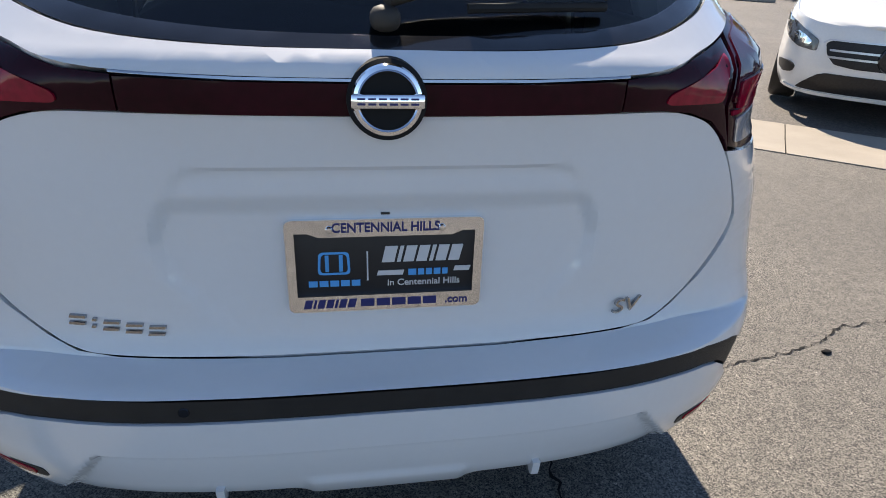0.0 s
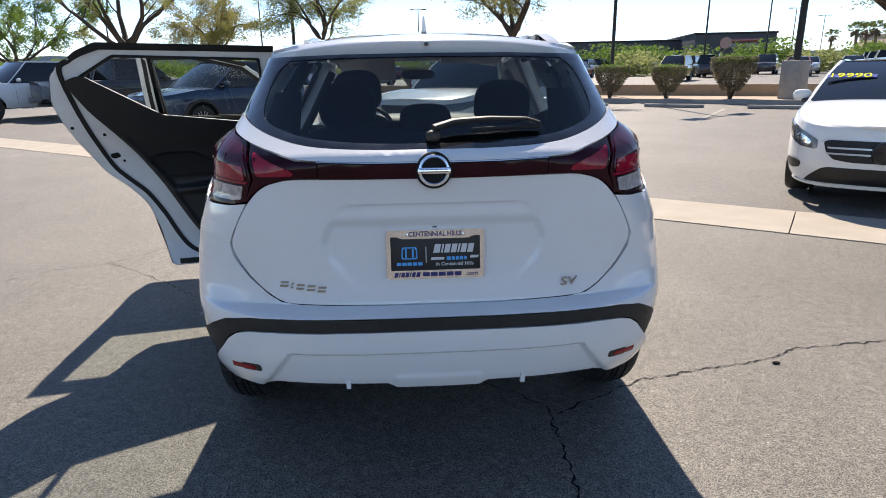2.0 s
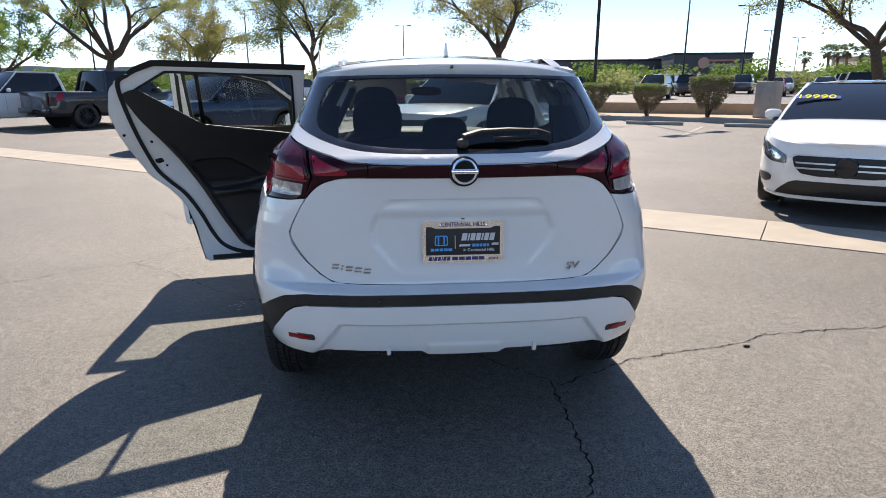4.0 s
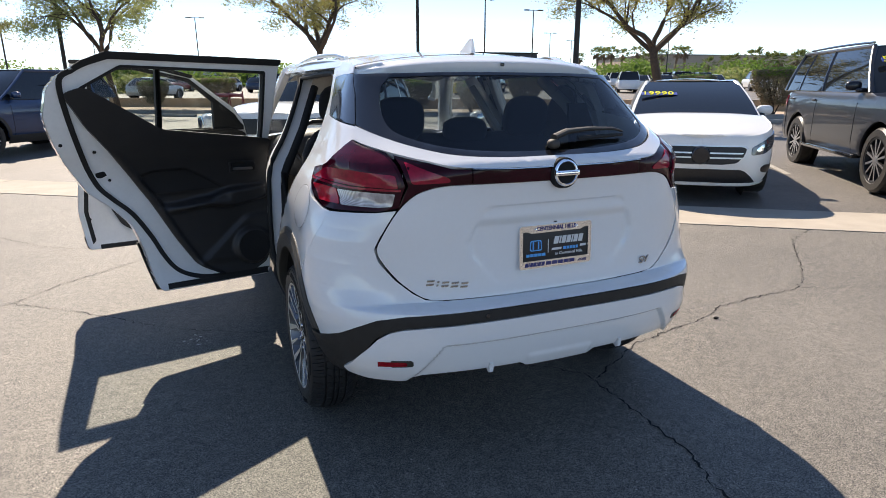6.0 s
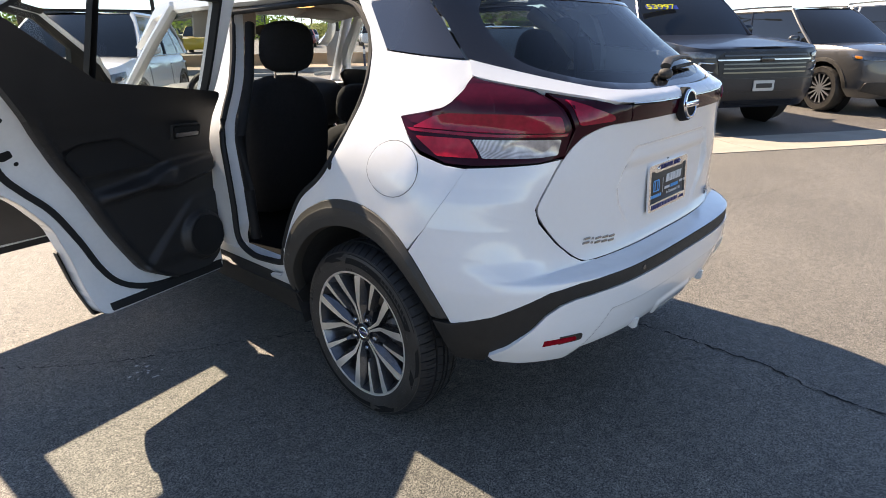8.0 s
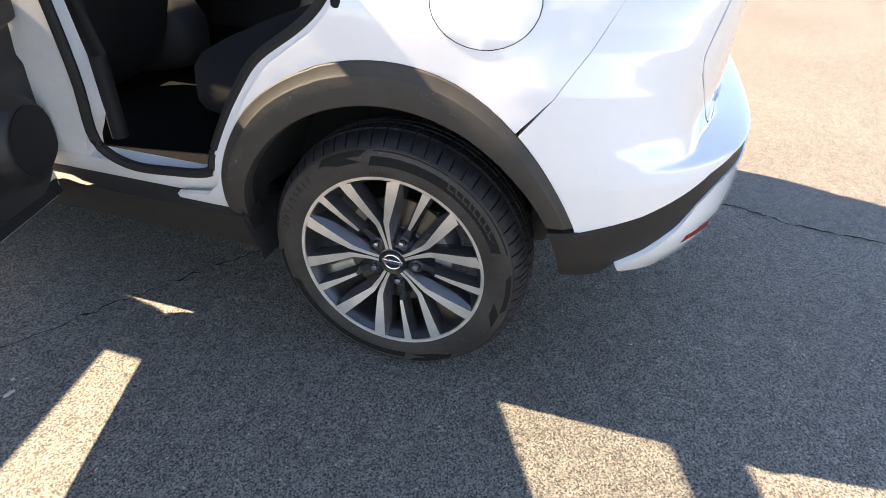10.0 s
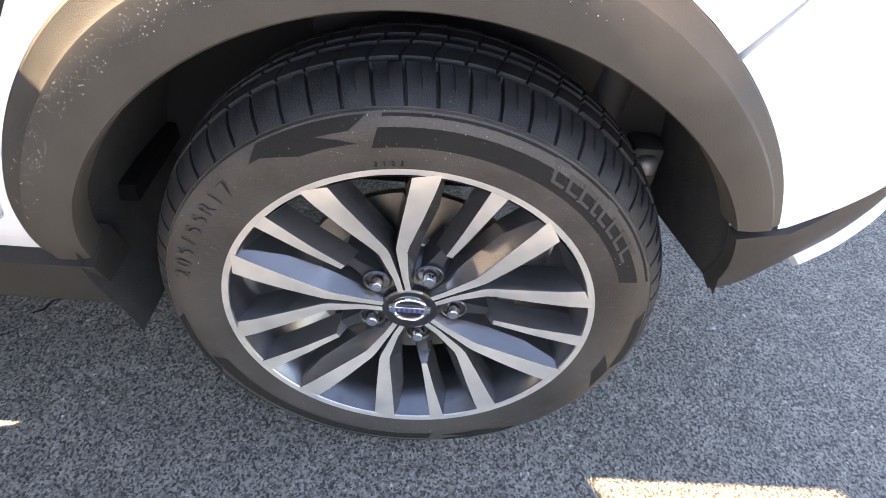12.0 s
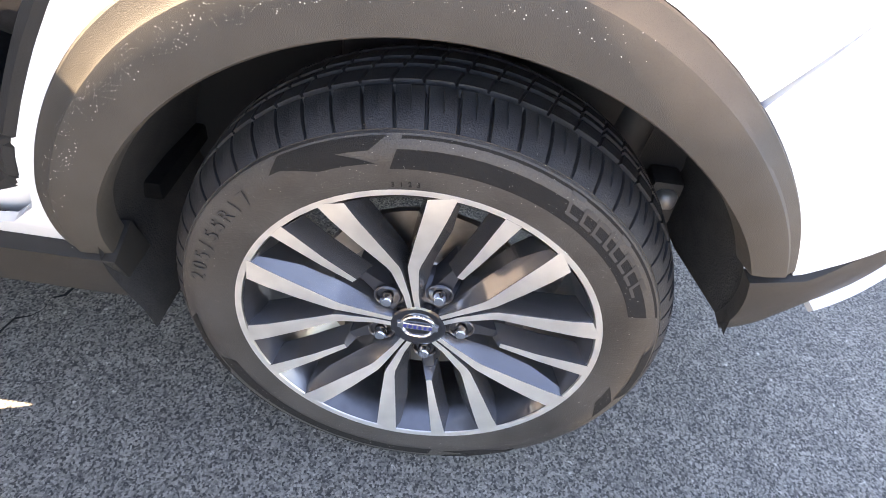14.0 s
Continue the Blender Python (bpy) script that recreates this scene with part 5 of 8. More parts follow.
# ---------------------------------------------------------------- doors of the crossover
def shrink(loop, d):
    P = np.array(loop, float)
    area = 0.5 * sum(P[i][0] * P[(i + 1) % len(P)][1] - P[(i + 1) % len(P)][0] * P[i][1] for i in range(len(P)))
    out = []
    for i in range(len(P)):
        a, b, c = P[i - 1], P[i], P[(i + 1) % len(P)]
        n1 = np.array([-(b - a)[1], (b - a)[0]])
        n2 = np.array([-(c - b)[1], (c - b)[0]])
        n = n1 / (np.linalg.norm(n1) + 1e-9) + n2 / (np.linalg.norm(n2) + 1e-9)
        n /= np.linalg.norm(n) + 1e-9
        n /= max(0.5, float(n @ n1) / (np.linalg.norm(n1) + 1e-9))
        out.append(tuple(b + n * d * (1 if area > 0 else -1)))
    return out


def yz(loop, sd=-1):
    return [S(y, z, sd) for y, z in loop]


def door_band(loop, d0, d1, off, thick, material, parent, name, label="", rr=0.012):
    o, i = rounded(shrink(loop, d0), rr), rounded(shrink(loop, d1), rr)
    return part(name, K.panel(level=True, loops=[yz(o), yz(i)], off=off, thick=thick, du=0.05, dz=0.05, bevel=0.002), material, parent, label)


def hang(ob, hinge, angle):
    h = Vector((*hinge, 0))
    ob.matrix_local = Matrix.Translation(h) @ pose(0, 0, 0, 0, 0, -angle) @ Matrix.Translation(-h)


O1_RAW = [(0.985, 1.508), (0.19, 1.522), (0.11, 1.490), (-0.03, 1.385), (-0.055, 1.25), (0.01, 1.055), (0.105, 0.885), (0.195, 0.808), (0.278, 0.705), (0.322, 0.560), (0.345, 0.42), (0.362, 0.345), (0.955, 0.33), (0.985, 0.40)]
O1 = rounded(O1_RAW, 0.03)
WIN1_RAW = [(0.090, 1.374), (0.248, 1.468), (0.914, 1.450), (0.942, 1.102), (0.42, 1.170)]
WIN1 = rounded(WIN1_RAW, 0.03)
T1 = rounded([(0.020, 1.352), (0.100, 1.209), (0.198, 1.085), (0.275, 0.975), (0.375, 0.81), (0.475, 0.61), (0.570, 0.445), (0.680, 0.384), (0.870, 0.374), (0.955, 0.410), (0.985, 0.50), (0.985, 1.105), (0.935, 1.116), (0.42, 1.184), (0.098, 1.382)], 0.03)
door = part("rear_door", K.panel(level=True, loops=[yz(O1), yz(WIN1)], off=0.0, thick=0.055, du=0.05, dz=0.04), M_white, car, "white rear door standing open")
part("inner_frame", K.panel(level=True, loops=[yz(shrink(O1, 0.002)), yz(shrink(WIN1, -0.004))], off=-0.055, thick=-0.006, du=0.05, dz=0.04), M_jamb, door, "white inner door frame")
seal_line = spline([(0.075, 1.452), (0.018, 1.408), (0.035, 1.27), (0.085, 1.08), (0.143, 0.928), (0.205, 0.850), (0.285, 0.765), (0.358, 0.640), (0.412, 0.520), (0.465, 0.440), (0.545, 0.394), (0.66, 0.370), (0.95, 0.356)], 5)
part("door_seal", K.panel(level=True, loops=[yz(shrink(seal_line + [(0.95, 0.345), (0.30, 0.345), (-0.04, 1.0), (-0.05, 1.47)], -0.011)[:len(seal_line)] + shrink(seal_line + [(0.95, 0.345), (0.30, 0.345), (-0.04, 1.0), (-0.05, 1.47)], 0.011)[:len(seal_line)][::-1])], off=-0.062, thick=-0.016, du=0.03, dz=0.03, bevel=0.003), M_seal, door, "black rubber door seal")
tops = [(0.988, 1.510), (0.19, 1.525), (0.10, 1.488), (0.060, 1.458), (0.082, 1.446), (0.12, 1.466), (0.20, 1.494), (0.985, 1.480)]
part("frame_seal", K.panel(level=True, loops=[yz(rounded(tops, 0.01))], off=-0.066, thick=-0.02, du=0.05, dz=0.03), M_seal, door, "black rubber strip along the door top")
part("door_glass", K.panel(level=True, loops=[yz(shrink(WIN1, -0.01))], off=-0.028, thick=0, du=0.06, dz=0.05), M_glassc, door, "clear side window")
door_band(WIN1_RAW, -0.004, 0.008, -0.060, -0.035, M_seal, door, "window_seal", "black window seal")
part("belt_strip", K.panel(level=True, loops=[yz([(0.93, 1.108), (0.42, 1.174), (0.105, 1.368), (0.103, 1.376), (0.422, 1.182), (0.93, 1.116)])], off=-0.030, thick=-0.02, du=0.05, dz=0.05, bevel=0.001), M_jamb, door, "thin white strip under the window")
bar = [(0.392, 1.470), (0.412, 1.470), (0.432, 1.172), (0.408, 1.172)]
part("division_bar", K.panel(level=True, loops=[yz(bar)], off=-0.026, thick=0.03, du=0.05, dz=0.05), M_seal, door, "black window division bar")


def trim_shape(p):
    y, z = p.y, p.z
    edge = float(np.interp(z, [0.384, 0.445, 0.61, 0.81, 0.975, 1.085, 1.209], [0.66, 0.570, 0.475, 0.375, 0.275, 0.198, 0.100]))
    d = 0.012 * ss((0.040 - (y - edge)) / 0.012) * ss((y - edge) / 0.012) * ss((1.10 - z) / 0.05)
    top = float(np.interp(y, [0.28, 0.40, 0.545, 0.64, 0.76], [0.955, 0.985, 0.984, 0.930, 0.850]))
    well = ss((y - edge - 0.035) / 0.02) * ss((top - z) / 0.016) * ss((z - 0.778) / 0.030) * ss((0.77 - y) / 0.03)
    d -= 0.010 * well
    d -= 0.010 * well * ss((0.862 - z) / 0.030) * ss((0.665 - y - (0.84 - z) * -0.5) / 0.05)
    arm_z = float(np.interp(y, [0.44, 0.66, 0.80, 0.99], [0.765, 0.790, 0.800, 0.818]))
    arm_t = float(np.interp(y, [0.44, 0.66, 0.76, 0.99], [0.016, 0.022, 0.048, 0.036]))
    d += 0.044 * ss((y - 0.38) / 0.22) * ss((1.0 - y) / 0.05) * ss((arm_t - abs(z - arm_z)) / 0.034 + 0.5)
    d += 0.030 * ss((0.112 - math.hypot(y - 0.872, z - 0.515)) / 0.018)
    ridge = 0.692 + (z - 0.553) * 1.20
    d += 0.016 * ss((y - ridge + 0.02) / 0.050) * ss((0.70 - z) / 0.03) * ss((z - 0.42) / 0.06)
    return Vector((d, 0, 0))


part("door_trim", K.panel(level=True, loops=[yz(T1)], off=-0.090, thick=-0.04, du=0.0055, dz=0.008, disp=trim_shape, bevel=0.012), M_trim, door, "black moulded door trim with an armrest", 60)
ins = rounded([(0.325, 0.935), (0.375, 0.976), (0.545, 0.975), (0.635, 0.922), (0.735, 0.856), (0.60, 0.858), (0.385, 0.862)], 0.015)
part("trim_insert", K.panel(level=True, loops=[yz(ins)], off=-0.099, thick=-0.003, du=0.0055, dz=0.008, bevel=0, disp=trim_shape), M_trim2, door, "soft black trim insert")
sp = [(0.872 + 0.088 * math.cos(t), 0.515 + 0.088 * math.sin(t)) for t in np.linspace(0, 2 * math.pi, 28, endpoint=False)]
part("speaker_grille", K.panel(level=True, loops=[yz(sp)], off=-0.094, thick=-0.003, du=0.01, dz=0.015, bevel=0, disp=trim_shape), M_trim2, door, "round black speaker grille")
cup = rounded([(0.775, 0.988), (0.905, 0.982), (0.912, 0.938), (0.785, 0.940)], 0.012)
part("handle_cup", K.panel(level=True, loops=[yz(cup)], off=-0.0925, thick=-0.004, du=0.03, dz=0.03, disp=lambda p: trim_shape(p) + Vector((0.016, 0, 0))), M_under, door, "recessed handle cup")
part("door_handle", K.panel(level=True, loops=[yz(rounded([(0.785, 0.962), (0.893, 0.958), (0.893, 0.943), (0.785, 0.946)], 0.005))], off=-0.104, thick=-0.014, du=0.03, dz=0.03, disp=lambda p: trim_shape(p) + Vector((0.014, 0, 0))), M_satin, door, "satin inner handle")
door_band([(0.765, 0.998), (0.915, 0.990), (0.922, 0.930), (0.775, 0.932)], 0.0, 0.006, -0.103, -0.012, M_dash, door, "handle_bezel", "dark glossy handle bezel", 0.01)
for hy, hz, rr in ((0.005, 1.13, 0.008), (0.138, 1.09, 0.008), (0.200, 0.945, 0.007)):
    h = [(hy + rr * math.cos(t), hz + rr * math.sin(t)) for t in np.linspace(0, 2 * math.pi, 12, endpoint=False)]
    part("frame_plug", K.panel(level=True, loops=[yz(h)], off=-0.0585, thick=-0.004, du=0.05, dz=0.05, bevel=0), M_under, door)
lt = rounded([(0.140, 0.985), (0.178, 0.993), (0.190, 0.970), (0.160, 0.958), (0.142, 0.966)], 0.006)
part("door_latch", K.panel(level=True, loops=[yz(lt)], off=-0.059, thick=-0.005, du=0.05, dz=0.05, bevel=0), M_under, door, "dark door latch")
cl1 = [(0.300, 0.60), (0.355, 0.345), (0.955, 0.328), (0.975, 0.40), (0.42, 0.42), (0.335, 0.60)]
part("door_cladding", K.panel(level=True, loops=[yz(cl1)], off=0.010, thick=0.02, du=0.05, dz=0.04), M_clad, door, "black door cladding")
part("sill_seal", K.panel(level=True, loops=[yz([(0.40, 0.352), (0.95, 0.336), (0.95, 0.362), (0.40, 0.378)])], off=-0.064, thick=-0.03, du=0.05, dz=0.03), M_seal, door, "black strip along the door foot")
hang(door, (-0.80, 1.03), 72)

O2_RAW = [(0.930, 0.358), (0.905, 0.60), (0.950, 0.95), (0.955, 1.30), (0.965, 1.525), (1.30, 1.530), (1.62, 1.445), (1.95, 1.17), (2.02, 1.0), (2.02, 0.345)]
O2 = rounded(O2_RAW, 0.03)
WIN2_RAW = [(1.065, 1.095), (1.045, 1.486), (1.29, 1.490), (1.60, 1.420), (1.925, 1.148), (1.95, 1.10)]
WIN2 = rounded(WIN2_RAW, 0.022)
T2 = rounded([(1.02, 1.10), (1.00, 0.95), (1.05, 0.70), (1.14, 0.50), (1.28, 0.40), (1.95, 0.385), (1.98, 0.5), (1.98, 1.07), (1.88, 1.105)], 0.03)
fdoor = part("front_door", K.panel(level=True, loops=[yz(O2), yz(WIN2)], off=0.0, thick=0.055, du=0.05, dz=0.04), M_white, car, "white front door standing open")
part("inner_frame", K.panel(level=True, loops=[yz(shrink(O2, 0.002)), yz(shrink(WIN2, -0.004))], off=-0.055, thick=-0.006, du=0.05, dz=0.04), M_jamb, fdoor, "white inner door frame")
so, si = shrink(O2_RAW, 0.032), shrink(O2_RAW, 0.056)
part("door_seal", K.panel(level=True, loops=[yz(rounded(so[0:5] + si[0:5][::-1], 0.008))], off=-0.062, thick=-0.016, du=0.05, dz=0.05, bevel=0.002), M_seal, fdoor, "black rubber door seal")
part("frame_seal", K.panel(level=True, loops=[yz(rounded([(0.962, 1.528), (1.30, 1.533), (1.63, 1.448), (1.62, 1.428), (1.29, 1.512), (0.966, 1.506)], 0.01))], off=-0.066, thick=-0.02, du=0.05, dz=0.03), M_seal, fdoor, "black rubber strip along the door top")
part("door_glass", K.panel(level=True, loops=[yz(shrink(WIN2, -0.01))], off=-0.028, thick=0, du=0.06, dz=0.05), M_glassc, fdoor, "clear side window")
door_band(WIN2_RAW, -0.010, 0.012, -0.060, -0.035, M_seal, fdoor, "window_seal", "black window seal")
part("mirror_sail", K.panel(level=True, loops=[yz(rounded([(1.75, 1.300), (1.965, 1.12), (1.97, 1.09), (1.77, 1.09)], 0.01))], off=-0.058, thick=-0.05, du=0.05, dz=0.05), M_seal, fdoor, "black mirror sail panel")
part("door_trim", K.panel(level=True, loops=[yz(T2)], off=-0.090, thick=-0.04, du=0.05, dz=0.04, bevel=0.012), M_trim, fdoor, "black moulded door trim", 60)
part("sill_seal", K.panel(level=True, loops=[yz([(1.0, 0.358), (1.98, 0.352), (1.98, 0.378), (1.0, 0.384)])], off=-0.064, thick=-0.03, du=0.05, dz=0.03), M_seal, fdoor, "black strip along the door foot")
for hy, hz, rr in ((0.965, 0.55, 0.008), (0.975, 0.85, 0.007)):
    h = [(hy + rr * math.cos(t), hz + rr * math.sin(t)) for t in np.linspace(0, 2 * math.pi, 12, endpoint=False)]
    part("frame_plug", K.panel(level=True, loops=[yz(h)], off=-0.0585, thick=-0.004, du=0.05, dz=0.05, bevel=0), M_under, fdoor)
part("door_cladding", K.panel(level=True, loops=[yz([(0.93, 0.356), (2.0, 0.343), (2.0, 0.42), (0.915, 0.43)])], off=0.010, thick=0.02, du=0.05, dz=0.04), M_clad, fdoor, "black door cladding")
mh = part("side_mirror", soft_box(0.20, 0.13, 0.15, 3.0, 10, m=Matrix.Translation((-0.93, 1.80, 1.12))), M_white, fdoor, "white side mirror housing")
part("mirror_glass", soft_box(0.165, 0.012, 0.115, 4, 8, m=Matrix.Translation((-0.935, 1.738, 1.12))), M_mirror, mh, "mirror glass")
part("mirror_foot", soft_box(0.12, 0.06, 0.05, 3, 8, m=Matrix.Translation((-0.84, 1.83, 1.07))), M_black, mh)
hang(fdoor, (-0.78, 2.05), 79)

# closed doors on the right, mirrored outline
for O_, W_ in ((O1, WIN1), (O2, WIN2)):
    rd = part("closed_door", K.panel(level=True, loops=[mirror(yz(O_)), mirror(yz(W_))], off=0.0, thick=0.05, du=0.06, dz=0.05), M_white, car, "white closed door")
    part("door_glass", K.panel(level=True, loops=[mirror(yz(shrink(W_, -0.01)))], off=-0.02, thick=0, du=0.06, dz=0.05), M_glassc, rd, "clear side window")
    part("door_trim", K.panel(level=True, loops=[mirror(yz(shrink(T1 if O_ is O1 else T2, -0.01)))], off=-0.08, thick=0.02, du=0.06, dz=0.05), M_trim, rd, "black door trim")
rm = part("side_mirror", soft_box(0.20, 0.13, 0.15, 3.0, 10, m=Matrix.Translation((0.93, 1.80, 1.12))), M_white, car, "white side mirror housing")
part("mirror_glass", soft_box(0.165, 0.012, 0.115, 4, 8, m=Matrix.Translation((0.935, 1.738, 1.12))), M_mirror, rm, "mirror glass")

# front end
fl_ = [S(2.06, 1.02), S(2.5, 0.99), K.front(-0.62, 0.93), (-2.998, 0.90), (-2.998, 0.33), K.front(-0.62, 0.33)] + [S(y, z) for y, z in arc(2.62, HUB_Z, 0.485, 0.485, 3, 176, 20)] + [S(2.06, 0.36)]
both("front_wing", [fl_], M_white, "white front wing and nose", du=0.05, dz=0.05)
bm = bmesh.new()
g = [[bm.verts.new((x * (0.80 - 0.12 * t * t), 2.02 + 1.28 * t - 0.10 * abs(x) ** 2 * t, 1.075 - 0.13 * t ** 1.6 - 0.06 * abs(x) ** 2.5)) for x in np.linspace(-1, 1, 21)] for t in np.linspace(0, 1, 14)]
for A, B in zip(g, g[1:]):
    for j in range(20):
        bm.faces.new((A[j], A[j + 1], B[j + 1], B[j]))
bmesh.ops.recalc_face_normals(bm, faces=bm.faces[:])
part("bonnet", bm, M_white, car, "white bonnet")
bm = bmesh.new()
g = [[bm.verts.new((x * (0.70 - 0.14 * t), 2.20 - 0.40 * t - 0.12 * abs(x) ** 2, 1.06 + 0.42 * t)) for x in np.linspace(-1, 1, 15)] for t in np.linspace(0, 1, 8)]
for A, B in zip(g, g[1:]):
    for j in range(14):
        bm.faces.new((A[j], A[j + 1], B[j + 1], B[j]))
part("windscreen", bm, M_glassc, car, "clear windscreen")
for sd in (-1, 1):
    part("windscreen_pillar", tube([(sd * 0.72, 2.10, 1.04), (sd * 0.63, 1.87, 1.30), (sd * 0.56, 1.70, 1.48)], 0.035, 8, squash=0.7), M_white, car, "white windscreen pillar")

# ---------------------------------------------------------------- interior
def seat_front(x, dy=0.0, dz=0.0):
    st = part("front_seat", soft_box(0.50, 0.52, 0.20, 3.2, 12, m=pose(x, 1.58 + dy, 0.55, 4, 0, 0)), M_cloth, car, "black cloth front seat")
    part("backrest", soft_box(0.54, 0.25, 0.70, 3.2, 14, 0.14, m=pose(x, 1.17 + dy, 0.80 + dz, 14, 0, 0)), M_cloth, st, "black cloth backrest")
    part("headrest", soft_box(0.29, 0.11, 0.23, 3.0, 12, 0.10, m=pose(x, 1.04 + dy, 1.275 + dz, 10, 0, 0)), M_cloth, st, "black headrest")
    for dx in (-0.06, 0.06):
        part("headrest_post", tube([(x + dx, 1.085 + dy, 1.08 + dz), (x + dx, 1.055 + dy, 1.22 + dz)], 0.006, 8), M_chrome, st, "chrome headrest post")


seat_front(-0.36)
seat_front(0.36, 0.40, -0.34)
bench = part("rear_bench", soft_box(1.20, 0.48, 0.20, 4, 12, m=pose(0, 0.55, 0.56, 5, 0, 0)), M_cloth, car, "black cloth rear bench")
part("bench_back", soft_box(1.18, 0.16, 0.62, 5, 14, m=pose(0, 0.22, 0.86, 16, 0, 0)), M_cloth, bench, "black cloth rear backrest")
for sx, sz, sw in ((-0.33, 1.235, 0.25), (0.33, 1.235, 0.25), (0.0, 1.18, 0.23)):
    part("rear_headrest", soft_box(sw, 0.10, 0.20 if sx else 0.12, 3, 12, 0.08, m=pose(sx, 0.115, sz, 10, 0, 0)), M_cloth, bench, "black rear headrest")
part("bench_latch", soft_box(0.04, 0.05, 0.10, 3, 8, m=pose(-0.60, 0.42, 0.68, 20, 0, 0)), M_satin, bench, "silver bench latch")
part("dashboard", soft_box(1.34, 0.50, 0.36, 4, 14, m=pose(0, 2.06, 0.90)), M_dash, car, "dark dashboard")
part("centre_console", soft_box(0.24, 0.9, 0.30, 4, 10, m=pose(0, 1.55, 0.55)), M_dash, car, "black centre console")
sw = part("steering_wheel", tube([Vector((-0.36, 1.73, 0.98)) + pose(0, 0, 0, -25, 0, 0).to_3x3() @ Vector((0.18 * math.cos(t), 0, 0.18 * math.sin(t))) for t in np.linspace(0, 2 * math.pi, 32, endpoint=False)], 0.016, 8, True), M_trim, car, "black steering wheel")
part("steering_boss", soft_box(0.20, 0.06, 0.12, 3, 8, m=pose(-0.36, 1.75, 0.98, -25, 0, 0)), M_trim, sw)
part("rear_view_mirror", soft_box(0.23, 0.04, 0.065, 3, 8, m=pose(0, 1.72, 1.36)), M_trim, car, "black rear-view mirror")
part("dome_lamp", soft_box(0.16, 0.10, 0.03, 4, 8, m=pose(0, 1.42, 1.485)), M_dome, car, "lit amber dome lamp")
part("cargo_cover", box(0, -0.10, 1.02, 1.08, 0.40, 0.02, 0.008), M_trim, car, "black cargo cover")
for sd in (-1, 1):
    part("opening_back", prism([(sd * x, z) for x, z in ((0.56, 0.78), (0.80, 0.78), (0.77, 0.98), (0.68, 1.13), (0.60, 1.30), (0.50, 1.30))], 0.02), M_trim2, car, "black trim behind the door opening")
    part("cargo_side", box(sd * 0.58, -0.12, 0.80, 0.06, 0.55, 0.70, 0.02), M_trim, car, "black cargo side trim")
    part("sun_visor", box(sd * 0.33, 1.64, 1.455 if sd > 0 else 1.40, 0.36, 0.15, 0.02, 0.008, m=pose(0, 0, 0, -14 if sd > 0 else -80, 0, 0)), M_head, car, "pale sun visor")
part("cabin_floor", box(0, 1.25, 0.385, 1.46, 1.75, 0.03, 0.005), M_carpet, car, "black cabin carpet")



# ---------------------------------------------------------------- parked vehicles
def paint(name, color, metal=0.0):
    return mat(name, color, 0.3 if not metal else 0.34, metal, coat=1.0, vary=0.05, scale=4)


P_white = paint("pearl_white_paint", (0.78, 0.77, 0.73))
P_grey = mat("dark_grey_paint", (0.008, 0.010, 0.016), 0.35, 0.0, coat=0.45, vary=0.05, scale=4, spec=0.4)
P_gran = paint("granite_paint", (0.10, 0.095, 0.09), 0.5)
P_blue = paint("deep_blue_paint", (0.010, 0.030, 0.085), 0.2)
P_char = paint("charcoal_paint", (0.03, 0.03, 0.035), 0.3)
P_silver = paint("silver_paint", (0.45, 0.46, 0.47), 0.6)
P_redp = paint("red_paint", (0.22, 0.02, 0.025))
P_yel = paint("yellow_paint", (0.62, 0.42, 0.03))
P_plainw = paint("plain_white_paint", (0.75, 0.75, 0.75))
M_carglass = mat("dark_car_glass", (0.010, 0.012, 0.014), 0.03, coat=0.0, spec=0.7)
M_grille = mat("grille_black", (0.012, 0.012, 0.013), 0.4, vary=0.4, scale=60)
M_lampglass = mat("headlamp_lens", (0.09, 0.095, 0.105), 0.06, 0.3, coat=1.0, vary=0.5, scale=18)
M_wheelsil = mat("wheel_silver", (0.42, 0.42, 0.43), 0.35, 0.9)
M_wheelblk = mat("wheel_black", (0.02, 0.02, 0.022), 0.4, 0.3)
M_platep = mat("small_plate", (0.5, 0.5, 0.48), 0.5)


def simple_wheel(root, r, rim, width, material, spokes, detail=True):
    seg = 48 if detail else 20
    part("tyre", lathe([(rim, 0.42 * width), (rim * 1.04, 0.5 * width), (r * 0.93, 0.5 * width), (r, 0.36 * width), (r, -0.36 * width), (r * 0.93, -0.5 * width), (rim * 1.04, -0.5 * width), (rim, -0.42 * width)], seg), M_rubber, root, "black tyre")
    part("rim", lathe([(rim * 1.02, -0.47 * width), (rim * 0.94, -0.47 * width), (rim * 0.9, -0.30 * width), (rim * 0.88, 0.2 * width), (0.0001, 0.22 * width)], seg), M_wheelblk if detail else material, root, "wheel rim")
    if detail:
        for k in range(spokes):
            a = 90 + 360 * k / spokes
            for dv in (-0.30, 0.30):
                st = [(0.05, 0.03, 0.2), (rim * 0.5, 0.028, 0.5), (rim * 0.97, 0.034, 1.0)]
                face = [(wheel_point(a, q, dv * rim * s * 0.8 - w / 2, -0.44 * width), wheel_point(a, q, dv * rim * s * 0.8 + w / 2, -0.44 * width)) for q, w, s in st]
                base = [(wheel_point(a, q, dv * rim * s * 0.8 - w / 2 - 0.006, -0.30 * width), wheel_point(a, q, dv * rim * s * 0.8 + w / 2 + 0.006, -0.30 * width)) for q, w, s in st]
                part("spoke", spoke(bar_rows(face, base)), [material, M_wheelblk], root, "", 25)
        part("hub_cap", lathe([(0.0001, -0.46 * width), (0.05, -0.455 * width), (0.06, -0.38 * width)], 20), material, root)


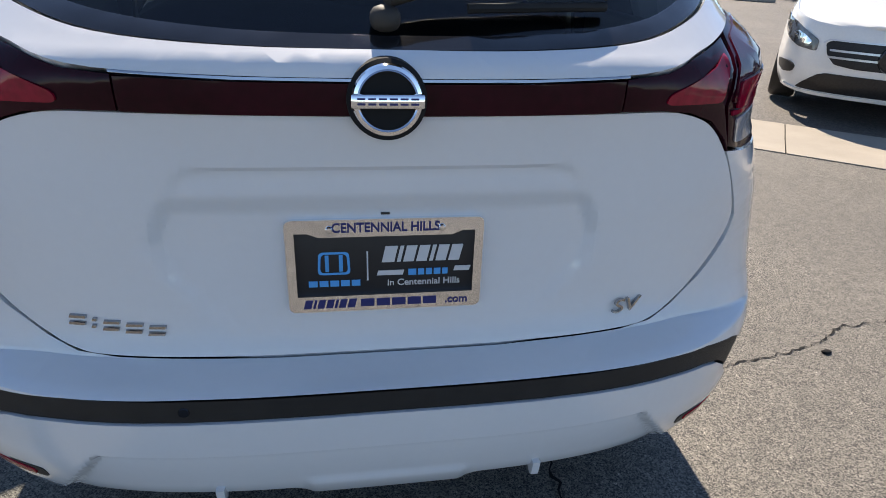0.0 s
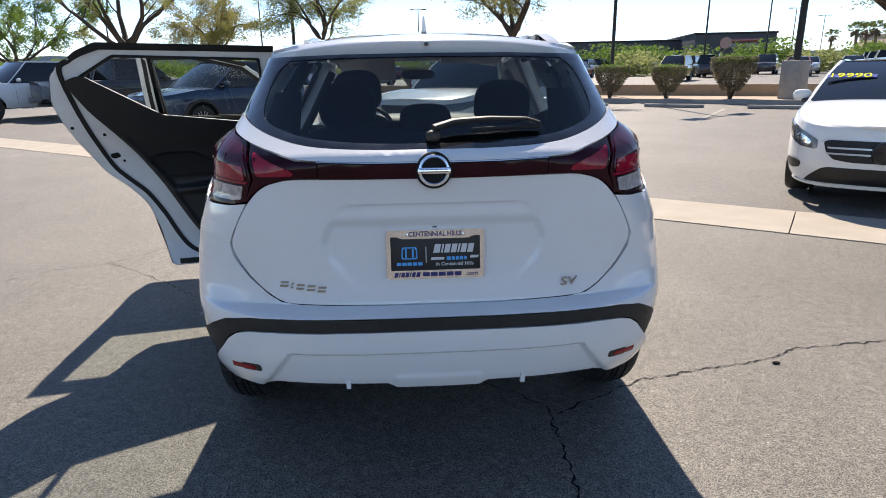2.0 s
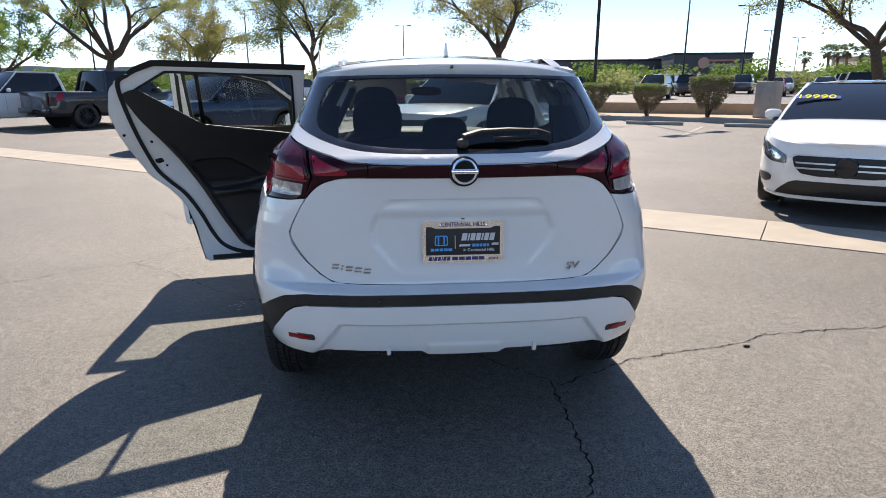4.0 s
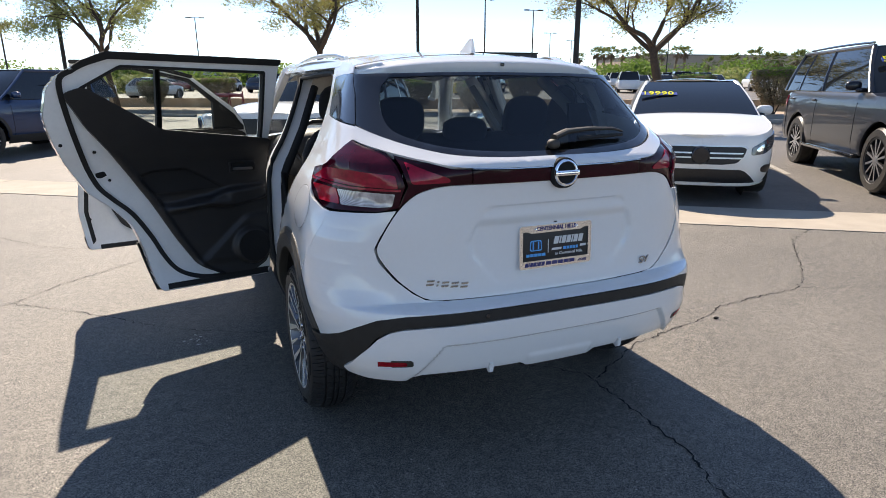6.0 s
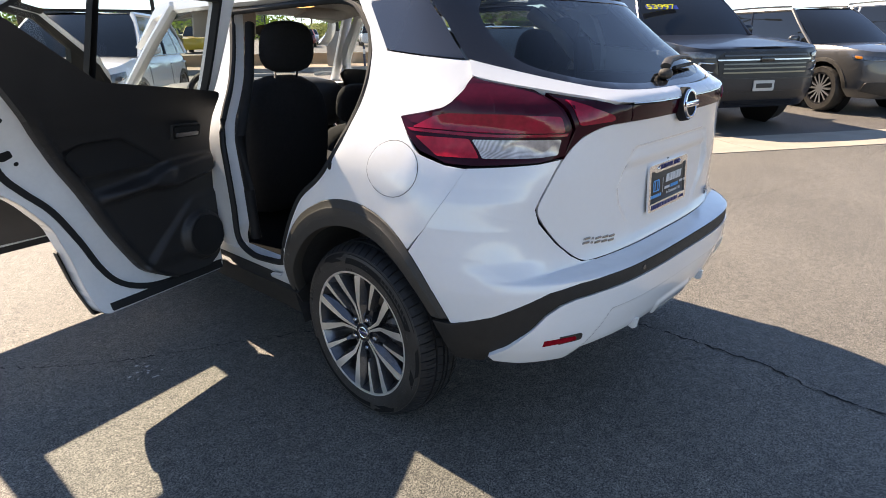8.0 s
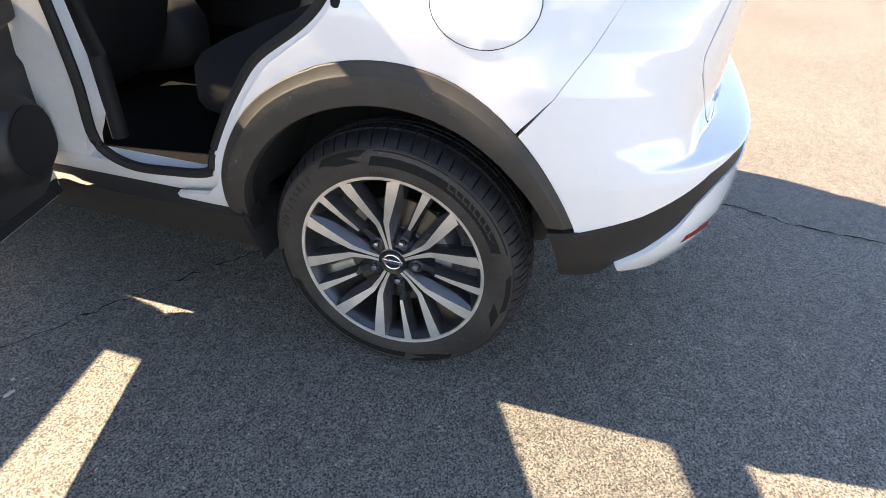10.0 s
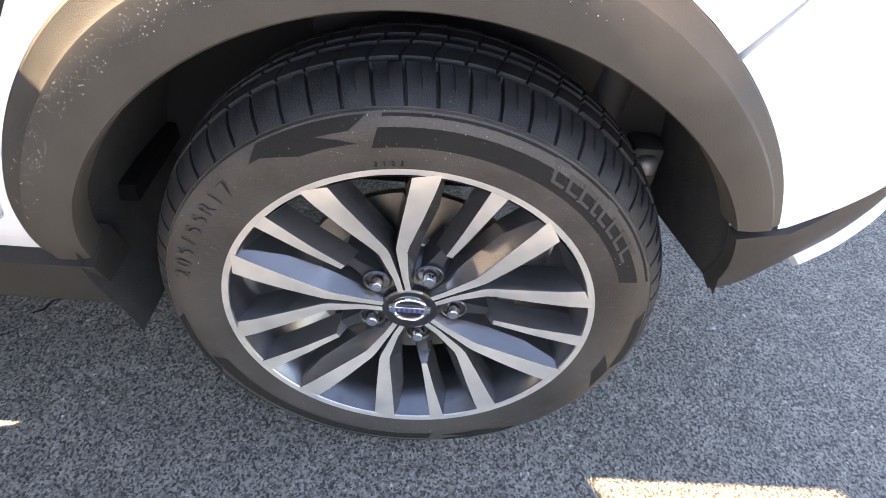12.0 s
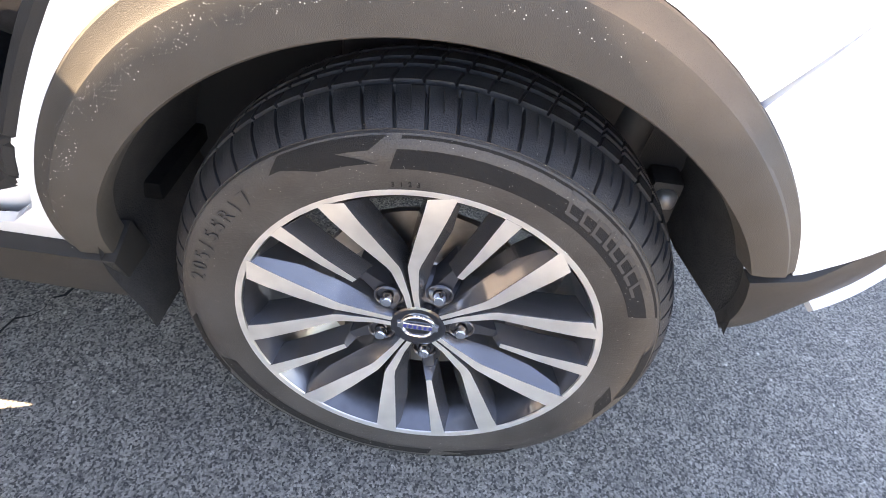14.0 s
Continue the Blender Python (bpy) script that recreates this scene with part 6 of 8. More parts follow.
def grid_mesh(rows):
    bm = bmesh.new()
    g = [[bm.verts.new(p) for p in row] for row in rows]
    for A, B in zip(g, g[1:]):
        for j in range(len(A) - 1):
            bm.faces.new((A[j], A[j + 1], B[j + 1], B[j]))
    bmesh.ops.recalc_face_normals(bm, faces=bm.faces[:])
    return bm


def vehicle(name, label, paint_m, L, W, H, wb, ro, belt, hood, nose, cowl, top, rear_top, rear_base, r, category="car", zb=0.22, n=4.2, roof_m=None, bed=False, detail=True, wheel_m=None, spokes=5, rails=False, clad=False, tint=None):
    fo = L - wb - ro
    w = W / 2
    zs = [zb, zb + 0.12, zb + 0.30, belt - 0.28, belt - 0.12, belt - 0.03, belt, belt + 0.12]
    ws = [w * .90, w * .965, w, w, w * .985, w * .95, w * .92, w * .88]
    rs = [ro * .90, ro * .97, ro, ro * .97, ro * .95, ro * .93, ro * .90, ro * .85]
    fs = [fo * .93, fo * .98, fo, fo * .985, fo * .95, fo * .88, fo * .82, fo * .6]
    B = Skin(zs, ws, rs, fs, 0.0, wb, n)
    root = tagged(empty(name), label, category)
    top_z = lambda y: belt + (hood - belt) * ss((y - cowl) / 0.25) - (hood - nose) * ss((y - cowl - 0.1) / (wb + fo - cowl - 0.1)) ** 1.6 if y > cowl else belt
    ra = r + 0.075
    for sd in (-1, 1):
        up = [(0.0, belt - 0.01), B.rear(sd * w * 0.6, belt - 0.005)] + [B.side(y, top_z(y), sd) for y in np.linspace(-ro * 0.3, cowl, 6)]
        up += [B.side(y, top_z(y), sd) for y in np.linspace(cowl + 0.15, wb, 5)]
        up += [(sd * u, top_z(min(B.pos(u, belt).y, wb + fo * 0.95)) - 0.004) for u in np.linspace(2.10, 2.86, 9)] + [(sd * 3.0, nose)]
        dn = [(sd * 3.0, zb), B.front(sd * w * 0.6, zb), B.side(wb + min(fo * 0.75, ra + 0.04), zb + 0.02, sd)]
        dn += [B.side(y, z, sd) for y, z in arc(wb, r, ra, ra, 0, 180, 16) if z > zb + 0.02]
        dn += [B.side(y, z, sd) for y, z in arc(0, r, ra, ra, 0, 180, 16) if z > zb + 0.02]
        dn += [B.rear(sd * w * 0.7, zb + 0.06), (0.0, zb + 0.08)]
        loop = up + dn
        part("body_side", B.panel([loop], thick=0.03 if detail else 0, du=0.12 if detail else 0.3, dz=0.08 if detail else 0.2, bevel=0.006 if detail else 0), paint_m, root, "")
    # bonnet
    us = [B.side(y, top_z(y), 1)[0] for y in np.linspace(cowl, wb, 6)] + list(np.linspace(2.06, 2.86, 9))
    rows = []
    for u in us:
        y = B.pos(u, belt).y
        z = top_z(min(y, wb + fo * 0.95))
        p = B.pos(u, z)
        rows.append([Vector((p.x * t, p.y + 0.02 * (1 - t * t) * (u > 2), z + 0.035 * (1 - abs(t) ** 3) - 0.012)) for t in np.linspace(-1, 1, 13)])
    p = B.pos(2.999, nose)
    rows.append([Vector((rows[-1][i].x * 0.98, p.y - 0.01 - 0.03 * t * t, nose - 0.004)) for i, t in enumerate(np.linspace(-1, 1, 13))])
    part("bonnet", grid_mesh(rows), paint_m, root, "")
    # glasshouse
    xb, xr = w * 0.90, w * 0.70
    rt = H - 0.03
    fr = [[Vector((xb * t * (1 - q) + xr * t * q, (cowl + 0.10 - 0.16 * t * t) * (1 - q) + (top + 0.05 - 0.07 * t * t) * q, (belt + (hood - belt) * 0.5 + 0.01) * (1 - q) + rt * q + 0.03 * math.sin(math.pi * q))) for t in np.linspace(-1, 1, 13)] for q in np.linspace(0, 1, 6)]
    part("windscreen", grid_mesh(fr), M_carglass, root, "dark windscreen")
    rb = rear_base
    re_ = [[Vector((xb * t * (1 - q) + xr * t * q, (rb - 0.06 + 0.10 * t * t) * (1 - q) + (rear_top - 0.04 + 0.05 * t * t) * q, belt * (1 - q) + rt * q + 0.03 * math.sin(math.pi * q))) for t in np.linspace(-1, 1, 13)] for q in np.linspace(0, 1, 6)]
    part("rear_window", grid_mesh(re_), M_carglass, root, "dark rear window")
    for sd in (-1, 1):
        rows = [[Vector((sd * ((xb + 0.012) * (1 - q) + xr * q + 0.02 * math.sin(math.pi * q)), (rb + (cowl - 0.06 - rb) * t) * (1 - q) + (rear_top + (top - 0.02 - rear_top) * t) * q, belt * (1 - q) + rt * q)) for t in np.linspace(0, 1, 13)] for q in np.linspace(0, 1, 6)]
        part("side_glass", grid_mesh(rows), M_carglass, root, "dark side glass")
        P = lambda t, q, o=0.008: Vector((sd * ((xb + 0.012) * (1 - q) + xr * q + 0.02 * math.sin(math.pi * q) + o), (rb + (cowl - 0.06 - rb) * t) * (1 - q) + (rear_top + (top - 0.02 - rear_top) * t) * q, belt * (1 - q) + rt * q))
        for t, rad, mt in ((1.0, 0.035, paint_m), (0.52, 0.028, M_black), (0.20, 0.03, M_black if L > 4.9 else paint_m), (0.0, 0.05, paint_m)):
            if not detail and t in (0.52, 0.20):
                continue
            part("pillar", tube([P(t, q, 0.0) for q in (0, 0.33, 0.66, 1)], rad, 6, squash=0.5), mt, root)
        part("roof_edge", tube([P(t, 1, 0.0) for t in np.linspace(0, 1, 8)], 0.032, 6), roof_m or paint_m, root)
        if detail:
            part("belt_trim", tube([P(t, 0, 0.012) for t in np.linspace(0, 1, 8)], 0.010, 6), M_black if tint is None else M_chrome, root)
            mb = part("mirror", soft_box(0.20, 0.11, 0.13, 3, 8, m=Matrix.Translation((sd * (w + 0.03), cowl - 0.34, belt + 0.09))), tint or paint_m, root, "wing mirror")
            part("mirror_stalk", soft_box(0.16, 0.06, 0.06, 3, 6, m=Matrix.Translation((sd * (w - 0.05), cowl - 0.27, belt + 0.03))), M_black, mb)
            for yh in ((cowl + rb) * 0.5 - 0.05, rb + (cowl - rb) * 0.20):
                part("handle", soft_box(0.03, 0.20, 0.035, 3, 6, m=Matrix.Translation((sd * (w * 0.99 + 0.012), yh, belt - 0.13))), paint_m, root, "door handle")
            for yd in (cowl - 0.22, (cowl + rb) * 0.5 + 0.06, rb + (cowl - rb) * 0.13):
                lo_z = zb + 0.16
                if abs(yd) < ra + 0.02:
                    lo_z = r + math.sqrt(max(0.0, (ra + 0.03) ** 2 - yd * yd))
                part("door_gap", tube([B.pos(*B.side(yd, z, sd), 0.0012) for z in np.linspace(lo_z, belt - 0.02, 7)], 0.0035, 5), M_under, root)
        if rails:
            part("roof_rail", tube([P(t, 1, -0.04) + Vector((0, 0, 0.05 + 0.02 * math.sin(math.pi * t))) for t in np.linspace(0.05, 0.95, 8)], 0.018, 6), M_black, root)
    rows = [[Vector((xr * 1.0 * t, y - (0.06 * t * t if i == 0 else 0), H - 0.03 + 0.045 * (1 - t * t) * (1 - 0.6 * abs(q * 2 - 1) ** 3))) for t in np.linspace(-1, 1, 11)] for i, (q, y) in enumerate(zip(np.linspace(0, 1, 9), np.linspace(top + 0.05, rear_top - 0.04, 9)))]
    part("roof", grid_mesh(rows), roof_m or paint_m, root, "")
    # deck, bed or tail
    if bed:
        part("bed_floor", box(0, (rb - ro) / 2, belt - 0.45, W * 0.82, ro + rb - 0.1, 0.06, 0.01), M_clad, root, "truck bed floor")
        for sd in (-1, 1):
            part("bed_wall", box(sd * w * 0.86, (rb - ro * 0.9) / 2, belt - 0.22, 0.10, ro * 0.93 + rb - 0.06, 0.46, 0.02), paint_m, root, "truck bed wall")
        part("tailgate", box(0, -ro * 0.93, belt - 0.27, W * 0.80, 0.08, 0.52, 0.02), paint_m, root, "truck tailgate")
        part("cab_back", box(0, rb + 0.02, belt - 0.25, W * 0.84, 0.06, 0.6, 0.02), paint_m, root)
        part("rear_bumper", box(0, -ro * 0.99, zb + 0.24, W * 0.88, 0.12, 0.20, 0.03), M_black, root, "dark rear bumper")
    else:
        rows = [[B.pos(sd_u, belt - 0.006) for sd_u in np.linspace(-0.97, 0.97, 13)], [Vector((xb * t, rb + 0.03, belt + 0.006)) for t in np.linspace(-1, 1, 13)]]
        part("rear_deck", grid_mesh(rows), paint_m, root, "")
    for sd in (-1, 1):
        tl = [B.rear(sd * w * 0.70, belt - 0.08), B.side(-ro * 0.55, belt - 0.08, sd), B.side(-ro * 0.55, belt - 0.26, sd), B.rear(sd * w * 0.74, belt - 0.24 if not bed else belt - 0.40)]
        if detail:
            part("tail_lamp", B.panel([tl], off=0.006, thick=0.008, du=0.1, dz=0.08, bevel=0), M_red, root, "red tail lamp")
        part("arch_void", lathe([(ra + 0.01, 0), (0.0001, 0.0)], 24), M_under, root).matrix_local = pose(sd * (w - 0.26), wb, r)
        part("arch_void", lathe([(ra + 0.01, 0), (0.0001, 0.0)], 24), M_under, root).matrix_local = pose(sd * (w - 0.26), 0, r)
    part("floor_pan", box(0, wb / 2, zb + 0.10, W * 0.72, wb + fo * 0.9 + ro * 0.6, 0.16, 0.02), M_under, root)
    part("cabin_fill", box(0, (cowl + rb) / 2, belt - 0.12, W * 0.80, cowl - rb - 0.2, 0.1, 0.02), M_under, root)
    wh = empty("wheel")
    simple_wheel(wh, r, r * 0.70, 0.235, wheel_m or M_wheelsil, spokes, detail)
    wh.parent = root
    wh.location = (-(w - 0.125), 0, r)
    for wx, wy, rz in ((w - 0.125, 0, 180), (-(w - 0.125), wb, 0), (w - 0.125, wb, 180)):
        c = copy_thing(wh, pose(wx, wy, r, 0, 0, rz))
        c.parent = root
    if clad and detail:
        for sd in (-1, 1):
            for cy in (0, wb):
                lp = [B.side(y, z, sd) for y, z in arc(cy, r, ra + 0.06, ra + 0.06, 5, 175, 16)] + [B.side(y, z, sd) for y, z in arc(cy, r, ra - 0.004, ra - 0.004, 176, 4, 16)]
                part("arch_trim", B.panel([lp], off=0.012, thick=0.02, du=0.12, dz=0.1, bevel=0.004), M_clad, root)
            part("sill_trim", B.panel([[B.side(ra + 0.02, zb + 0.16, sd), B.side(wb - ra - 0.02, zb + 0.16, sd), B.side(wb - ra - 0.02, zb, sd), B.side(ra + 0.02, zb, sd)]], off=0.010, thick=0.02, du=0.15, dz=0.1, bevel=0.004), M_clad, root)
    return root, B, dict(w=w, fo=fo, wb=wb)


def nose_piece(root, B, name, pts, material, off=0.006, thick=0.012, label="", rr=0.02):
    """pts on the whole nose, given for x >= 0 from the top middle round to the bottom middle, and mirrored."""
    # the front arc runs 2..3 on the right and -2..-3 on the left; unroll to one strip about the middle
    strip = lambda x, z: (math.copysign(3 - abs(B.front(x, z)[0]), x), z)
    half = [strip(x, z) for x, z in pts]
    full = rounded(half + [(-u, z) for u, z in reversed(half)], rr)
    bm = flat_fill([full], 0.05, 0.03)
    for v in bm.verts:
        t, z = v.co.x, v.co.y
        u = math.copysign(3 - abs(t), t if abs(t) > 1e-9 else 1)
        q = B.pos(u, z)
        nn = Vector((q.x / (B.W(z) + 1e-6) * 0.6, 1, 0)).normalized()
        v.co = q + nn * off
    bm.normal_update()
    if sum(fc.normal.y for fc in bm.faces) < 0:
        bmesh.ops.reverse_faces(bm, faces=bm.faces[:])
    be = [e for e in bm.edges if len(e.link_faces) == 1]
    res = bmesh.ops.extrude_edge_only(bm, edges=be)
    for v in res["geom"]:
        if isinstance(v, bmesh.types.BMVert):
            v.co.y -= thick
    return part(name, bm, material, root, label)


def lamps(root, B, pts, material=None, label="headlamp", off=0.008, name="headlamp"):
    for sd in (-1, 1):
        lp = [(B.front(sd * x, z) if y is None else B.side(y, z, sd)) for x, y, z in pts]
        part(name, B.panel([rounded(lp, 0.02)], off=off, thick=0.015, du=0.05, dz=0.04, bevel=0.003), material or M_lampglass, root, label)


def put(root, a, b, wb, facing=-1, turn=0.0):
    """Front axle at (a, b) of the car park, the nose towards the lane (-1) or away from it (1)."""
    h = AN * facing
    rot = Matrix(((h.y, h.x, 0, 0), (-h.x, h.y, 0, 0), (0, 0, 1, 0), (0, 0, 0, 1))) @ pose(0, 0, 0, 0, 0, turn)
    p = lot(a, b)
    back = rot @ Vector((0, wb, 0))
    root.matrix_world = Matrix.Translation((p.x - back.x, p.y - back.y, rise(b + (wb if facing < 0 else -wb) * 0.5))) @ rot


def price(root, text, x, z0, cowl, top, belt, H, size):
    """Yellow window-paint figures at the top of a windscreen, on a blue strip."""
    zt, zl = H - 0.03, belt + 0.02
    q = (z0 - zl) / (zt - zl)
    y = (cowl + 0.10) * (1 - q) + (top + 0.05) * q + 0.035
    lean = math.degrees(math.atan2(cowl + 0.05 - top, zt - zl))
    m = Matrix.Translation((x, y, z0 + 0.035)) @ pose(0, 0, 0, 0, 0, 180) @ pose(0, 0, 0, 90 - lean, 0, 0)
    lettering(text, size, m, M_yellow, root, "price_lettering", 0.004, 1.15, 0, "yellow painted price figures")
    bm = box(0.02, 0.0, -0.006, size * 3.2, size * 0.56, 0.004, 0.001, 1)
    for v in bm.verts:
        v.co = m @ v.co
    part("price_strip", bm, M_bluepatch, root, "blue strip behind the figures")


# white coupe-roofed saloon
sal, B, q = vehicle("saloon_car", "white four-door saloon with a dark roof and yellow price figures", P_white, 4.63, 1.75, 1.43, 2.70, 1.00, 0.93, 0.98, 0.74, 2.45, 1.42, 0.25, -0.55, 0.325, roof_m=M_black, n=3.4, wheel_m=M_wheelsil, zb=0.18)
nose_piece(sal, B, "grille", [(0, 0.650), (0.46, 0.648), (0.50, 0.625), (0.47, 0.535), (0.40, 0.462), (0.25, 0.442), (0, 0.436)], M_grille, 0.004, 0.02, "dark grille")
for zz in (0.575, 0.520):
    nose_piece(sal, B, "grille_blade", [(0, zz + 0.012), (0.46, zz + 0.008), (0.45, zz - 0.008), (0, zz - 0.010)], M_satin, 0.018, 0.02, "silver grille blade", 0.004)
nose_piece(sal, B, "grille_rim", [(0, 0.664), (0.48, 0.661), (0.522, 0.632), (0.516, 0.620), (0.47, 0.650), (0, 0.652)], M_satin, 0.008, 0.02, "thin silver grille rim", 0.003)
nose_piece(sal, B, "lower_intake", [(0, 0.395), (0.44, 0.385), (0.50, 0.365), (0.64, 0.225), (0.50, 0.222), (0, 0.215)], M_grille, 0.004, 0.02, "black lower intake", 0.012)
nose_piece(sal, B, "splitter", [(0, 0.208), (0.62, 0.214), (0.76, 0.235), (0.76, 0.212), (0.6, 0.188), (0, 0.185)], P_white, 0.018, 0.03, "white splitter lip", 0.006)
lamps(sal, B, [(0.555, None, 0.550), (0.555, None, 0.640), (0.66, None, 0.700), (0.76, None, 0.762), (0, 3.08, 0.818), (0, 3.16, 0.74), (0.80, None, 0.630), (0.70, None, 0.568)])
lamps(sal, B, [(0.600, None, 0.625), (0.66, None, 0.668), (0.73, None, 0.700), (0.76, None, 0.668), (0.70, None, 0.612), (0.62, None, 0.588)], M_chrome, "lamp reflector", 0.012, "lamp_reflector")
for sd in (-1, 1):
    pj = part("projector_lens", lathe([(0.0001, -0.024), (0.020, -0.020), (0.034, -0.006), (0.036, 0.010)], 20), M_glassc, sal, "round headlamp projector")
    pj.matrix_local = Matrix.Translation(B.pos(*B.front(sd * 0.70, 0.652), 0.016)) @ pose(0, 0, 0, 0, 0, -90)
lamps(sal, B, [(0.68, None, 0.405), (0.74, None, 0.435), (0.83, None, 0.438), (0.82, None, 0.375), (0.77, None, 0.335), (0.70, None, 0.350)], M_grille, "corner intake", 0.006, "corner_intake")
part("hood_mark", box(0, B.pos(2.999, 0.71).y - 0.015, 0.722, 0.05, 0.02, 0.028, 0.006), M_satin, sal, "small round nose mark")
bd = part("grille_badge", lathe([(0.0001, -0.03), (0.09, -0.028), (0.105, -0.012), (0.11, 0.02)], 28), M_black, sal, "black round grille badge")
bd.matrix_local = pose(0, B.pos(2.999, 0.6).y + 0.02, 0.545, 0, 0, -90)
price(sal, "19990", 0.47, 1.20, 2.45, 1.42, 0.93, 1.43, 0.15)
put(sal, 1.93, 5.78, q["wb"], -1, -4)

# large dark grey utility vehicle
suv, B, q = vehicle("large_suv", "large dark grey sport utility vehicle with price figures", P_grey, 5.35, 2.06, 1.90, 3.07, 1.27, 1.24, 1.20, 1.06, 2.52, 1.80, -0.95, -1.10, 0.41, roof_m=P_grey, n=4.6, wheel_m=M_wheelsil, spokes=6, zb=0.30, rails=True)
nose_piece(suv, B, "grille", [(0, 1.03), (0.62, 1.03), (0.70, 0.95), (0.66, 0.72), (0.55, 0.70), (0, 0.70)], M_grille, 0.006, 0.02, "black grille")
for zz in (0.985, 0.875, 0.82, 0.765):
    nose_piece(suv, B, "grille_bar", [(0, zz + 0.010), (0.62, zz + 0.010), (0.62, zz - 0.010), (0, zz - 0.010)], M_black, 0.022, 0.02, "dark grille bar", 0.004)
nose_piece(suv, B, "grille_chrome", [(0, 0.938), (0.70, 0.938), (0.70, 0.920), (0, 0.920)], M_mark_chrome, 0.024, 0.02, "dark silver grille bar", 0.004)
nose_piece(suv, B, "lower_intake", [(0, 0.52), (0.62, 0.52), (0.70, 0.44), (0.55, 0.40), (0, 0.40)], M_grille, 0.006, 0.02, "black lower intake")
nose_piece(suv, B, "skid_plate", [(0, 0.39), (0.55, 0.39), (0.50, 0.33), (0, 0.33)], M_black, 0.012, 0.03, "dark skid plate")
nose_piece(suv, B, "front_plate", [(0, 0.66), (0.155, 0.66), (0.155, 0.52), (0, 0.52)], M_platep, 0.02, 0.015, "pale dealer plate", 0.01)
nose_piece(suv, B, "front_plate_bar", [(0, 0.62), (0.12, 0.62), (0.12, 0.56), (0, 0.56)], M_plate, 0.024, 0.005, "", 0.005)
lamps(suv, B, [(0.72, None, 1.00), (0.86, None, 1.03), (0, 3.62, 1.04), (0, 3.66, 0.96), (0.86, None, 0.945), (0.73, None, 0.95)])
lamps(suv, B, [(0.74, None, 0.895), (0.90, None, 0.905), (0.91, None, 0.80), (0.76, None, 0.765), (0.74, None, 0.775), (0.885, None, 0.815), (0.885, None, 0.885), (0.74, None, 0.878)], M_mark_chrome, "silver lamp bracket", 0.012, "lamp_bracket")
lamps(suv, B, [(0.86, None, 0.74), (0.93, None, 0.76), (0.93, None, 0.56), (0.89, None, 0.52)], M_grille, "black corner vent", 0.008, "corner_vent")
lamps(suv, B, [(0, 3.55, 0.80), (0, 3.60, 0.80), (0, 3.60, 0.72), (0, 3.55, 0.72)], M_redb, "red side marker", 0.010, "side_marker")
nose_piece(suv, B, "bumper_crease", [(0, 0.685), (0.80, 0.690), (0.80, 0.672), (0, 0.668)], P_grey, 0.026, 0.02, "", 0.004)
for sd in (-1, 1):
    part("running_board", box(sd * 1.0, 1.5, 0.40, 0.18, 2.0, 0.06, 0.02), M_black, suv, "dark running board")
part("nose_badge", box(0, B.pos(2.999, 0.93).y + 0.03, 0.93, 0.20, 0.02, 0.055, 0.006), M_black, suv, "dark plain badge")
price(suv, "53997", 0.52, 1.64, 2.52, 1.80, 1.24, 1.90, 0.17)
put(suv, 5.16, 5.95, q["wb"], -1, 0)

# granite crossover
jp, B, q = vehicle("midsize_suv", "granite grey mid-size sport utility vehicle", P_gran, 4.65, 1.86, 1.68, 2.70, 1.0, 1.06, 1.06, 0.93, 2.35, 1.55, -0.60, -0.80, 0.365, n=3.4, spokes=7, clad=True, rails=True, zb=0.24)
nose_piece(jp, B, "grille", [(0, 0.86), (0.46, 0.87), (0.47, 0.74), (0, 0.72)], M_grille, 0.006, 0.02, "slotted grille")
for k in range(7):
    x0 = -0.39 + k * 0.13
    c = B.pos(*B.front(x0, 0.80))
    loop = [Vector((x0 + math.copysign(0.042 * abs(math.cos(t)) ** 0.4, math.cos(t)), c.y + 0.020 - 0.25 * abs(x0) * (0.042 * math.cos(t) if x0 > 0 else -0.042 * math.cos(t)), 0.80 + math.copysign(0.066 * abs(math.sin(t)) ** 0.4, math.sin(t)))) for t in np.linspace(0.05, 2 * math.pi + 0.05, 20, endpoint=False)]
    part("grille_slot_frame", tube(loop, 0.010, 6, True), M_satin, jp, "silver grille slot frame")
nose_piece(jp, B, "lower_intake", [(0, 0.56), (0.45, 0.56), (0.55, 0.48), (0.4, 0.42), (0, 0.42)], M_grille, 0.006, 0.02, "black lower intake")
nose_piece(jp, B, "bumper_guard", [(0, 0.42), (0.78, 0.50), (0.80, 0.36), (0.5, 0.28), (0, 0.28)], M_clad, 0.012, 0.03, "black bumper guard")
lamps(jp, B, [(0.52, None, 0.86), (0.80, None, 0.90), (0, 3.18, 0.92), (0, 3.22, 0.85), (0.78, None, 0.82), (0.54, None, 0.81)])
lamps(jp, B, [(0.83, None, 0.885), (0, 3.24, 0.90), (0, 3.26, 0.86), (0.83, None, 0.84)], M_amber, "amber marker", 0.013, "marker_lamp")
put(jp, 8.45, 6.55, q["wb"], -1, 1)

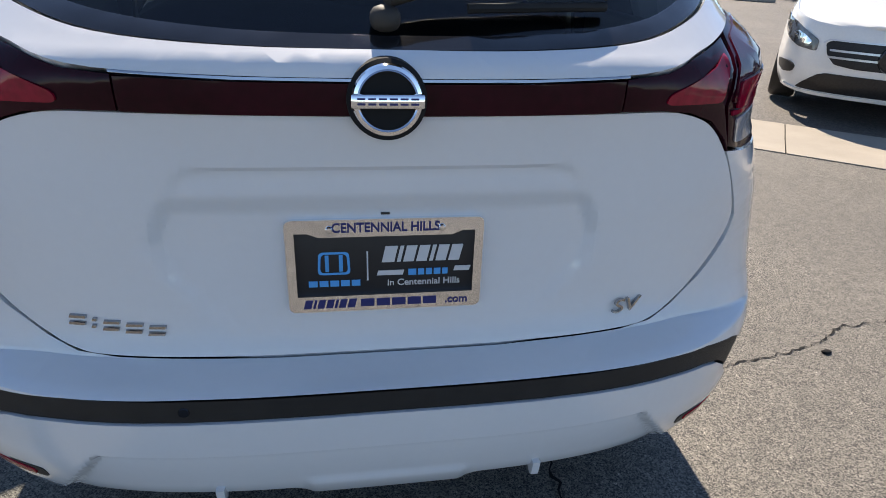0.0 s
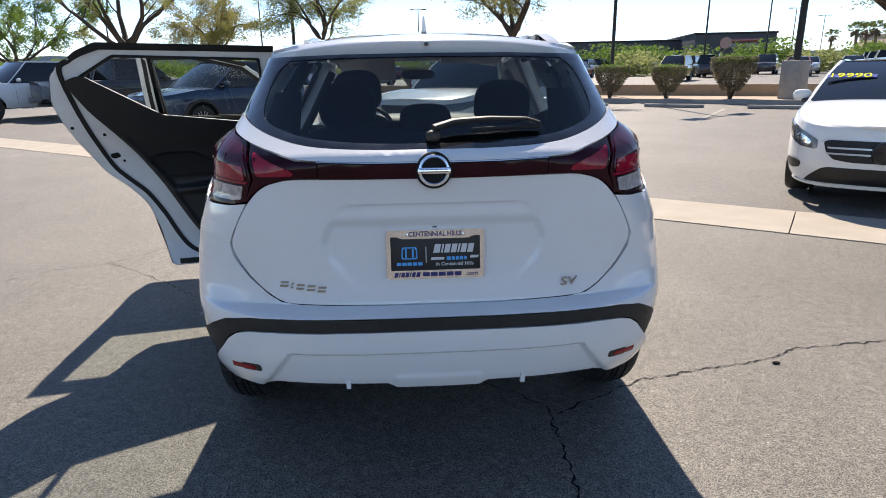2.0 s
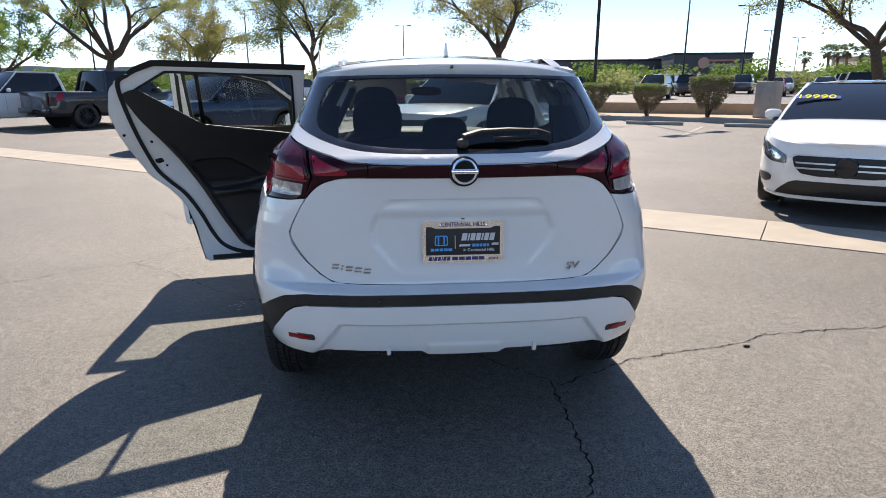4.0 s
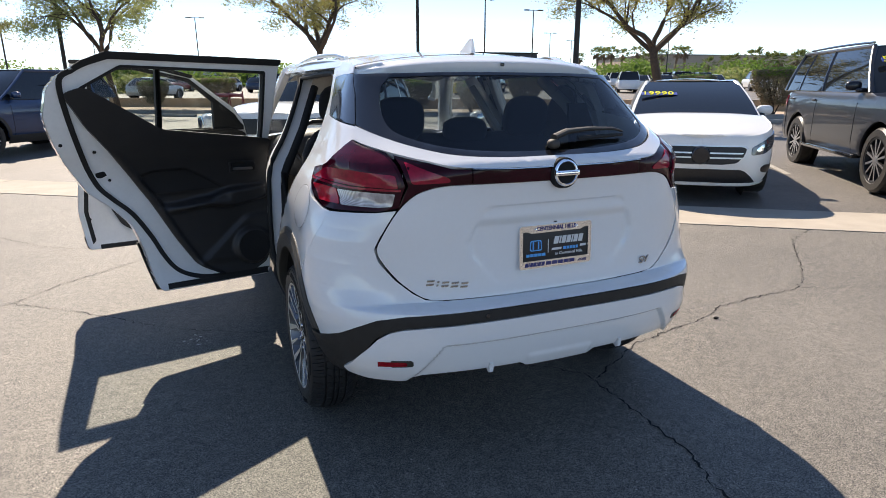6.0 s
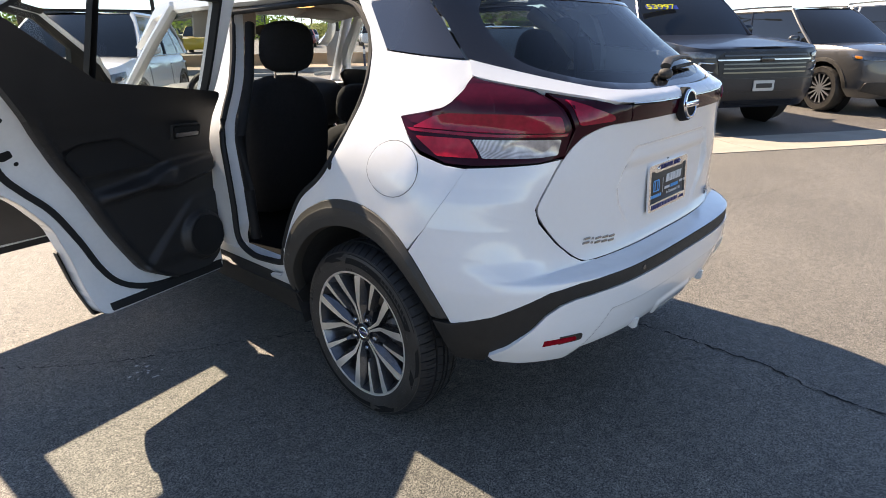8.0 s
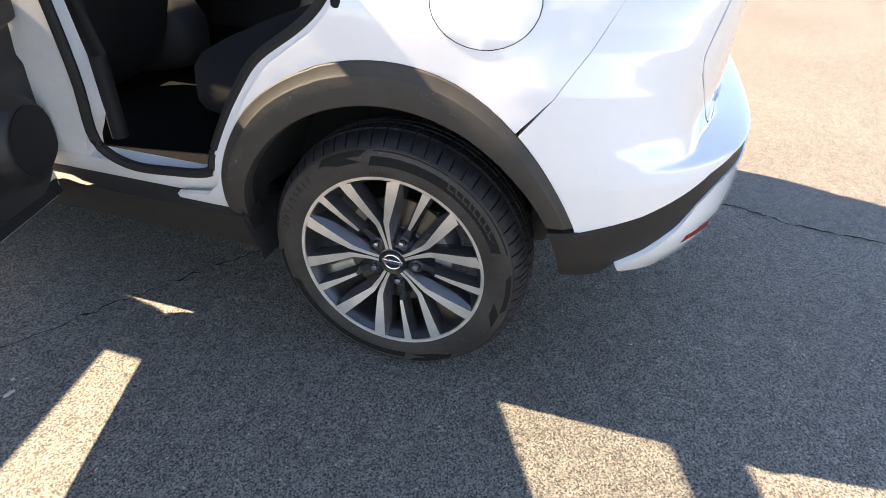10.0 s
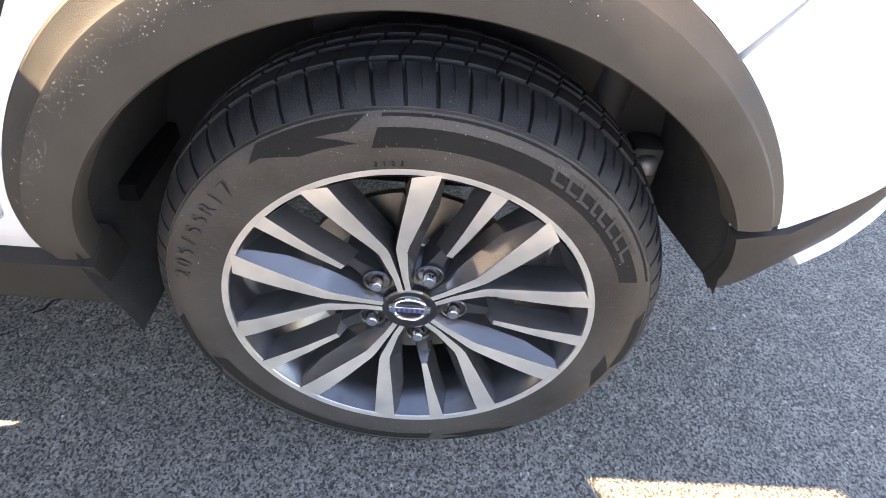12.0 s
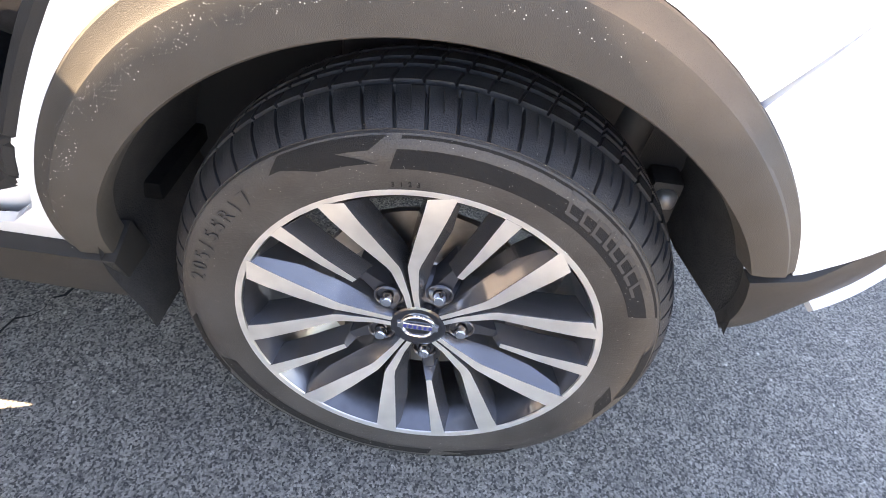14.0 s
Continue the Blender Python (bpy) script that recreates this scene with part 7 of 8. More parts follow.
# white off-road vehicle
ty, B, q = vehicle("offroad_suv", "white off-road vehicle with black wheels", P_plainw, 4.83, 1.93, 1.82, 2.79, 1.10, 1.16, 1.16, 1.02, 2.40, 1.62, -0.85, -1.0, 0.405, n=3.6, wheel_m=M_wheelblk, spokes=6, clad=True, rails=True, zb=0.30)
nose_piece(ty, B, "grille", [(0, 0.98), (0.40, 0.98), (0.50, 0.78), (0.45, 0.70), (0, 0.70)], M_grille, 0.006, 0.02, "black grille")
nose_piece(ty, B, "bumper_guard", [(0, 0.55), (0.82, 0.60), (0.82, 0.40), (0.5, 0.34), (0, 0.34)], M_clad, 0.012, 0.03, "black bumper guard")
lamps(ty, B, [(0.54, None, 0.96), (0.84, None, 1.02), (0, 3.28, 1.03), (0, 3.30, 0.94), (0.80, None, 0.84), (0.58, None, 0.84)])
lamps(ty, B, [(0.62, None, 0.68), (0.74, None, 0.68), (0.74, None, 0.58), (0.62, None, 0.58)], M_grille, "fog lamp", 0.01, "fog_lamp")
put(ty, 11.7, 6.4, q["wb"], -1, 0)

# blue crossover beyond the open doors
mz, B, q = vehicle("blue_crossover", "deep blue crossover with a chrome-edged grille", P_blue, 4.55, 1.84, 1.68, 2.70, 0.92, 1.08, 1.06, 0.92, 2.35, 1.50, -0.55, -0.75, 0.36, n=3.2, spokes=8, clad=True, zb=0.24)
nose_piece(mz, B, "grille", [(0, 0.86), (0.46, 0.86), (0.40, 0.66), (0.28, 0.56), (0, 0.55)], M_grille, 0.006, 0.02, "black grille")
nose_piece(mz, B, "grille_chrome", [(0, 0.56), (0.30, 0.575), (0.42, 0.68), (0.46, 0.66), (0.31, 0.54), (0, 0.525)], M_chrome, 0.020, 0.02, "chrome grille edge", 0.01)
nose_piece(mz, B, "lower_intake", [(0, 0.46), (0.66, 0.48), (0.72, 0.38), (0.5, 0.30), (0, 0.30)], M_clad, 0.010, 0.02, "black lower bumper")
lamps(mz, B, [(0.46, None, 0.83), (0.80, None, 0.88), (0, 3.18, 0.90), (0, 3.22, 0.84), (0.78, None, 0.79), (0.48, None, 0.76)])
mb = part("grille_badge", lathe([(0.0001, -0.01), (0.055, -0.01), (0.065, 0.01)], 24), M_chrome, mz, "chrome round badge")
mb.matrix_local = pose(0, B.pos(2.999, 0.74).y + 0.02, 0.74, 0, 0, -90)
part("window_sticker", box(0.86 * 0.92 + 0.005, 1.0, 1.33, 0.004, 0.28, 0.18, 0.001, 1, m=pose(0, 0, 0, 0, -16, 0)), P_plainw, mz, "white paper in the side window")
put(mz, -11.4, 6.6, q["wb"], -1, 0)

# white crossover ahead of the open car
wc, B, q = vehicle("white_crossover", "white crossover parked beyond the open car", P_plainw, 4.62, 1.85, 1.68, 2.66, 0.98, 1.08, 1.08, 0.94, 2.32, 1.50, -0.60, -0.80, 0.355, n=3.3, spokes=5, clad=True, zb=0.22)
nose_piece(wc, B, "grille", [(0, 0.86), (0.50, 0.88), (0.45, 0.66), (0, 0.64)], M_grille, 0.006, 0.02, "black grille")
nose_piece(wc, B, "lower_intake", [(0, 0.48), (0.6, 0.5), (0.66, 0.36), (0, 0.32)], M_grille, 0.006, 0.02, "black lower intake")
lamps(wc, B, [(0.52, None, 0.88), (0.82, None, 0.92), (0, 3.14, 0.94), (0, 3.18, 0.86), (0.78, None, 0.80), (0.54, None, 0.80)])
put(wc, -3.9, 6.2, q["wb"], -1, 0)

# pickups
rk, B, q = vehicle("dark_pickup", "charcoal crew-cab pickup seen from its tailgate", P_char, 5.85, 2.08, 1.95, 3.67, 1.22, 1.22, 1.26, 1.16, 3.05, 2.25, 0.95, 0.80, 0.41, n=4.4, bed=True, zb=0.36, wheel_m=M_wheelblk, spokes=6, category="pickup")
put(rk, -20.9, 9.3 + 3.67, q["wb"], 1, 0)
wk, B, q = vehicle("white_pickup", "white crew-cab pickup with silver wheels", P_plainw, 5.85, 2.08, 1.95, 3.67, 1.22, 1.22, 1.26, 1.16, 3.05, 2.25, 0.95, 0.80, 0.41, n=4.4, bed=True, zb=0.36, spokes=6, category="pickup")
put(wk, -23.1, 7.0, q["wb"], -1, 0)

# ---------------------------------------------------------------- planter, poles, hedges
def strip_solid(name, a0, a1, b0, b1, h, material, label, category, up=0.0, bevel=0.02):
    bm = bmesh.new()
    pts = [lot(a0, b0, up), lot(a1, b0, up), lot(a1, b1, up), lot(a0, b1, up)]
    lo = [bm.verts.new(p - Vector((0, 0, 0.1))) for p in pts]
    hi = [bm.verts.new(p + Vector((0, 0, h))) for p in pts]
    bm.faces.new(lo[::-1]); bm.faces.new(hi)
    for i in range(4):
        bm.faces.new((lo[i], lo[(i + 1) % 4], hi[(i + 1) % 4], hi[i]))
    bmesh.ops.bevel(bm, geom=[e for e in bm.edges if min(v.co.z for v in e.verts) > min(v.co.z for v in lo) + 0.1], offset=bevel, segments=2, affect="EDGES")
    bmesh.ops.recalc_face_normals(bm, faces=bm.faces[:])
    return tagged(part(name, bm, material), label, category, kind="structure")


strip_solid("planter_kerb", -90, 60, 20.3, 20.48, 0.15, M_curb, "grey concrete kerb of the planter", "kerb")
sheet("planter_bed", -90, 60, [20.48, 23.6], M_gravel, up=0.10, label="tan desert gravel in the planter", category="gravel")
strip_solid("planter_wall", -90, 60, 23.6, 23.85, 0.52, M_tanwall, "low tan block wall behind the planter", "wall")
sheet("planter_back", -90, 60, [23.85, 24.25], M_curb, up=0.02, label="concrete strip behind the wall", category="kerb")


def wheel_stop(a, b):
    bm = box(0, 0, 0.055, 1.83, 0.15, 0.11, 0.03)
    ob = part("wheel_stop", bm, M_curb)
    p = lot(a, b)
    ob.matrix_world = Matrix.Translation(p) @ LOT_TURN
    tagged(ob, "grey concrete wheel stop", "wheel stop", "wheel stops")


for k in range(-9, 6):
    wheel_stop(-2.95 + 3.05 * k, 18.5)


def stall_line(a, b0, b1):
    bm = bmesh.new()
    vs = [bm.verts.new(lot(a + da, b, 0.004)) for da, b in ((-0.05, b0), (0.05, b0), (0.05, b1), (-0.05, b1))]
    bm.faces.new(vs)
    tagged(part("stall_line", bm, M_mark), "worn white stall line", "road marking", "stall lines", "structure")


for k in range(-8, 6):
    if k % 2:
        stall_line(0.45 + 3.2 * k, 7.5, 9.6)
    stall_line(-1.4 + 3.05 * k, 14.0, 18.2)

M_bark = mat("tree_bark", (0.075, 0.055, 0.04), 0.95, vary=0.4, scale=14, bump=1.0, bump_scale=50)


def leaf_mat(name, hi, lo, scale):
    """Thin leaves: half the light is scattered back, half glows through."""
    m = mat(name, hi, 0.7, color2=lo, scale=scale)
    nt = m.node_tree
    b, out = nt.nodes["Principled BSDF"], nt.nodes["Material Output"]
    tr = nt.nodes.new("ShaderNodeBsdfTranslucent")
    mx = nt.nodes.new("ShaderNodeMixShader")
    mx.inputs["Fac"].default_value = 0.45
    nt.links.new(b.inputs["Base Color"].links[0].from_socket, tr.inputs["Color"])
    nt.links.new(b.outputs["BSDF"], mx.inputs[1])
    nt.links.new(tr.outputs["BSDF"], mx.inputs[2])
    nt.links.new(mx.outputs["Shader"], out.inputs["Surface"])
    return m


M_leaf = leaf_mat("dry_olive_leaves", (0.34, 0.35, 0.14), (0.18, 0.22, 0.07), 1.2)
M_leafy = leaf_mat("yellowing_leaves", (0.40, 0.34, 0.12), (0.20, 0.22, 0.065), 1.0)
M_leafg = leaf_mat("fresh_green_leaves", (0.18, 0.27, 0.05), (0.09, 0.16, 0.03), 0.7)
M_hedge = leaf_mat("dusty_hedge_leaves", (0.26, 0.225, 0.15), (0.14, 0.13, 0.09), 3)
M_palm = leaf_mat("palm_fronds", (0.17, 0.20, 0.06), (0.09, 0.12, 0.035), 1.0)
M_palmt = mat("palm_trunk", (0.22, 0.155, 0.10), 0.95, vary=0.4, scale=6)
M_pole = mat("bronze_pole", (0.03, 0.026, 0.024), 0.5, 0.4)
M_bldg = mat("dark_grey_facade", (0.075, 0.078, 0.085), 0.8, vary=0.08, scale=0.6)
M_bldg2 = mat("tan_facade", (0.42, 0.33, 0.25), 0.85, vary=0.08, scale=0.5)
# pale blue-grey puts the haze of distance into the hills' colour
M_hill = mat("haze_tinted_hill", (0.28, 0.30, 0.34), 1.0, vary=0.15, scale=0.01)


def leaf(bm, p, s, rng):
    d = Vector((rng.gauss(0, 1), rng.gauss(0, 1), rng.gauss(0, 0.7))).normalized()
    e = d.cross(Vector((rng.gauss(0, 1), rng.gauss(0, 1), rng.gauss(0, 1)))).normalized()
    bm.append((p - d * s, p + e * s * 0.42, p + d * s, p - e * s * 0.42))


def leaf_mesh(quads):
    me_v = [c for q in quads for c in q]
    bm = bmesh.new()
    me = bpy.data.meshes.new("leaves")
    me.from_pydata([tuple(v) for v in me_v], [], [(4 * i, 4 * i + 1, 4 * i + 2, 4 * i + 3) for i in range(len(quads))])
    bm.from_mesh(me)
    bpy.data.meshes.remove(me)
    return bm


def tree(loc, h, width, fork, seed, leaves, leaf_s, material, label, trunk_r=0.16, limbs_n=5, droop=0.25, lean=(0.0, 0.0)):
    """A low-forking desert shade tree: a short trunk, sinuous limbs, and leaf sprays along the outer twigs."""
    rng = random.Random(seed)
    root = tagged(empty("tree", Matrix.Translation(loc)), label, "tree")
    limbs, twigs = [], []

    def branch(p, d, length, r0, r1, bend, lift, n=7):
        pts, rads = [p], [r0]
        for i in range(n):
            d = (d + Vector((rng.gauss(0, bend), rng.gauss(0, bend), rng.gauss(lift, bend * 0.7)))).normalized()
            p = p + d * (length / n)
            pts.append(p)
            rads.append(r0 + (r1 - r0) * (i + 1) / n)
        limbs.append((pts, rads))
        return pts, d

    base = Vector((0, 0, -0.1))
    up = Vector((lean[0], lean[1], 1)).normalized()
    trunk, d0 = branch(base, up, fork + 0.1, trunk_r, trunk_r * 0.72, 0.07, 0.03, 6)
    reach = math.hypot(width * 0.5, h - fork)
    for j in range(limbs_n):
        a = 2 * math.pi * (j + rng.uniform(-0.25, 0.25)) / limbs_n + seed
        out = Vector((math.cos(a), math.sin(a), 0))
        steep = rng.uniform(0.55, 1.15)
        ld = (out * (width * 0.5) + Vector((0, 0, (h - fork) * steep))).normalized()
        pts, d = branch(trunk[-1] if j % 2 else trunk[-2].lerp(trunk[-1], 0.5), ld, reach * rng.uniform(0.50, 0.66), trunk_r * rng.uniform(0.5, 0.66), trunk_r * 0.22, 0.17, 0.03, 8)
        for k in range(5):
            q = pts[(3, 4, 6, 7, 8)[k]]
            sd_ = Vector((rng.gauss(0, 0.8), rng.gauss(0, 0.8), rng.uniform(-0.05, 0.75)))
            nd = (d * 0.8 + sd_ * 0.75 + out * 0.25).normalized()
            p2, d2 = branch(q, nd, reach * rng.uniform(0.24, 0.40), trunk_r * 0.20, trunk_r * 0.07, 0.20, 0.0, 6)
            for m in range(4):
                q2 = p2[(2, 4, 5, 6)[m]]
                nd2 = (d2 * 0.7 + Vector((rng.gauss(0, 0.8), rng.gauss(0, 0.8), rng.gauss(0.0, 0.5)))).normalized()
                p3, d3 = branch(q2, nd2, reach * rng.uniform(0.10, 0.19), trunk_r * 0.065, 0.006, 0.22, -droop * 0.3, 4)
                twigs.append(p3)
    bm = bmesh.new()
    for pts, rads in limbs:
        tube(pts, rads, 6, bm=bm)
    part("trunk", bm, M_bark, root, "dark forked trunk and limbs", 60)
    quads = []
    per = max(1, int(leaves / len(twigs)))
    for p3 in twigs:
        if rng.random() < 0.12:
            continue
        size = rng.uniform(0.6, 1.25)
        for _ in range(int(per * size)):
            t = rng.random() ** 0.7 * (len(p3) - 1.001)
            c = p3[int(t)].lerp(p3[int(t) + 1], t - int(t))
            v = Vector((rng.gauss(0, 0.22), rng.gauss(0, 0.22), rng.gauss(-0.03, 0.16) - abs(rng.gauss(0, 0.3)) * droop)) * size
            leaf(quads, c + v, leaf_s * rng.uniform(0.5, 1.2), rng)
    part("crown", leaf_mesh(quads), material, root, "sparse small-leaved crown")
    return root


tree(lot(3.5, 23.0, 0.1), 6.3, 7.6, 2.5, 12, 26000, 0.056, M_leafy, "forked shade tree with a sparse yellow-green crown in the planter", 0.20, 5)
tree(lot(-10.9, 23.0, 0.1), 6.6, 7.4, 2.7, 21, 30000, 0.058, M_leafy, "forked shade tree with a yellow-green crown in the planter", 0.19, 6)
tree(lot(-21.6, 23.0, 0.1), 7.4, 8.0, 2.7, 34, 34000, 0.066, M_leaf, "shade tree with a drooping olive crown in the planter", 0.16, 6, 0.8)
tree(lot(-41.5, 23.0, 0.1), 11.0, 17.0, 3.4, 45, 46000, 0.085, M_leaf, "wide feathery green tree in the planter", 0.30, 6)
tree(lot(-32.3, 23.6, 0.1), 5.3, 7.5, 1.8, 52, 28000, 0.072, M_leafy, "small round tree with yellowing leaves", 0.14, 6)
tree(lot(-57.0, 23.0, 0.1), 9.5, 14.0, 2.2, 63, 26000, 0.12, M_leafg, "feathery green tree far along the planter", 0.22, 6, 0.8)


def hedge(loc, w, h, seed):
    rng = random.Random(seed)
    root = tagged(empty("trimmed_shrub", Matrix.Translation(loc)), "flat-topped trimmed shrub with dusty green leaves", "shrub", "planter shrubs")
    bm = bmesh.new()
    for k in range(14):
        a = rng.random() * 2 * math.pi
        e = Vector((math.cos(a) * w * 0.36 * rng.random(), math.sin(a) * w * 0.36 * rng.random(), h * rng.uniform(0.6, 0.9)))
        tube([Vector((0.04 * math.cos(a), 0.04 * math.sin(a), -0.05)), e * 0.5 + Vector((rng.gauss(0, .04), rng.gauss(0, .04), 0)), e], [0.022, 0.015, 0.006], 5, bm=bm)
    part("bare_stem", bm, M_bark, root, "thin bare stem branching from the base")
    quads = []
    for _ in range(7000):
        z = h * (0.18 + 0.82 * rng.random() ** 0.7)
        f = 0.42 + 0.58 * ss((z / h - 0.1) / 0.7)
        a = rng.random() * 2 * math.pi
        r = w * 0.5 * f * (0.35 + 0.65 * rng.random() ** 0.4) * (1 + 0.08 * math.sin(5 * a + seed))
        leaf(quads, Vector((r * math.cos(a), r * math.sin(a), min(z, h * (0.97 + 0.05 * rng.random())))), 0.040, rng)
    part("foliage", leaf_mesh(quads), M_hedge, root, "dusty grey-brown foliage")
    quads = []
    for _ in range(2600):
        a, q = rng.random() * 2 * math.pi, math.sqrt(rng.random())
        leaf(quads, Vector((q * w * 0.50 * math.cos(a), q * w * 0.50 * math.sin(a), h * (0.985 + rng.gauss(0, 0.035) - 0.10 * q ** 4))), 0.035, rng)
    part("top_growth", leaf_mesh(quads), M_leafg, root, "fresh green clipped top")
    return root


hg = hedge(lot(-1.75, 21.6, 0.1), 1.45, 1.42, 5)
for a, b, sc in ((-3.9, 21.6, 0.85), (-5.95, 21.4, 0.88), (-8.6, 21.6, 0.95), (-15.2, 21.7, 1.0), (4.4, 21.5, 1.0), (7.2, 21.6, 1.15), (9.6, 21.6, 1.1), (-18.4, 21.6, 0.9), (12.8, 21.7, 1.15)):
    c = copy_thing(hg, Matrix.Translation(lot(a, b, 0.1)) @ pose(0, 0, 0, 0, 0, 60 * b + 31 * a))
    c.scale = (sc, sc, sc * 0.95)


def bearing(u, d):
    """A place d metres ahead along the line of the lane, u across for each metre."""
    return Vector((-0.65 + d * (0.182 + 0.983 * u), -2.87 + d * (0.983 - 0.182 * u), 0))


def on_lot(p):
    return Vector((p.x, p.y, rise(0.584 * p.x + 0.812 * p.y)))


def light_pole(loc, h, r=0.09, head=True, base=False, turn=0):
    root = tagged(empty("street_lamp", Matrix.Translation(loc) @ pose(0, 0, 0, 0, 0, turn)), "dark bronze car park lamp on a tall pole", "street lamp", "car park lamps")
    part("pole", tube([(0, 0, 0), (0, 0, h * 0.5), (0, 0, h)], [r, r * 0.85, r * 0.65], 10), M_pole, root, "dark pole")
    if base:
        part("pole_base", box(0, 0, 0.62, 0.72, 0.60, 1.24, 0.03), M_curb, root, "grey concrete pole base")
        part("base_plate", box(0, 0, 1.25, 0.34, 0.34, 0.05, 0.01), M_pole, root)
    if head:
        part("arm", tube([(-0.9, 0, h - 0.08), (0.9, 0, h - 0.08)], 0.04, 6), M_pole, root, "cross arm")
        for sx in (-1, 1):
            part("lamp_head", box(sx * 1.0, 0, h - 0.06, 0.75, 0.42, 0.14, 0.03), M_pole, root, "flat lamp head")
    return root


light_pole(lot(0.12, 22.0, 0.1), 9.0, 0.12, True, True, 30)
light_pole(lot(-6.5, 23.2, 0.1), 9.0, 0.075, True, False, 30)
light_pole(on_lot(Vector((27.5, 54.5, 0))), 8.9, 0.09, True, False, 30)
light_pole(lot(-24.3, 23.0, 0.1), 9.0, 0.10, True, False, 30)
for px, d, h in ((0.366, 84, 10.2), (0.40, 128, 10.2), (-0.419, 78, 10.4), (-0.16, 105, 10.4), (0.44, 150, 10), (-0.69, 70, 10.4), (0.62, 95, 10), (-0.30, 140, 10)):
    light_pole(on_lot(bearing(px, d)), h, 0.10, True, False, -10)

# red folding frames and blue posts by the wall
for a in (-13.6, -13.0):
    root = tagged(empty("barrier_frame", Matrix.Translation(lot(a, 19.4)) @ LOT_TURN), "red folding barrier frame on the asphalt", "barrier", "barrier frames")
    for sx in (-0.3, 0.3):
        part("upright", tube([(sx, -0.15, 0), (sx, 0, 0.95)], 0.02, 6), P_redp, root)
        part("upright", tube([(sx, 0.15, 0), (sx, 0, 0.95)], 0.02, 6), P_redp, root)
    part("crossbar", box(0, 0, 0.8, 0.6, 0.03, 0.14, 0.01), P_redp, root)
for a in (1.05, 1.3):
    root = tagged(empty("marker_post", Matrix.Translation(lot(a, 21.0, 0.1))), "blue and white marker post in the planter", "post", "marker posts")
    part("post", tube([(0, 0, 0), (0, 0, 0.75)], 0.045, 10), P_blue, root)
    part("post_band", tube([(0, 0, 0.45), (0, 0, 0.62)], 0.048, 10), P_plainw, root, "white band")

# ---------------------------------------------------------------- distance
def far_car(a, b, proto, turn):
    c = copy_thing(proto, Matrix.Identity(4))
    put(c, a, b, 2.7, turn, 0)
    return c


protos = []
for nm, lab, pm, big in (("distant_car", "white car in the distant car park", P_plainw, 0), ("distant_car", "silver car in the distant car park", P_silver, 0), ("distant_car", "red car in the distant car park", P_redp, 0), ("distant_suv", "dark sport utility vehicle in the distant car park", P_char, 1), ("distant_suv", "white sport utility vehicle in the distant car park", P_plainw, 1), ("distant_car", "blue car in the distant car park", P_blue, 0), ("distant_suv", "yellow car in the distant car park", P_yel, 1)):
    v, B, q = vehicle(nm, lab, pm, 4.6, 1.85, 1.75 if big else 1.46, 2.7, 0.98, 1.05 if big else 0.93, 1.05 if big else 0.95, 0.90 if big else 0.78, 2.35, 1.5, -0.55 if big else 0.2, -0.75 if big else -0.5, 0.34, detail=False, n=3.4)
    if pm is P_plainw or big:
        v["group"] = "distant cars"
    protos.append(v)
rng = random.Random(77)
slots = []
for row_b in (37.0, 55.0, 60.5, 77.0, 83.0):
    for k in range(-16, 8):
        a = -3 + k * (2.9 + 0.5 * (row_b > 60)) + row_b * -0.08
        if rng.random() < (0.62 if row_b > 40 else 0.30) and (row_b > 40 or a < -16):
            slots.append((a + rng.uniform(-0.2, 0.2), row_b + rng.uniform(-0.3, 0.3)))
slots.append((-8.6, 43.0))
used = set()
for i, (a, b) in enumerate(slots):
    j = rng.choices(range(6), (5, 3, 1.5, 3, 4, 1))[0]
    if i == len(slots) - 1:
        j = 6
    if j not in used:
        used.add(j)
        put(protos[j], a, b, 2.7, rng.choice((-1, 1)))
    else:
        far_car(a, b, protos[j], rng.choice((-1, 1)))
for j, v in enumerate(protos):
    if j not in used:
        put(v, -40 - 4 * j, 48, 2.7, 1)


def shrubs(name, specs, material, label, seed):
    rng = random.Random(seed)
    quads = []
    for u, d, w, h in specs:
        c = on_lot(bearing(u, d))
        for _ in range(int(260 * w * h / 6) + 120):
            v = Vector((rng.gauss(0, 0.40) * w / 1.6, rng.gauss(0, 0.40) * w / 1.6, min(0.92, abs(rng.gauss(0.42, 0.24))) * h))
            leaf(quads, c + v, 0.30 * rng.uniform(0.5, 1.2), rng)
    return tagged(part(name, leaf_mesh(quads), material), label, "trees", kind="stuff")


rng = random.Random(5)
shrubs("far_trees", [(rng.uniform(-0.95, 1.5), rng.uniform(84, 108), rng.uniform(4, 8), rng.uniform(2.4, 4.3)) for _ in range(95)], M_leafg, "green desert trees beyond the car parks", 3)
shrubs("far_bushes", [(rng.uniform(-0.8, 1.3), rng.uniform(60, 82), rng.uniform(2, 5), rng.uniform(1.4, 3.0)) for _ in range(30)], M_leaf, "olive bushes among the distant cars", 4)


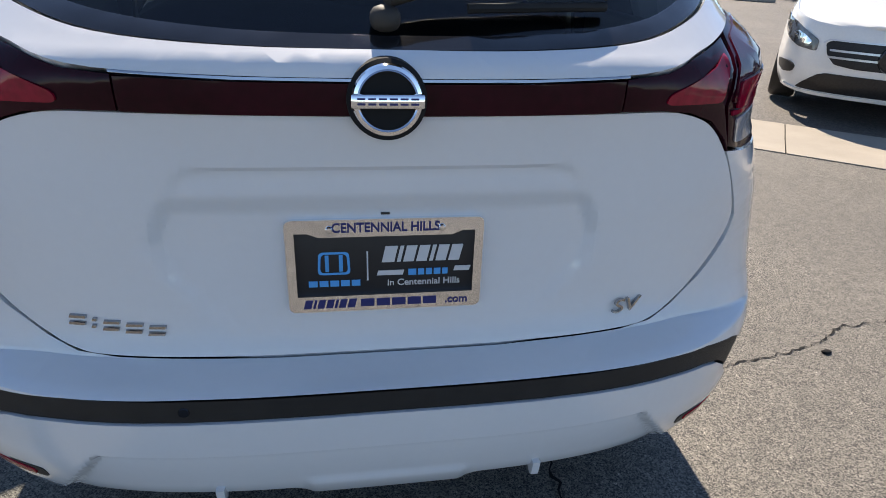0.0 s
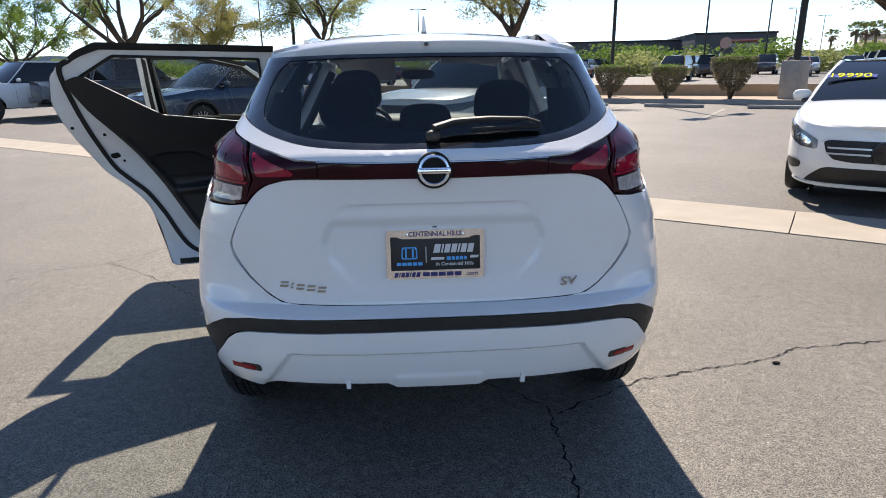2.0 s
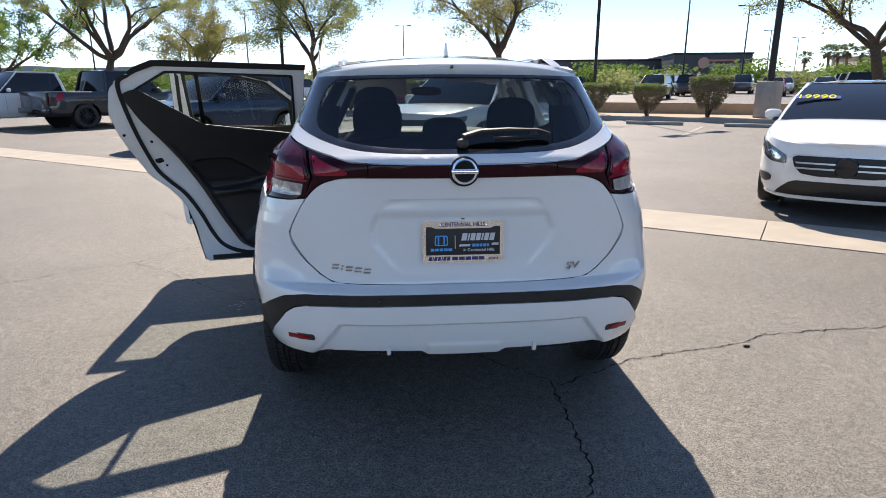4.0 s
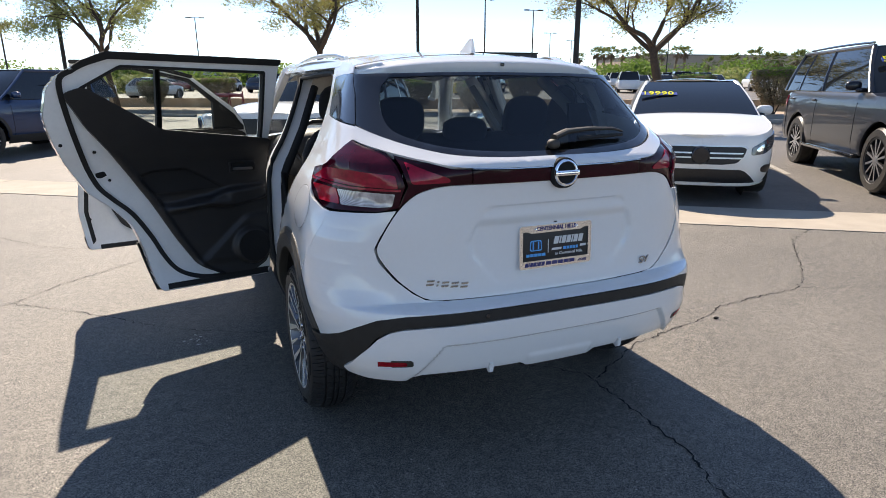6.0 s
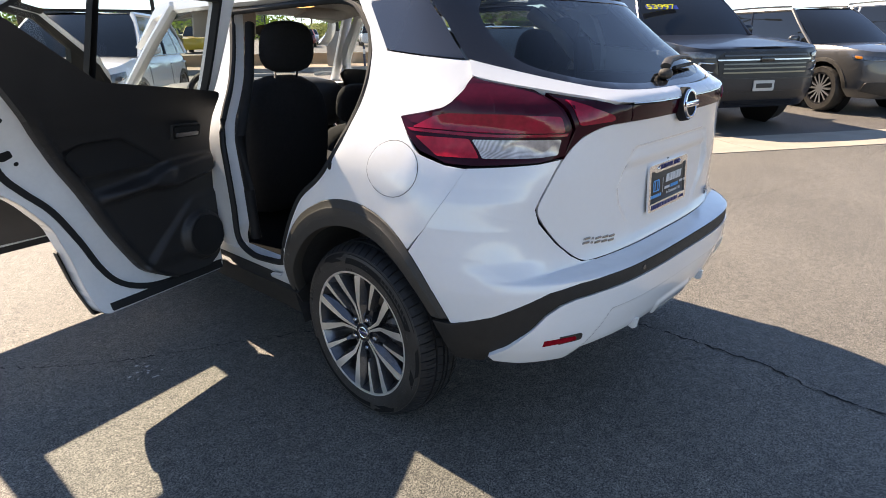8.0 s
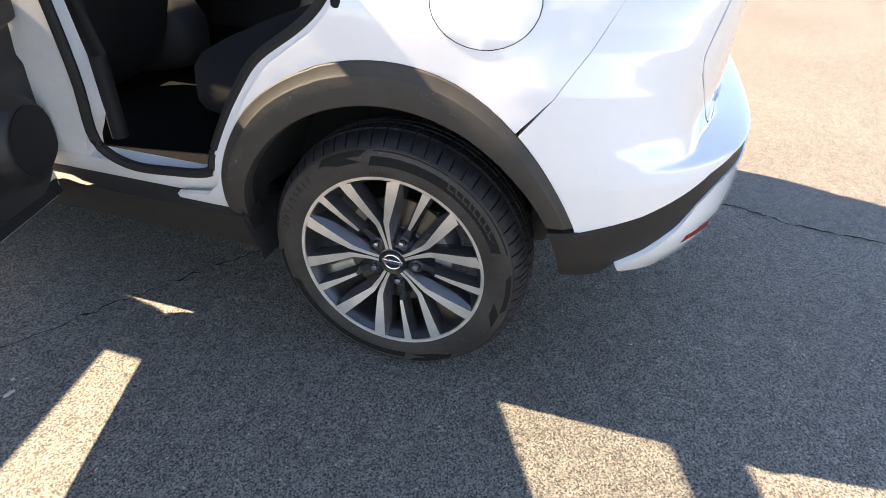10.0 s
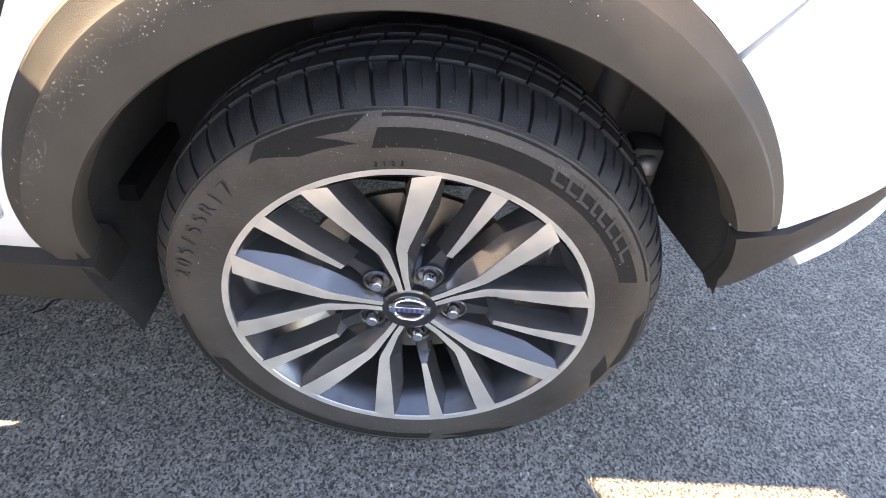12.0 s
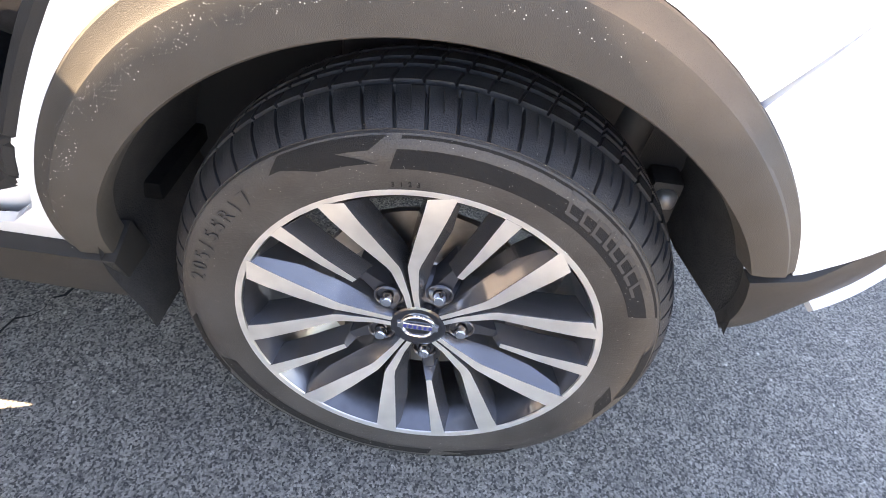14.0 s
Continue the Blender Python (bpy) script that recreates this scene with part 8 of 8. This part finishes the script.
def palm(loc, h, seed):
    rng = random.Random(seed)
    root = tagged(empty("palm_tree", Matrix.Translation(loc)), "fan palm with a shaggy trunk in the distance", "palm tree", "distant palms")
    part("trunk", tube([(0, 0, -0.2), (rng.gauss(0, .1), 0, h * 0.5), (rng.gauss(0, .1), 0, h)], [0.28, 0.22, 0.25], 8), M_palmt, root, "brown palm trunk")

    def fans(count, e0, e1, reach):
        quads = []
        for k in range(count):
            a, el = rng.random() * 2 * math.pi, rng.uniform(e0, e1)
            d = Vector((math.cos(a) * math.cos(el), math.sin(a) * math.cos(el), math.sin(el)))
            s = d.cross(Vector((0, 0, 1))).normalized()
            w = s.cross(d)
            hub = Vector((0, 0, h)) + d * rng.uniform(0.45, 0.85) * reach
            for j in range(-4, 5):
                q = (d + s * j * 0.22 + w * rng.gauss(0, 0.12)).normalized()
                ln = reach * rng.uniform(0.55, 0.85) * (1 - 0.03 * j * j)
                mid = hub + q * ln * 0.6
                tip = hub + q * ln + Vector((0, 0, -0.22 * ln))
                e = Vector((rng.gauss(0, 1), rng.gauss(0, 1), rng.gauss(0, 1))).normalized() * 0.055
                quads.append((hub, mid + e, tip, mid - e))
        return quads
    part("fronds", leaf_mesh(fans(46, -0.35, 1.35, 1.25)), M_palm, root, "green fan fronds")
    part("dry_skirt", leaf_mesh(fans(22, -1.35, -0.5, 1.0)), M_palmt, root, "tan skirt of dry fronds")
    return root


pm = palm(on_lot(bearing(0.50, 118)), 5.6, 2)
low_pm = palm(on_lot(bearing(0.705, 106)), 3.3, 6)
rng = random.Random(9)
rows_far = [(pm, 0.455 + 0.026 * i + rng.uniform(-0.008, 0.008), rng.uniform(112, 128), rng.uniform(0.8, 1.15)) for i in range(9)]
rows_mid = [(low_pm, 0.73 + 0.030 * i + rng.uniform(-0.014, 0.014), rng.uniform(96, 114), rng.uniform(1.0, 1.35)) for i in range(14)]
rows_near = [(pm, 1.14 + 0.032 * i + rng.uniform(-0.014, 0.014), rng.uniform(70, 98), rng.uniform(0.8, 1.2)) for i in range(18)]
for first_palm, u, d, sc in rows_far + rows_mid + rows_near:
    c = copy_thing(first_palm, Matrix.Translation(on_lot(bearing(u, d))) @ pose(0, 0, 0, 0, 0, rng.uniform(0, 360)))
    c.scale = (sc, sc, sc)


def building(name, u0, u1, d, h, material, label, depth=30, openings=True):
    a, b = bearing(u0, d), bearing(u1, d)
    mid, ln = (a + b) / 2, (b - a).length
    ang = math.degrees(math.atan2((b - a).y, (b - a).x))
    root = tagged(empty(name, Matrix.Translation((mid.x, mid.y, 0.8)) @ pose(0, 0, 0, 0, 0, ang)), label, "building")
    part("wall", box(0, depth / 2, h / 2, ln, depth, h, 0.1), material, root, "plain rendered wall")
    part("roof", box(0, depth / 2, h + 0.15, ln + 0.3, depth + 0.3, 0.3, 0.05), M_pole if material is M_bldg else M_curb, root, "flat roof with a parapet")
    if openings:
        k = max(2, int(ln / 7))
        for i in range(k):
            x = -ln / 2 + ln * (i + 0.5) / k
            win = part("window", box(x, -0.03, 1.5, ln / k * 0.5, 0.1, 2.2, 0.02), M_carglass, root, "dark window")
            part("frame", box(x, -0.09, 2.65, ln / k * 0.54, 0.06, 0.12, 0.01), M_curb, win)
    return root, ln


b1, ln = building("workshop_building", 0.262, 0.378, 118, 6.6, M_bldg, "dark grey flat-roofed workshop with a sign")
sg = part("sign_disc", lathe([(0.0001, -0.12), (1.0, -0.12), (1.05, 0.0)], 28), P_redp, b1, "red round sign")
sg.matrix_local = pose(-ln * 0.12, -0.05, 5.1, 0, 0, 90)
part("sign_bar", box(ln * 0.12, -0.12, 5.5, ln * 0.36, 0.1, 0.62, 0.03), P_redp, b1, "red sign bar")
part("sign_bar", box(ln * 0.12, -0.12, 4.6, ln * 0.36, 0.1, 0.62, 0.03), M_curb, b1, "pale sign bar")
building("grey_building", 0.06, 0.256, 128, 6.0, M_bldg, "long dark grey flat-roofed building")
building("tan_building", 0.60, 1.05, 135, 7.5, M_bldg2, "long tan flat-roofed building")
building("low_building", 1.10, 1.9, 120, 6.0, M_bldg2, "low tan building behind palms")
bm = bmesh.new()
rng = random.Random(14)
prev = None
for i, t in enumerate(np.linspace(-1.6, 2.6, 60)):
    p = bearing(t, 1500)
    hh = 18 + 26 * abs(math.sin(i * 0.37)) * rng.uniform(0.6, 1.1) + 30 * max(0, -t)
    cur = (bm.verts.new((p.x, p.y, -5)), bm.verts.new((p.x, p.y, hh)), bm.verts.new((p.x * 1.15, p.y * 1.15, -5)))
    if prev:
        bm.faces.new((prev[0], cur[0], cur[1], prev[1]))
        bm.faces.new((prev[1], cur[1], cur[2], prev[2]))
    prev = cur
bmesh.ops.recalc_face_normals(bm, faces=bm.faces[:])
tagged(part("hills", bm, M_hill), "low desert hills on the horizon, tinted with haze", "hills", kind="structure")
